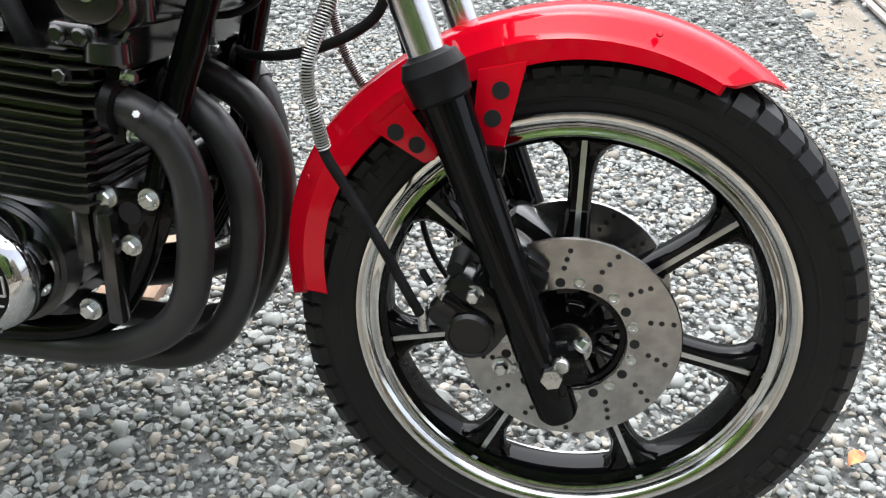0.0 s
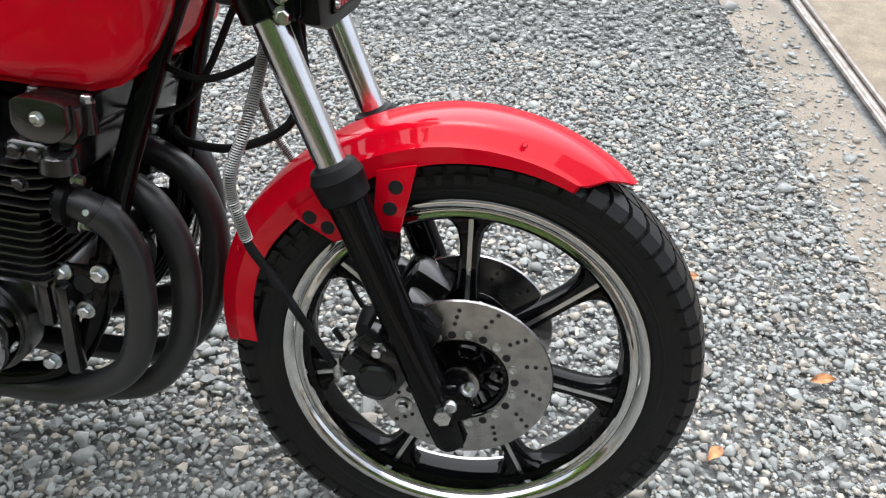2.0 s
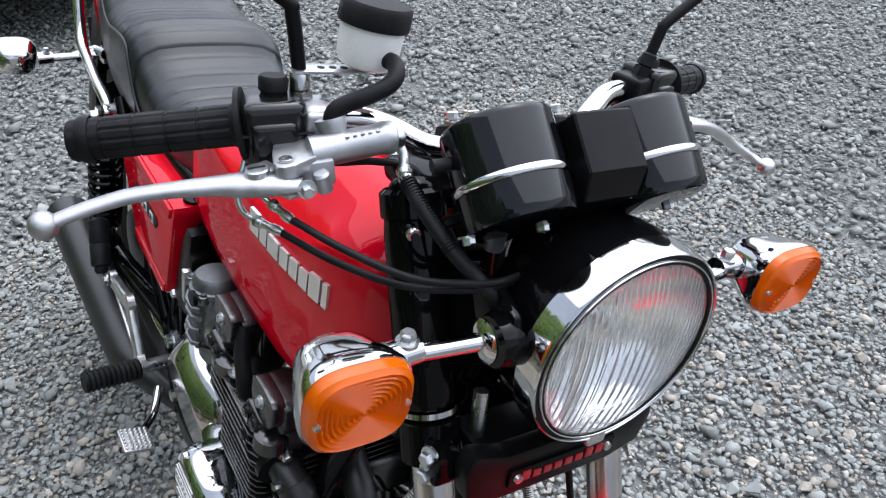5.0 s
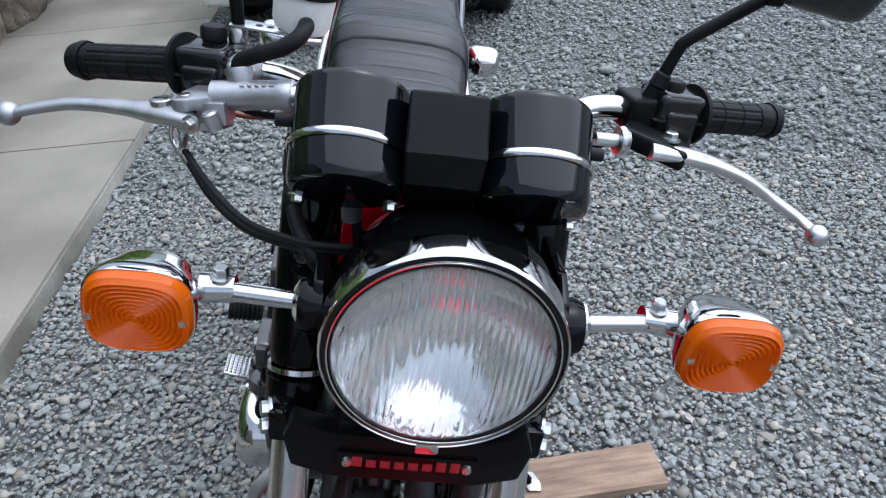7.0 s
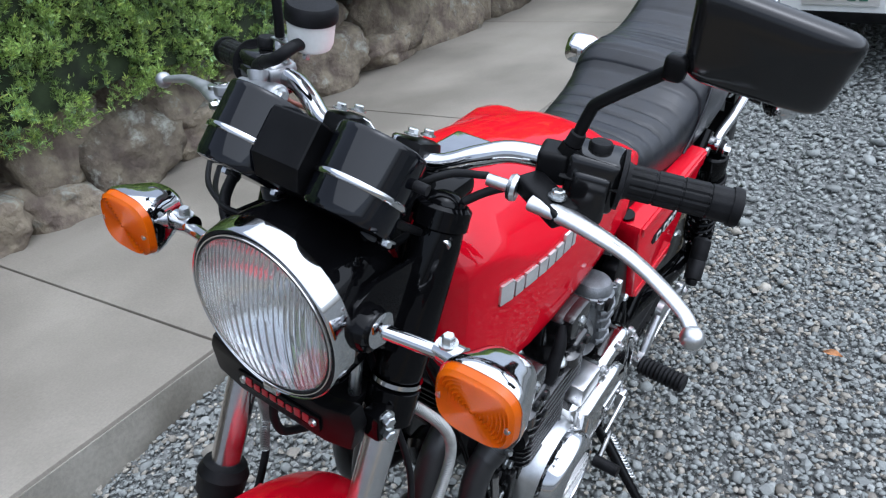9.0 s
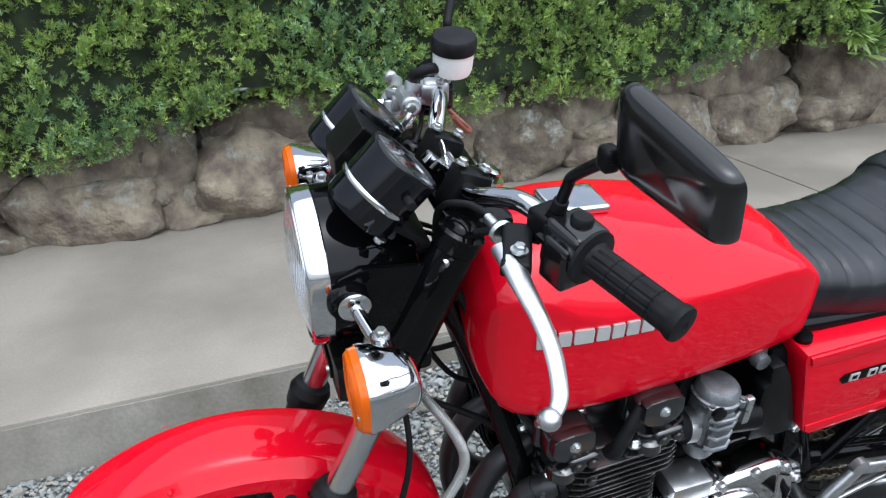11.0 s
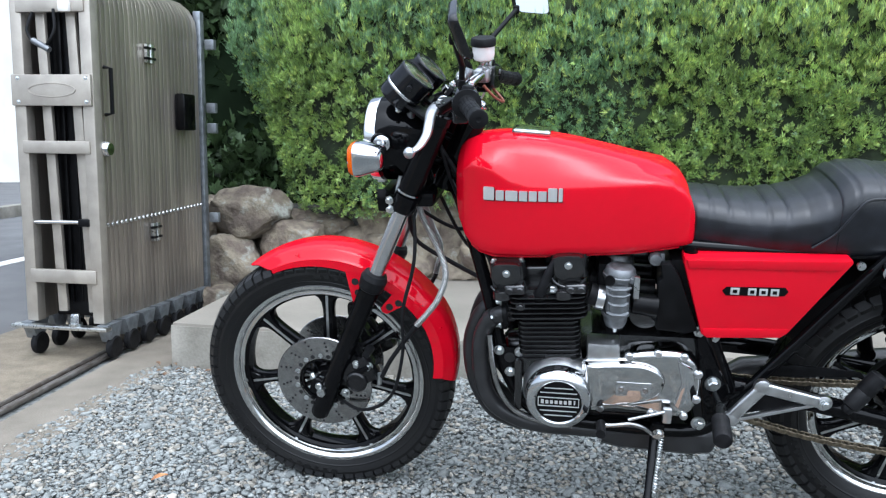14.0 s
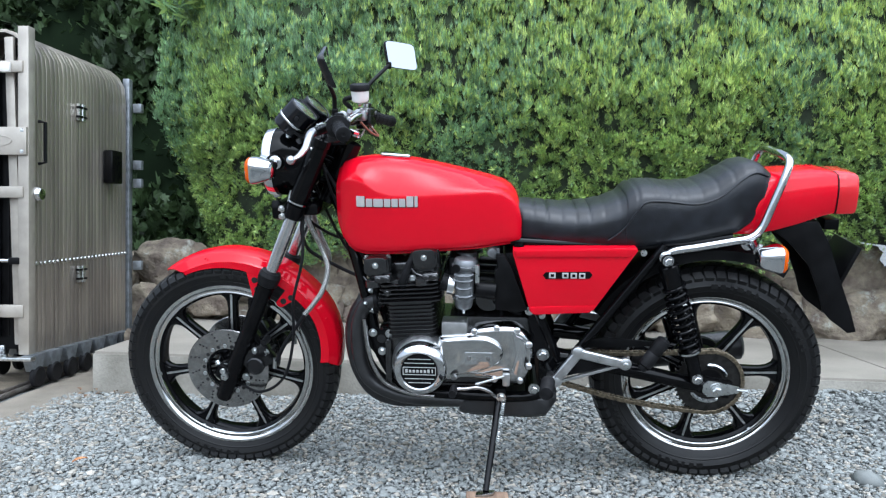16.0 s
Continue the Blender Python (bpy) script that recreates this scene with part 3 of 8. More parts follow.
def sprays(n, x0, x1, z0, z1, size, seed, depth=0.075, per=20):
    """Tufts of sprays that grow out of the clipped face, upright towards the top."""
    r = np.random.default_rng(seed)
    clump = n // per
    cx, cz = r.uniform(x0, x1, clump), r.uniform(z0, z1, clump)
    # tufts thin out in patches at the foot; the dark core behind imitates shade
    thin = np.array([noise.noise((a * 4.5, 9.0, b * 4.5)) for a, b in zip(cx, cz)])
    bare = r.random(clump) < np.clip((1.15 - cz) / 0.55, 0, 1) * np.clip(0.16 + 0.8 * thin, 0.0, 0.7)
    cx, cz = cx[~bare], cz[~bare]
    clump = len(cx)
    bulge = np.array([noise.noise((a * 2.6, 0, b * 2.6)) * 0.05 + noise.noise((a * 8, 3, b * 8)) * 0.075 for a, b in zip(cx, cz)])
    cy = hedge_face(cx, cz) + bulge + r.random(clump) ** 1.6 * depth + 0.03
    high = np.clip((cz - 0.95) / 0.7, 0, 1)
    # the way each tuft points: outwards low down, upwards high up
    lift = np.radians(32 + 48 * high) + r.normal(0, 0.25, clump)
    head = r.normal(0, 0.55, clump) - 0.9 * np.clip((-0.4 - cx) / 0.8, 0, 1)
    rep = lambda q: np.repeat(q, per)
    m = clump * per
    spread_ = 0.66 - 0.4 * rep(high)
    fan = r.normal(0, 1, m) * spread_
    lift2 = rep(lift) + r.normal(0, 1, m) * spread_ * 0.85
    head2 = rep(head) + fan
    ax = np.stack([np.sin(head2) * np.cos(lift2), -np.cos(head2) * np.cos(lift2), np.sin(lift2)], 1)
    upv = np.stack([np.sin(head2) * np.sin(lift2), -np.cos(head2) * np.sin(lift2), -np.cos(lift2)], 1) * -1
    sx = np.cross(upv, ax)
    tw = r.normal(0, 0.6, m)
    s2 = sx * np.cos(tw)[:, None] + upv * np.sin(tw)[:, None]
    u2 = np.cross(ax, s2)
    rot = np.stack([s2, u2, ax], 2)
    s = size * np.exp(r.normal(0, 0.25, m))
    pos = np.stack([rep(cx) + r.normal(0, 0.009, m), rep(cy) + r.normal(0, 0.007, m), rep(cz) + r.normal(0, 0.01, m)], 1)
    ok = pos[:, 2] > hedge_low(pos[:, 0]) - r.random(m) * 0.06
    ok &= pos[:, 0] > hedge_left(pos[:, 2]) - r.random(m) * 0.05
    return pos[ok], rot[ok], np.stack([s * (1 - 0.2 * rep(high)), s, s * (1 + 1.0 * rep(high))], 1)[ok]


FROND = [frond(1, 0.5, 0.35, 0.075), frond(1, 0.42, 0.6, 0.07), frond(1, 0.55, 0.1, 0.08)]
a = sprays(215000, -1.4, 3.1, 0.48, 2.08, 0.023, 31)
b = sprays(14000, 3.1, 8.4, 0.45, 2.1, 0.12, 32)
c = sprays(2600, -1.4, 3.1, 2.0, 2.16, 0.08, 33)
r = np.random.default_rng(35)
n = 7000
d = (np.column_stack([r.uniform(-1.3, 8.4, n), 1.95 + 1.4 * r.random(n), 2.07 + r.normal(0, 0.03, n)]), turns(r, n, 0.7), np.full((n, 3), 0.15) * r.uniform(0.7, 1.3, (n, 1)))
P, T, S = (np.concatenate(q) for q in zip(a, b, c, d))
tone = np.array([noise.noise((x_ * 1.9, 5.0, z_ * 1.4)) for x_, _, z_ in P])
blue = r.random(len(P)) < np.clip(0.24 + 0.4 * np.clip((P[:, 2] - 0.9) / 0.8, 0, 1) - 0.3 * np.clip((P[:, 0] - 0.6) / 1.2, 0, 1) + 1.1 * tone, 0.04, 0.92)
# pale tips everywhere, with more towards the top and +x to imitate sunlight
sunlit = r.random(len(P)) < 0.07 + 0.34 * np.clip((P[:, 2] - 0.9) / 0.9, 0, 1) * np.clip((P[:, 0] + 0.2) / 1.8, 0, 1)
for mask, mtl, lab in ((~blue & ~sunlit, LEAF, "fine yellow-green evergreen sprays"), (blue & ~sunlit, LEAFB, "fine blue-green evergreen sprays"),
                       (sunlit, LEAFT, "pale yellow-green hedge tips, more of them where sunlight is imitated")):
    v, f = scatter(FROND, P[mask], T[mask], S[mask])
    fol = mesh_from("foliage", v, f, mtl, smooth=False)
    fol.parent = hedge
    tagged(fol, lab, kind="stuff")

# trees behind the gate, their deep shade put into a near-black core
back = thing("shrub", "dense evergreen shrub behind the gate, shade coloured into its core", "shrub")
part("shade_core", box((-1.75, 3.3, 1.4), (2.2, 1.0, 2.8), 0.3), CORESHADE, back)
r = np.random.default_rng(40)
n = 12500
px, pz = r.uniform(-2.9, -0.7, n), r.uniform(0.3, 3.0, n)
pos = np.column_stack([px, 2.72 + 0.12 * np.sin(px * 5) * np.sin(pz * 4) + r.random(n) * 0.15, pz])
m = 3000
pos[:m] = np.column_stack([r.uniform(-2.85, -0.65, m), r.uniform(2.75, 3.85, m), 2.76 + r.normal(0, 0.06, m)])
v, f = scatter([frond(3, 0.45, 0.1, 0.12), frond(2, 0.5, 0.0, 0.14)], pos, turns(r, n, 0.6), np.full((n, 3), 0.11) * r.uniform(0.7, 1.3, (n, 1)))
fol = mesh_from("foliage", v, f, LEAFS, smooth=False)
fol.parent = back
tagged(fol, kind="stuff")

# ---- folding gate, pushed together ----
gate = thing("folding_gate", "folded bronze-coloured steel accordion gate on wheels", "gate")
GX0, GX1 = -1.545, -1.235


def arch(y, t=0.012, w=0.02, top=1.57, inset=0.0):
    """One hoop of the folded gate."""
    R = 0.15
    path = [(GX1 - inset, 0.15)] + [(GX1 - inset, z) for z in (0.55, 1.0, 1.4)]
    path += [(GX1 - inset - R + R * math.cos(a), top - R + R * math.sin(a)) for a in (0.3, 0.7, 1.1, 1.4)]
    path += [(GX0 + inset + R - R * math.cos(a), top - R + R * math.sin(a)) for a in (1.4, 1.1, 0.7, 0.3)]
    path += [(GX0 + inset, z) for z in (1.4, 1.0, 0.55, 0.15)]
    bm = bmesh.new()
    loops = []
    for i, (px, pz) in enumerate(path):
        q0, q1 = path[max(i - 1, 0)], path[min(i + 1, len(path) - 1)]
        d = V((q1[0] - q0[0], 0, q1[1] - q0[1])).normalized()
        nrm = V((d.z, 0, -d.x))
        c = V((px, y, pz))
        loops.append([c + nrm * 0.0 + V((0, -w / 2, 0)), c + nrm * t * 0.16 + V((0, -w * 0.44, 0)), c + nrm * t * 0.16 + V((0, w * 0.44, 0)),
                      c + V((0, w / 2, 0)), c - nrm * t + V((0, w / 2, 0)), c - nrm * t + V((0, -w / 2, 0))])
    return rings(bm, loops)


ys = [0.905 + 0.0335 * i for i in range(25)]
for i, y in enumerate(ys):
    part("folding_frame", arch(y, t=0.007 if i % 3 else 0.012, w=0.0333 if i % 3 else 0.0322, inset=0.0 if i % 3 else 0.0022), GATESTEEL, gate)
part("inner_panel", box((GX0 + 0.155, 1.32, 0.8), (0.2, 0.8, 1.28), 0.01), SATIN, gate, "dark folded inner panels")
for xx in (GX0 + 0.005, GX1 - 0.012):
    part("end_post", box((xx, 0.862, 0.86), (0.05, 0.05, 1.42), 0.006), GATEPAINT, gate)
for z, h, d in ((1.395, 0.05, 0.02), (0.855, 0.05, 0.02), (0.34, 0.055, 0.02)):
    part("cross_bar", box(((GX0 + GX1) / 2, 0.84, z), (GX1 - GX0 - 0.02, d, h), 0.005), GATEPAINT, gate)
pl = part("lock_plate", box(((GX0 + GX1) / 2 - 0.005, 0.83, 1.075), (GX1 - GX0 + 0.03, 0.014, 0.12), 0.004), GATEPAINT, gate, "smooth grey plate with a pressed oval")
ov = [((GX0 + GX1) / 2 + 0.1 * math.cos(a), 0.8225, 1.075 + 0.026 * math.sin(a)) for a in [2 * math.pi * k / 40 for k in range(41)]]
part("pressed_rim", tube(ov, 0.0022, 6), GATEPAINT, pl)
for sx in (-1, 1):
    for sz in (-1, 1):
        part("bolt", hexbolt(((GX0 + GX1) / 2 + sx * 0.145, 0.824, 1.075 + sz * 0.045), (0, -1, 0), 0.006, 0.005), ZINC, pl)
for xa, xb in ((-1.46, -1.42), (-1.33, -1.285)):
    part("slanted_bar", moved(box((0, 0, 0), (0.04, 0.018, 1.34), 0.004), Matrix.Translation(((xa + xb) / 2, 0.872, 0.86)) @ Matrix.Rotation(math.atan2(xb - xa, -1.34), 4, "Y")), GATEPAINT, gate)
for k in range(4):
    part("folded_bar", box((-1.44 + 0.035 * k, 0.9 + 0.012 * k, 0.82), (0.014, 0.016, 1.2), 0.003), SATIN, gate)
part("lock_rod", tube([(-1.52, 0.85, 0.555), (-1.25, 0.85, 0.56)], 0.009, 10), CHROME, gate)
part("rod_sleeve", box((-1.29, 0.85, 0.558), (0.05, 0.035, 0.03), 0.005), SATIN, gate)
part("combination_lock", tube(smooth_line([(-1.46, 0.83, 1.37), (-1.475, 0.815, 1.3), (-1.44, 0.81, 1.25), (-1.40, 0.812, 1.24), (-1.36, 0.815, 1.3), (-1.37, 0.83, 1.38)], 5), 0.006, 8), RUBBER, gate, "black cable bicycle lock")
part("lock_barrel", tube([(-1.45, 0.81, 1.262), (-1.38, 0.81, 1.225)], 0.012, 12), CAST, gate)
part("tied_ribbon", box((-1.32, 0.825, 1.39), (0.05, 0.02, 0.045), 0.012), PLASTER, gate)
part("handle", tube([(GX1 + 0.01, 0.915, 1.17), (GX1 + 0.04, 0.915, 1.165), (GX1 + 0.04, 0.915, 0.99), (GX1 + 0.01, 0.915, 0.985)], 0.008, 8), SATIN, gate)
part("lock_cylinder", lathe([(0, 0), (0.033, 0), (0.033, 0.012), (0.024, 0.026), (0, 0.026)], (GX1 + 0.006, 0.905, 0.85), (1, 0, 0), 20), CHROME, gate)
part("lock_box", box((GX1 + 0.03, 1.53, 1.02), (0.05, 0.11, 0.17), 0.01), BLACK, gate, "black plastic lock box")
for z in (1.26, 0.48):
    for dy in (-0.016, 0.016):
        part("hinge", box((GX1 + 0.012, 1.255 + dy * 1.3, z), (0.016, 0.016, 0.08), 0.003), ZINC, gate)
    for dz in (-0.022, 0.022):
        part("hinge_strap", box((GX1 + 0.016, 1.255, z + dz), (0.016, 0.075, 0.011), 0.002), SATIN, gate)
    part("hinge_pin", tube([(GX1 + 0.02, 1.255, z - 0.04), (GX1 + 0.02, 1.255, z + 0.04)], 0.005, 8), ZINC, gate)
riv = bmesh.new()
for i, y in enumerate(ys):
    lathe([(0, 0), (0.009, 0), (0.007, 0.006), (0, 0.008)], (GX1 + 0.004, y, 0.545 + 0.03 * (y - 0.9)), (1, 0, 0), 8, riv)
tagged(part("rivet_row", riv, ZINC, gate), kind="stuff")
tail_post = part("tail_post", box((GX1 - 0.008, 1.76, 0.82), (0.04, 0.04, 1.4), 0.006), GALV, gate)
for z in (1.36, 1.05, 0.95, 0.5):
    part("latch_bracket", box((GX1 + 0.05, 1.765, z), (0.05, 0.03, 0.05), 0.006), GALV, tail_post)
part("base_plate", plate([(GX0 - 0.06, 0.79), (GX1 + 0.05, 0.79), (GX1 + 0.05, 0.83), (GX0 - 0.06, 0.83)], 0.13, 0.145, 0.003, axis="z"), ZINC, gate)
part("adjuster", hexbolt((-1.33, 0.81, 0.145), (0, 0, 1), 0.018, 0.05), ZINC, gate)
for i in range(7):
    y = 0.87 + 0.13 * i
    for xx in (GX0 - 0.01, GX1 + 0.015):
        wh = part("wheel_bracket", plate([(y - 0.055, 0.15), (y + 0.055, 0.15), (y + 0.024, 0.075), (y - 0.024, 0.075)], xx - 0.024, xx + 0.024, 0.004, axis="x"), GALV, gate)
        part("wheel", lathe([(0, -0.014), (0.04, -0.014), (0.046, -0.008), (0.046, 0.008), (0.04, 0.014), (0, 0.014)], (xx + 0.016, y, 0.052), (1, 0, 0), 20), RUBBER, wh)

# ---- street beyond the gate ----
sheet("kerb", [(-5.6, 2), (-5.45, 2), (-7.1, 40), (-7.25, 40)], -0.02, 0.13, CONCFACE, "grey concrete kerb across the street", "kerb", 0.01)
house = thing("house", "pale plastered house across the street", "house")
part("wall", plate([(-16, 9.0), (-7.6, 14.0), (-7.6, 20), (-16, 20)], 0, 5.5, axis="z"), PLASTER, house)
part("roof", plate([(-16.5, 8.5), (-7.2, 13.6), (-7.2, 20.5), (-16.5, 20.5)], 5.5, 5.8, 0.05, axis="z"), ASPHALT, house)
for k in range(3):
    fx, fy = -14.2 + 2.3 * k, 10.05 + 1.37 * k
    win = part("window", moved(box((0, 0, 0), (1.1, 0.12, 1.2), 0.02), Matrix.Translation((fx, fy, 2.0)) @ Matrix.Rotation(math.atan2(5, 8.4), 4, "Z")), SATIN, house)
    part("pane", moved(box((0, -0.065, 0), (0.98, 0.01, 1.08), 0.002), Matrix.Translation((fx, fy, 2.0)) @ Matrix.Rotation(math.atan2(5, 8.4), 4, "Z")), MIRROR, win)

# ---- parked white car at the back of the yard ----
car = thing("car", "white parked hatchback with a green-lettered plate", "car", pose(3.74, 0.12, 0, 0, 0, -11))


def car_section(x, w, zb, zt, shoulder):
    return (x, [(0, zt), (w * 0.6, zt - 0.005), (w * 0.86, zt - 0.04), (w * 0.96, shoulder), (w, shoulder - 0.18), (w * 0.99, zb + 0.12), (w * 0.93, zb), (0, zb)])


part("body", skin_x([car_section(0.0, 0.6, 0.3, 0.58, 0.5), car_section(0.03, 0.72, 0.24, 0.7, 0.6), car_section(0.2, 0.79, 0.21, 0.86, 0.72), car_section(0.8, 0.82, 0.2, 0.95, 0.82),
                     car_section(1.0, 0.82, 0.2, 0.98, 0.88), car_section(3.2, 0.82, 0.2, 1.0, 0.9), car_section(3.5, 0.74, 0.26, 0.9, 0.85)]), WHITECAR, car)
part("cabin", skin_x([(0.95, [(0, 0.98), (0.7, 0.97), (0.74, 0.93), (0, 0.93)]), (1.6, [(0, 1.48), (0.56, 1.46), (0.7, 0.95), (0, 0.93)]),
                      (2.9, [(0, 1.5), (0.56, 1.48), (0.72, 0.95), (0, 0.93)]), (3.35, [(0, 1.02), (0.66, 1.0), (0.7, 0.95), (0, 0.93)])]), MIRROR, car, "dark reflecting glass")
part("roof", skin_x([(1.55, [(0, 1.5), (0.55, 1.48), (0.57, 1.45), (0, 1.45)]), (2.95, [(0, 1.52), (0.55, 1.5), (0.57, 1.47), (0, 1.47)])]), WHITECAR, car)
bump = part("bumper", box((0.0, 0, 0.38), (0.16, 1.48, 0.26), 0.06, seg=3), WHITECAR, car)
part("grille", box((-0.075, -0.56, 0.45), (0.03, 0.2, 0.03), 0.01), SATIN, bump)
part("lower_grille", box((-0.07, 0.0, 0.285), (0.04, 1.1, 0.05), 0.015), SATIN, bump)
npl = part("number_plate", box((-0.088, -0.26, 0.42), (0.008, 0.33, 0.165), 0.006), PLASTER, bump, "white number plate with green bars")
for k, (dy, w, z, h) in enumerate(((-0.1, 0.035, 0.4, 0.08), (-0.05, 0.035, 0.4, 0.08), (0.0, 0.02, 0.4, 0.018), (0.04, 0.035, 0.4, 0.08), (0.09, 0.035, 0.4, 0.08), (0.0, 0.16, 0.48, 0.03))):
    part("bar", box((-0.0935, -0.26 + dy, z), (0.003, w, h), 0.001), surface("plate_green", (0.03, 0.16, 0.1), 0.5) if k == 0 else bpy.data.materials["plate_green"], npl)
for sy in (-1, 1):
    part("headlight", box((0.1, sy * 0.58, 0.66), (0.16, 0.28, 0.13), 0.04, seg=3), GLASS, car)
    for xx in (0.62, 2.85):
        ty = part("tyre", ring([(0.2, -0.08), (0.27, -0.085), (0.285, -0.06), (0.285, 0.06), (0.27, 0.085), (0.2, 0.08)], (xx, sy * 0.72, 0.285), (0, 1, 0), 28), TYRE, car)
        part("wheel_cover", lathe([(0, 0.075), (0.08, 0.085), (0.2, 0.07), (0.2, -0.07), (0, -0.07)], (xx, sy * 0.72, 0.285), (0, sy, 0), 24), CAST, ty)

# timber board under the stand, dry leaves
board = thing("timber_board", "short raw timber board lying under the side stand", "board", pose(0.795, -0.478, 0.006, 0.5, 0, 4))
part("board", box((0, 0, 0), (0.11, 0.3, 0.032), 0.004), TIMBER, board)
rl = random.Random(9)
for lx, ly in ((-0.43, -0.2), (-0.62, -0.38), (-0.4, -0.62), (-0.33, -0.75), (1.5, -0.5), (0.15, -0.95), (-0.84, 0.74), (-0.79, 0.77), (-0.9, 0.7), (-0.74, 0.72), (-0.86, 0.64), (-0.7, 0.79), (-0.63, 0.76), (-0.95, 0.77), (-0.81, 0.69), (-0.91, 0.8)):
    bm = bmesh.new()
    loops = []
    for k in range(7):
        t = k / 6
        w = 0.011 * math.sin(math.pi * min(0.97, t + 0.03))
        loops.append([(0.045 * t, -w, 0.004 + 0.006 * math.sin(3 * t)), (0.045 * t, 0, 0.001 + 0.006 * math.sin(3 * t)), (0.045 * t, w, 0.005 + 0.006 * math.sin(3 * t))])
    rings(bm, loops, closed=False)
    if ly > 0.6:
        bmesh.ops.scale(bm, vec=(0.6, 0.8, 0.8), verts=bm.verts)
    lf = tagged(part("dry_leaf", bm, BROWNLEAF if ly > 0.6 else DRYLEAF), "small curled brown leaf at the edge of the gravel" if ly > 0.6 else "curled dry orange-brown leaf on the gravel", "leaf", "fallen leaves")
    lf.matrix_world = pose(lx, ly, 0.017, rl.uniform(-15, 15), rl.uniform(-15, 15), rl.uniform(0, 360))

# ================= the motorcycle =================
LEAN = Matrix.Translation((0, 0, -0.007)) @ Matrix.Rotation(radians(13), 4, "X")
bike = thing("motorcycle", "red and black naked motorcycle leaning on its side stand", "motorcycle", LEAN)
AX = V((0.41, 0, 0.912)).normalized()
STEER = Matrix.Translation((0.355, 0, 0.9)) @ Matrix.Rotation(radians(-2), 4, AX) @ Matrix.Translation((-0.355, 0, -0.9))


def bp(name, bm, material, parent=None, label="", smooth=38):
    return part(name, bm, material, parent or bike, label, smooth)


def sp(name, bm, material, parent=None, label="", smooth=38):
    """A part that turns with the steering."""
    return part(name, moved(bm, STEER), material, parent or bike, label, smooth)


# ---- wheels ----
def tyre_outline(R, hw, rim):
    pts = []
    for k in range(13):
        a = math.pi * k / 12
        y = -hw * math.cos(a)
        crown = math.sin(a)
        pts.append((R - 0.0085 - (1 - crown ** 0.55) * 0.036 * (0.5 + hw / 0.1), y))
    side = [(rim + 0.035, hw * 1.04), (rim + 0.012, hw * 0.86), (rim - 0.004, hw * 0.66), (rim - 0.012, hw * 0.5)]
    return [(r, -y) for r, y in reversed(side)] + pts + side


def tread(c, R, hw, n, bm):
    """Raised blocks: slanted pairs across the crown and lugs on the shoulders."""
    def at(ang, y, lift):
        crown = math.sqrt(max(0.0, 1 - (y / hw) ** 2))
        r = R - 0.0065 - (1 - crown ** 0.55) * 0.036 * (0.5 + hw / 0.1) + lift
        y += math.copysign(0.0045 * (abs(y) / hw) ** 3, y) if lift > 0 else 0
        return V((c[0] + r * math.cos(ang), c[1] + y, c[2] + r * math.sin(ang)))
    pitch = 2 * math.pi / n
    # two rows of blocks on each side: slanted ones beside the middle groove, hooked ones on the shoulder
    rows_ = (((0.03, 0.2, 0.4), (0.0, 0.3, 0.62), 0.8), ((0.46, 0.64, 0.82, 0.99), (0.72, 1.0, 1.12, 1.06), 0.78))
    for i in range(n):
        for sgn in (-1, 1):
            a0 = (i + (0.5 if sgn < 0 else 0)) * pitch
            for ys, sl, wd in rows_:
                top, low = [], []
                for yy, ss in zip(ys, sl):
                    for e in (0, wd):
                        top.append(bm.verts.new(at(a0 + (ss + e) * pitch, sgn * yy * hw, 0.0055)))
                        low.append(bm.verts.new(at(a0 + (ss + e) * pitch, sgn * yy * hw, -0.005)))
                k = len(ys)
                for j in range(k - 1):
                    bm.faces.new((top[2 * j], top[2 * j + 1], top[2 * j + 3], top[2 * j + 2]))
                    for q in (0, 1):
                        bm.faces.new((top[2 * j + q], top[2 * j + 2 + q], low[2 * j + 2 + q], low[2 * j + q]))
                for j in (0, 2 * k - 2):
                    bm.faces.new((top[j], top[j + 1], low[j + 1], low[j]))
    return bm


def spoke(c, ang, r0, r1, th, bm=None):
    """A cast spoke, slim in the middle and flared into the rim."""
    prof = [(r0, 0.021), (r0 + 0.02, 0.0165), (r0 + 0.6 * (r1 - r0), 0.013), (r1 - 0.045, 0.0135), (r1 - 0.028, 0.017), (r1 - 0.016, 0.025), (r1 - 0.007, 0.04), (r1, 0.062)]
    u, w = V((math.cos(ang), 0, math.sin(ang))), V((-math.sin(ang), 0, math.cos(ang)))
    loops = []
    for k, (r, hwid) in enumerate(prof):
        t = th * (1.0 - 0.25 * k / len(prof)) + (0.004 if k > 5 else 0)
        p = V(c) + u * r
        y = V((0, 1, 0))
        loops.append([p + w * hwid * s + y * t * q for s, q in ((-1, -.55), (-.7, -1), (-.25, -1), (0, -.75), (.25, -1), (.7, -1), (1, -.55), (1, .55), (.7, 1), (.25, 1), (0, .75), (-.25, 1), (-.7, 1), (-1, .55))])
    return rings(bm or bmesh.new(), loops)


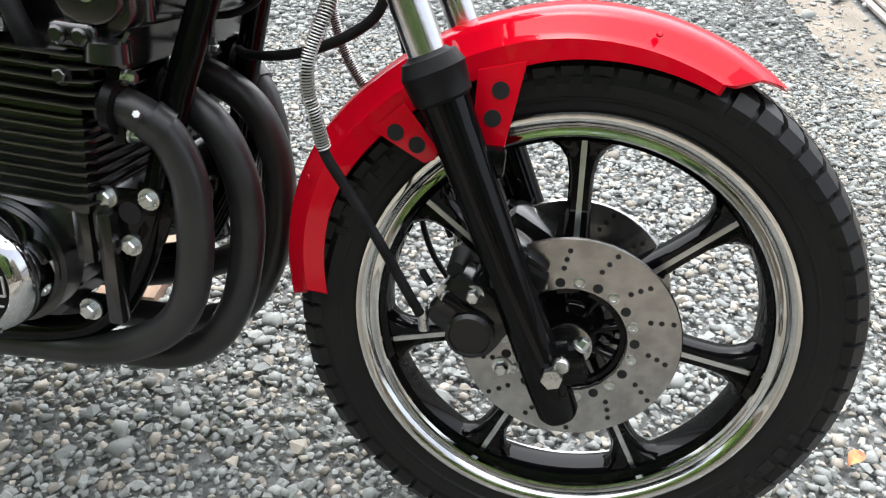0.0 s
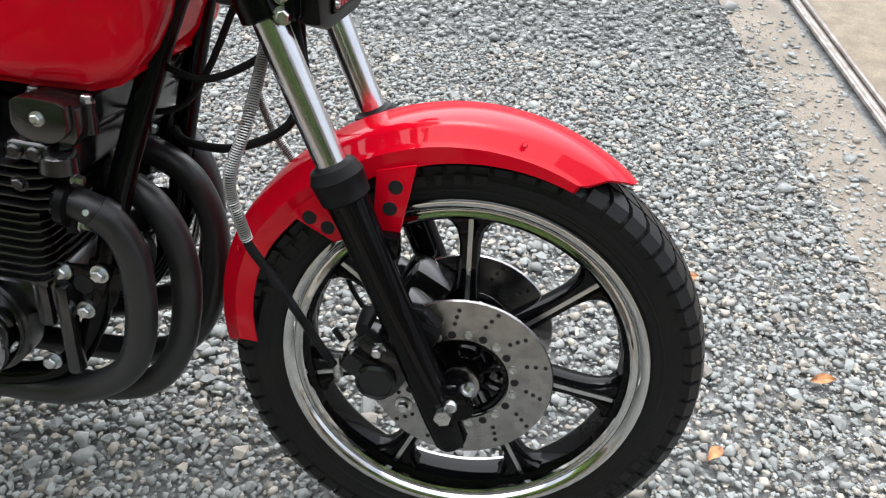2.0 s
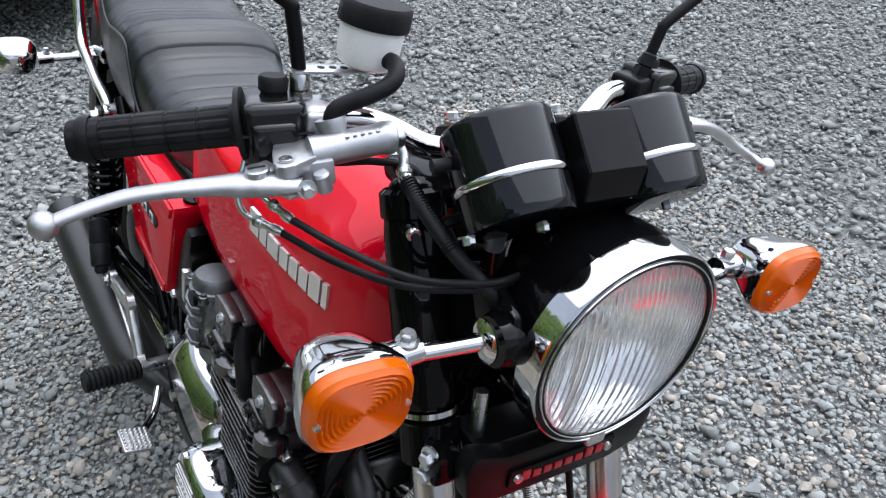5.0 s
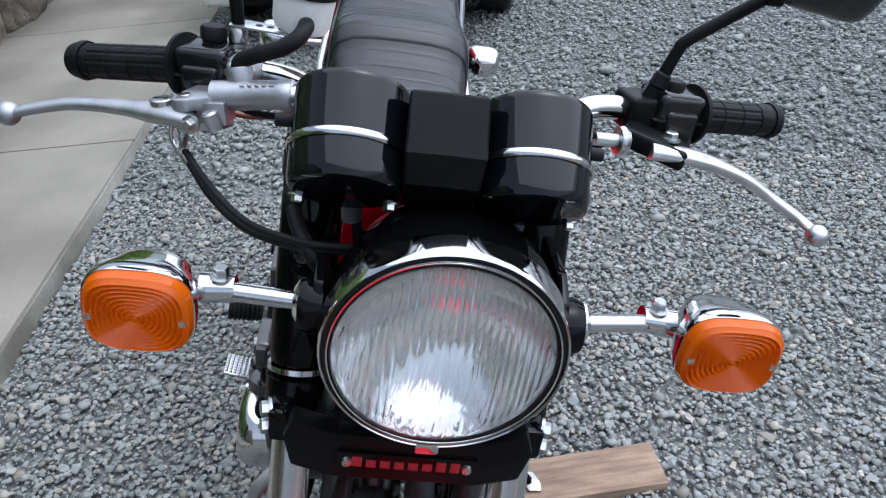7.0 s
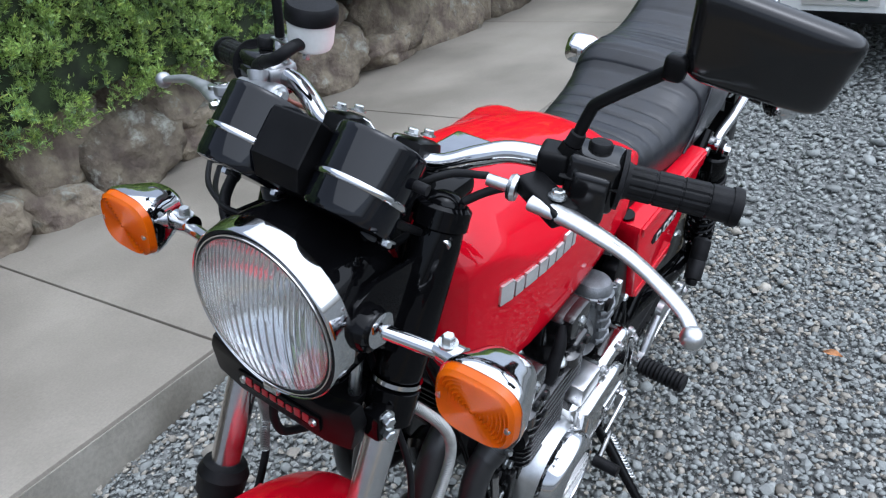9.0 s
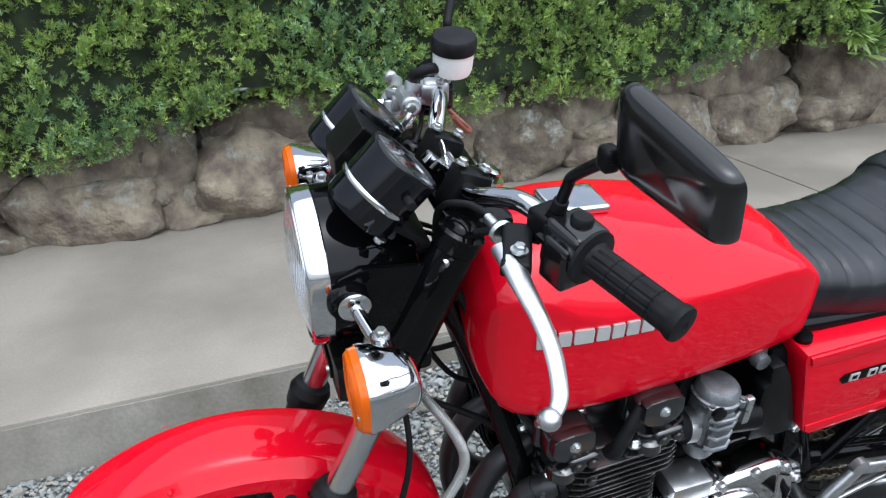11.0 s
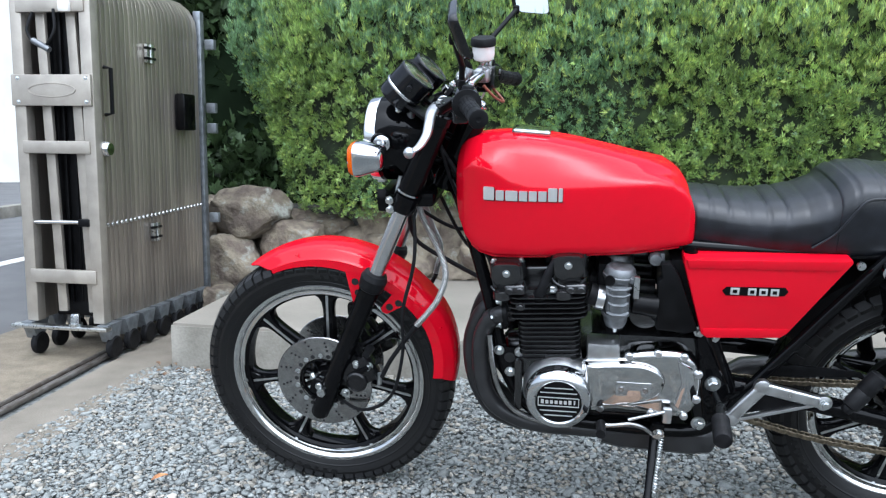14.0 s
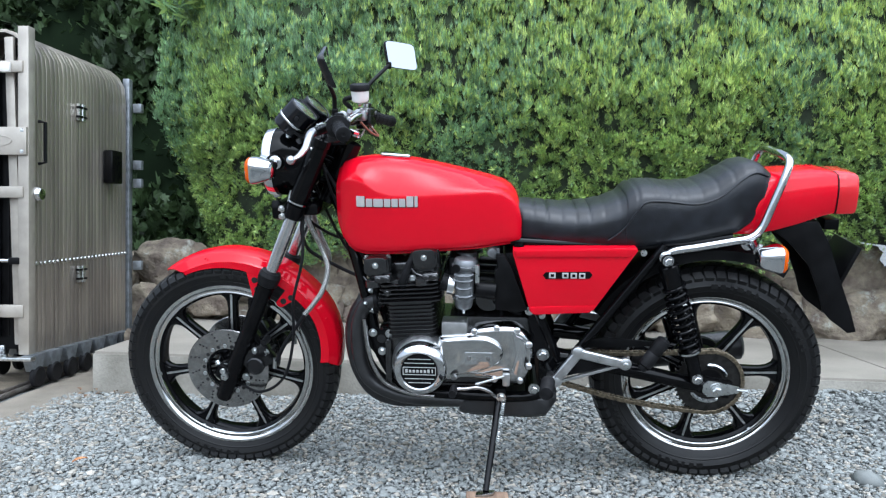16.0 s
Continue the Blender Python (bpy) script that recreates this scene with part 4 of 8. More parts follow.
def ridge(c, ang, r0, r1, th, side):
    """The machined strip along a spoke's face."""
    u, w = V((math.cos(ang), 0, math.sin(ang))), V((-math.sin(ang), 0, math.cos(ang)))
    loops = []
    for r in (r0, r0 + 0.3 * (r1 - r0), r1 - 0.02, r1):
        k = (r - r0) / (r1 - r0)
        y = side * (th * (1.0 - 0.22 * k) + 0.0015)
        p = V(c) + u * r
        loops.append([p + w * 0.003 + V((0, y, 0)), p - w * 0.003 + V((0, y, 0)), p - w * 0.0044 + V((0, y - side * 0.009, 0)), p + w * 0.0044 + V((0, y - side * 0.009, 0))])
    return rings(bmesh.new(), loops)


def wheel(name, c, R, hw, rim, hub_r, hub_h, blocks, add, first):
    ax = (0, 1, 0)
    ty = add("tyre", ring(tyre_outline(R, hw, rim), c, ax, 96), TYRE)
    add("tread", tread(c, R, hw, blocks, bmesh.new()), TYRE, ty, smooth=20)
    # raised rib rings on the sidewalls
    for s in (-1, 1):
        add("sidewall_rib", ring([(rim + 0.016, s * hw * 0.9), (rim + 0.0185, s * hw * 0.94), (rim + 0.021, s * hw * 0.94)], c, ax, 72), TYRE, ty)
    # raised bars where the sidewall carries moulded writing
    bars = bmesh.new()
    for s in (-1, 1):
        for k0 in (4, 40):
            for k in range(15):
                if k in (7, 8):
                    continue
                a = radians((k0 + k) * 5)
                wide = 0.0045 + 0.002 * ((k * 7) % 3)
                rr = rim + 0.034
                at = V((c[0] + rr * math.cos(a), c[1] + s * (hw * 1.04 - 0.0006), c[2] + rr * math.sin(a)))
                box(at, (0.013, 0.002, wide * 2), 0.0, Matrix.Rotation(-a, 4, "Y"), bars)
    tagged(add("sidewall_relief", bars, TYRE, ty), kind="stuff")
    rm = add("rim", ring([(rim - 0.03, -0.022), (rim - 0.012, -0.034), (rim - 0.006, -0.036), (rim - 0.006, 0.036), (rim - 0.012, 0.034), (rim - 0.03, 0.022), (rim - 0.034, 0.0)], c, ax, 96), BLACK)
    for s in (-1, 1):
        add("polished_lip", ring([(rim - 0.0235, s * 0.029), (rim - 0.0228, s * 0.0345), (rim - 0.0205, s * 0.0358), (rim - 0.0175, s * 0.035), (rim - 0.0145, s * 0.0335), (rim - 0.0115, s * 0.034), (rim - 0.009, s * 0.0372), (rim - 0.0062, s * 0.0405), (rim - 0.002, s * 0.042), (rim + 0.0022, s * 0.0422), (rim + 0.004, s * 0.040), (rim + 0.001, s * 0.034)], c, ax, 96), RIMALLOY, rm, "machined alloy rim lip")
    for k in range(7):
        a = first + 2 * math.pi * k / 7
        so = add("spoke", spoke(c, a, hub_r - 0.01, rim - 0.026, 0.019), BLACK, rm)
        for s in (-1, 1):
            add("machined_ridge", ridge(c, a, hub_r + 0.005, rim - 0.024, 0.0185, s), ALLOY, so)
    hb = add("hub", lathe([(0.022, -hub_h), (0.03, -hub_h), (0.034, -hub_h * 0.9), (hub_r, -hub_h * 0.55), (hub_r * 1.04, 0), (hub_r, hub_h * 0.55), (0.034, hub_h * 0.9), (0.03, hub_h), (0.022, hub_h)], c, ax, 40), BLACK)
    return ty, rm, hb


def sadd(name, bm, m, parent=None, label="", smooth=38):
    return bp(name, bm, m, parent, label, smooth)


def badd(name, bm, m, parent=None, label="", smooth=38):
    return bp(name, bm, m, parent, label, smooth)


FC, RC = (0.018, -0.01, 0.328), (1.396, 0.0, 0.33)
wheel("front", FC, 0.323, 0.05, 0.2458, 0.05, 0.056, 66, sadd, radians(88))
wheel("rear", RC, 0.3245, 0.062, 0.2375, 0.07, 0.06, 62, badd, radians(1))

# ---- brakes ----
for s in (-1, 1):
    y = s * 0.063
    disc = bp("brake_disc", ring([(0.064, y - 0.0025), (0.121, y - 0.0025), (0.1225, y), (0.121, y + 0.0025), (0.064, y + 0.0025), (0.062, y)], FC, (0, 1, 0), 96), STEEL, None, "drilled stainless brake disc")
    for k in range(14):
        a = 2 * math.pi * k / 14 + 0.1
        for j, r in enumerate((0.088, 0.098, 0.108) if k % 2 else (0.091, 0.102, 0.114)):
            aa = a + (j - 1) * 0.035
            p = (FC[0] + r * math.cos(aa), FC[1] + y, FC[2] + r * math.sin(aa))
            bp("drilled_hole", lathe([(0, -0.0031), (0.0029, -0.0031), (0.0029, 0.0031), (0, 0.0031)], p, (0, 1, 0), 10), DARK, disc)
    for k in range(22):
        a = 2 * math.pi * k / 22 + 0.2
        p = (FC[0] + 0.0715 * math.cos(a), FC[1] + y + s * 0.0025, FC[2] + 0.0715 * math.sin(a))
        if k % 2:
            bp("carrier_bolt", lathe([(0, -0.0004), (0.0058, -0.0004), (0.006, 0.0012), (0.0046, 0.0018), (0.0032, 0.0016), (0.0028, 0.0004), (0, 0.0004)], p, (0, s, 0), 16), ZINC, disc)
        else:
            bp("carrier_hole", lathe([(0, -0.0004), (0.0054, -0.0004), (0.0054, 0.0006), (0, 0.0006)], p, (0, s, 0), 16), DARK, disc)
    cal = sp("caliper", join(box((0.118, s * 0.085, 0.372), (0.085, 0.05, 0.07), 0.014, Matrix.Rotation(radians(-30), 4, "Y")), box((0.088, s * 0.045, 0.40), (0.06, 0.055, 0.08), 0.012, Matrix.Rotation(radians(-30), 4, "Y"))), SHELL, None, "black brake caliper")
    sp("caliper_rib", box((0.122, s * 0.112, 0.38), (0.06, 0.008, 0.012), 0.003, Matrix.Rotation(radians(-30), 4, "Y")), BLACK, cal)
    sp("piston_cover", lathe([(0, 0), (0.026, 0), (0.026, 0.01), (0.022, 0.013), (0.021, 0.010), (0, 0.010)], (0.118, s * 0.108, 0.355), (0, s, 0), 28), SHELL, cal)
    sp("mount", box((0.085, s * 0.07, 0.405), (0.07, 0.028, 0.05), 0.008, Matrix.Rotation(radians(-25), 4, "Y")), SATIN, cal)
    for bx, by, bz, br in ((0.146, 0.1, 0.392, 0.0075), (0.118, 0.105, 0.398, 0.0075), (0.083, 0.1, 0.315, 0.0075)):
        sp("bolt", hexbolt((bx, s * by, bz), (0, s, 0), br, 0.012), ZINC, cal)
    sp("slide_boot", tube([(0.14, s * 0.06, 0.42), (0.14, s * 0.1, 0.42)], [0.011, 0.009], 14), RUBBER, cal)
    sp("bleed_nipple", tube([(0.165, s * 0.1, 0.40), (0.175, s * 0.1, 0.415)], 0.004, 8), RUBBER, cal)
    sp("banjo", tube([(0.17, s * 0.1, 0.345), (0.172, s * 0.1, 0.375)], [0.006, 0.005], 10), ZINC, cal)
    # axle end
    sp("axle_nut", join(hexbolt((0.021, s * 0.098, 0.336), (0, s, 0), 0.0125, 0.012), lathe([(0, 0), (0.0088, 0), (0.0088, 0.022), (0.0072, 0.0245), (0, 0.0245)], (0.021, s * 0.098, 0.336), (0, s, 0), 20)), ZINC, None, "zinc axle nut")
    bp("axle_collar", lathe([(0.011, 0), (0.024, 0), (0.026, 0.01), (0.011, 0.012)], (0.018, s * 0.058, 0.328), (0, s, 0), 26), STEEL)
for s in (-1, 1):
    rib = bmesh.new()
    for k in range(9):
        a = 2 * math.pi * k / 9
        box((FC[0] + 0.043 * math.cos(a), FC[1] + s * 0.048, FC[2] + 0.046 * math.sin(a)), (0.035, 0.02, 0.005), 0.001, Matrix.Rotation(-a, 4, "Y"), rib)
    bp("hub_rib", rib, BLACK)
    bp("hub_ring", ring([(0.056, s * 0.05), (0.0635, s * 0.05), (0.0635, s * 0.06), (0.056, s * 0.06)], FC, (0, 1, 0), 48), BLACK)


# ---- fork ----
def fx(z):
    return 0.044 + 0.435 * (z - 0.328)


def fp(z, y, dx=0.0):
    return (fx(z) + dx, y, z)


for s in (-1, 1):
    y = s * 0.1
    sl = sp("fork_slider", tube([fp(z, y) for z in (0.254 + s * 0.008, 0.26 + s * 0.008, 0.30, 0.45, 0.57, 0.60)], [0.018, 0.022, 0.0235, 0.0225, 0.0235, 0.0255], 28), BLACK, None, "gloss black fork slider")
    sp("axle_lug", join(box((0.022, y, 0.328), (0.05, 0.034, 0.044), 0.01, Matrix.Rotation(radians(24), 4, "Y")), lathe([(0.0, -0.02), (0.019, -0.02), (0.019, 0.004), (0, 0.004)], (0.02, y, 0.332), (0, s, 0), 24)), BLACK, sl)
    sp("pinch_bolt", hexbolt((0.004, y + s * 0.004, 0.352), (-0.4, 0, 0.9), 0.0065, 0.012), ZINC, sl)
    sp("lug_bolt", tube([(0.03, y, 0.322), (0.029, y + s * 0.03, 0.324)], [0.0118, 0.0112], 6), ZINC, sl)
    sp("caliper_lug", box((fx(0.38) + 0.034, s * 0.09, 0.385), (0.05, 0.02, 0.06), 0.008, Matrix.Rotation(radians(-24), 4, "Y")), BLACK, sl)
    sp("fender_lug", box((fx(0.535) - 0.02, s * 0.085, 0.535), (0.03, 0.022, 0.03), 0.006), BLACK, sl)
    sp("dust_seal", tube([fp(z, y) for z in (0.594, 0.597, 0.598, 0.622, 0.6225, 0.634, 0.635, 0.638)], [0.024, 0.0275, 0.029, 0.0315, 0.0318, 0.0265, 0.022, 0.019], 28), RUBBER, sl)
    sp("stanchion", tube([fp(z, y) for z in (0.60, 0.7, 0.83)], 0.0182, 28), FORKTUBE, None, "polished steel fork tube")
    sp("cover_ring", tube([fp(z, y) for z in (0.829, 0.8335)], 0.0272, 24), CHROME)
    sp("fork_cover", tube([fp(z, y) for z in (0.835, 0.845, 0.97, 0.985)], [0.0245, 0.0265, 0.0265, 0.025], 24), BLACK)
    sp("fork_cap", tube([fp(z, y) for z in (1.0, 1.008, 1.013, 1.016)], [0.02, 0.0195, 0.015, 0.008], 24), BLACK)
    clamp = sp("lower_clamp", join(tube([fp(z, y) for z in (0.788, 0.79, 0.824, 0.826)], [0.024, 0.0275, 0.0275, 0.024], 24), box((fx(0.807) - 0.028, s * 0.107, 0.806), (0.03, 0.024, 0.034), 0.006)), BLACK)
    for dz in (0.009, -0.011):
        sp("clamp_bolt", hexbolt((fx(0.807) - 0.03, s * 0.117, 0.807 + dz), (-0.25, s, 0), 0.0068, 0.01), ZINC, clamp)
    top = sp("top_clamp", tube([fp(z, y) for z in (0.982, 0.985, 1.003, 1.006)], [0.024, 0.028, 0.028, 0.024], 24), BLACK)
    bp("clamp_lug", tube([(0.346, s * 0.109, 0.9855), (0.344, s * 0.1095, 0.985), (0.3145, s * 0.115, 0.981), (0.3125, s * 0.1152, 0.9805)], [0.0075, 0.0086, 0.0086, 0.0075], 18), BLACK, top)
    bp("clamp_bolt", lathe([(0, 0), (0.0062, 0), (0.0062, 0.005), (0.0055, 0.006), (0.0036, 0.006), (0.0034, 0.0025), (0, 0.0025)], (0.3125, s * 0.1152, 0.9805), (-1, s * 0.2, -0.13), 18), ZINC, top)
    # headlight ear
    ear = [(fx(0.97) - 0.012, 0.968), (fx(0.865) + 0.004, 0.862), (fx(0.87) - 0.02, 0.868), (0.222, 0.905), (0.198, 0.918), (0.188, 0.942), (0.198, 0.968), (0.225, 0.978)]
    sp("headlight_ear", plate(ear, y - 0.01 - s * 0.012, y - 0.01 - s * 0.004, 0.002), BLACK)
    sp("ear_boss", lathe([(0, -0.012), (0.021, -0.012), (0.023, -0.002), (0.02, 0.006), (0, 0.006)], (0.207, y - 0.012 + s * 0.002, 0.942), (0, s, 0), 24), BLACK)
sp("yoke_lower", box((fx(0.807) + 0.03, 0, 0.807), (0.06, 0.16, 0.034), 0.01), BLACK)
sp("yoke_upper", box((fx(0.995) + 0.03, 0, 0.996), (0.075, 0.19, 0.022), 0.008), BLACK)
sp("steering_nut", hexbolt((0.40, 0, 1.006), (0.4, 0, 0.9), 0.016, 0.014), CHROME)
bp("head_tube", tube([(0.322, 0, 0.82), (0.395, 0, 0.985)], 0.029, 24), BLACK)

# ---- front fender ----
FSEC = [(0.0, 0.3555), (0.022, 0.3549), (0.037, 0.3527), (0.0448, 0.35), (0.0482, 0.3468), (0.0572, 0.3342), (0.0605, 0.3315), (0.0638, 0.3285), (0.0642, 0.305), (0.0625, 0.304), (0.062, 0.3272), (0.0568, 0.3305), (0.0465, 0.346), (0.036, 0.3498), (0.02, 0.352), (0.0, 0.353)]


def fender_at(a, y, r, lift=0.0):
    return V((FC[0] + (r + lift) * math.cos(a), FC[1] * 0.5 + y, FC[2] + (r + lift) * math.sin(a)))


FB = [(0.137, 0.618), (0.09, 0.63), (0.106, 0.540), (0.112, 0.533), (0.122, 0.532), (0.139, 0.548)]
FBH = [(0.1135, 0.600), (0.1195, 0.572)]
RB = [(0.242, 0.550), (0.208, 0.580), (0.172, 0.534), (0.175, 0.524), (0.186, 0.519)]
RBH = [(0.2165, 0.549), (0.194, 0.538)]
A0, A1, NF = radians(0), radians(124), 64
loops = []
for k in range(NF + 1):
    a = A0 + (A1 - A0) * k / NF
    half = []
    for y, r in FSEC:
        # the front end is cut on a slant and narrows; the tail end is rounded
        lo, hi = A0 + radians(5) * (y / 0.064) ** 3, A1 - radians(13) * (y / 0.064) ** 1.8
        aa = lo + (hi - lo) * k / NF
        if r < 0.331:
            r += (0.331 - r) * 0.55 * max(0.0, (a - radians(78)) / radians(46))
        shrink = 1 - 0.06 * max(0.0, (a - radians(95)) / radians(25))
        rr = r - 0.003 + 0.002 * math.sin((a - A0) / (A1 - A0) * math.pi) - 0.026 * max(0.0, 1 - (a - A0) / radians(35)) ** 1.5 - 0.014 * max(0.0, (a - radians(85)) / radians(39)) ** 1.5
        half.append((aa, y * shrink, rr))
    lp = [fender_at(*q) for q in half] + [fender_at(q[0], -q[1], q[2]) for q in reversed(half) if q[1] > 1e-6]
    loops.append(lp)
fender = bp("front_fender", rings(bmesh.new(), loops), RED, None, "glossy red front fender")
for s in (-1, 1):
    for o, hs in ((FB, FBH), (RB, RBH)):
        br = bp("fender_bracket", plate(o, s * 0.0655, s * 0.0685, 0.001), RED, fender)
        for hx_, hz_ in hs:
            bp("bracket_hole", lathe([(0, -0.0006), (0.0088, -0.0006), (0.0088, 0.0006), (0, 0.0006)], (hx_, s * 0.0687 + (0.0), hz_), (0, s, 0), 18), DARK, br)
    for a in (98, 60, 28):
        bp("rivet", lathe([(0, -0.001), (0.0036, -0.001), (0.0026, 0.0004), (0, 0.0008)], fender_at(radians(a), s * 0.0575, 0.337), (math.cos(radians(a)), s * 1.2, math.sin(radians(a))), 12), RED, fender)

# ---- headlight ----
HC = V((0.1875, -0.0088, 0.9311))
HA = V((-1, 0.027, -0.017)).normalized()
hl = bp("headlight_shell", lathe([(0.0, -0.125), (0.04, -0.122), (0.068, -0.105), (0.0835, -0.07), (0.0912, -0.04), (0.093, -0.022), (0.0932, -0.0045), (0.087, -0.0045), (0.085, -0.03), (0.078, -0.07), (0.06, -0.1), (0.0, -0.112)], HC, HA, 48), BLACK, None, "gloss black headlight shell")
bp("headlight_rim", ring([(0.0895, -0.0042), (0.0925, -0.0042), (0.0944, -0.0039), (0.095, -0.0028), (0.095, -0.0022), (0.0945, 0.006), (0.0935, 0.0148), (0.0934, 0.0154), (0.093, 0.018), (0.0924, 0.0198), (0.0915, 0.0206), (0.0906, 0.0198), (0.0902, 0.0184), (0.0898, 0.0166), (0.0884, 0.0166), (0.0884, -0.004)], HC, HA, 80), CHROME, hl, "broad chrome headlight rim")
bp("rim_groove", ring([(0.0872, 0.0158), (0.0899, 0.0158), (0.0899, 0.0172), (0.0872, 0.0176)], HC, HA, 80), DARK, hl)
bp("lens_ring", ring([(0.0848, 0.016), (0.0872, 0.016), (0.0875, 0.02), (0.0868, 0.0216), (0.0856, 0.0214), (0.0848, 0.02)], HC, HA, 80), CHROME, hl)
bp("lens_seal", ring([(0.0826, 0.017), (0.085, 0.0195), (0.0846, 0.0212), (0.083, 0.0208)], HC, HA, 64), RUBBER, hl)
bowl = [(0.084 * k / 16, -0.036 + 0.054 * (k / 16) ** 2) for k in range(16, 1, -1)] + [(0.0, -0.036)]
bp("reflector", lathe(bowl, HC, HA, 64, caps=False), REFLECTOR, hl, "bright reflector bowl", 60)
bp("bulb_shield", lathe([(0, -0.012), (0.007, -0.012), (0.009, -0.016), (0.008, -0.045), (0, -0.045)], HC, HA, 24), ALLOY, hl)
# fluted lens: a shallow dome, upright flutes on its inner face, a plain band low down
lens = bmesh.new()
side = V((0, 1, 0))
up = HA.cross(side).normalized()
up = up if up.z > 0 else -up
nl = 150


def lens_point(yy, zz):
    r = math.hypot(yy, zz)
    return HC + side * yy + up * zz + HA * (0.0205 + 0.0125 * (1 - (r / 0.0838) ** 2))


def flute(yy, zz):
    r = math.hypot(yy, zz)
    if r > 0.0785:
        return 0.0
    if -0.052 < zz < -0.036 and abs(yy) < 0.034:
        return 0.0006 * abs(math.sin(zz * 700))
    pitch_ = 560 if zz > 0.012 or abs(yy) > 0.036 else 330
    return 0.00125 * abs(math.sin(yy * pitch_))


# the disc is laid out in upright columns so that each flute keeps a clean edge
cols_f, cols_b = [], []
for i in range(nl + 1):
    yy = -0.0838 + 0.1676 * i / nl
    yy = max(-0.0836, min(0.0836, yy))
    h = math.sqrt(max(0.0, 0.0838 ** 2 - yy ** 2))
    cols_f.append([lens_point(yy, -h + 2 * h * k / 28) for k in range(29)])
    cols_b.append([lens_point(yy, -h + 2 * h * k / 28) - HA * (0.003 + flute(yy, -h + 2 * h * k / 28)) for k in range(29)])
loops_l = [f_ + list(reversed(b_)) for f_, b_ in zip(cols_f, cols_b)]
rings(lens, loops_l)
lens_ob = bp("lens", lens, LENSGLASS, hl, "fluted clear headlight glass", smooth=24)
lens_ob.visible_shadow = False
bp("rim_clamp", box((0.178, -0.008, 0.836), (0.02, 0.02, 0.012), 0.003), CHROME, hl)
def cw(name, bm, m, parent=None, label="", smooth=38):
    return sp(name, moved(bm, Matrix.Translation((0.0135, -0.001, -0.002))), m, parent, label, smooth)


# cowl plate with a badge below the headlight
cow = [(-0.105, 0.818), (-0.098, 0.838), (-0.062, 0.826), (0.062, 0.826), (0.098, 0.838), (0.105, 0.818), (0.098, 0.786), (0.062, 0.775), (-0.062, 0.775), (-0.098, 0.786)]
cowl = cw("fork_cowl", join(plate(cow, 0.176, 0.196, 0.004, axis="x"), box((0.215, 0, 0.815), (0.05, 0.16, 0.012), 0.004)), SATIN, None, "black cowl across the fork")
badge = cw("badge", box((0.1745, 0, 0.8), (0.004, 0.118, 0.019), 0.001), BLACK, cowl)
for k in range(8):
    cw("red_mark", box((0.172, 0.042 - 0.0118 * k, 0.8 + (0.0008 if k in (0, 6, 7) else -0.0008)), (0.0022, 0.0085, 0.0105 if k in (0, 6, 7) else 0.0078), 0.0008), REDLETTER, badge)
for s in (-1, 1):
    cw("screw", lathe([(0, 0), (0.0048, 0), (0.004, 0.003), (0, 0.0035)], (0.1725, s * 0.0505, 0.8), (-1, 0, 0), 14), ZINC, badge)
    # horn-bracket pieces behind the cowl
    cw("cowl_stay", tube([(0.215, s * 0.07, 0.82), (0.225, s * 0.066, 0.86)], 0.007, 10), ZINC, cowl)

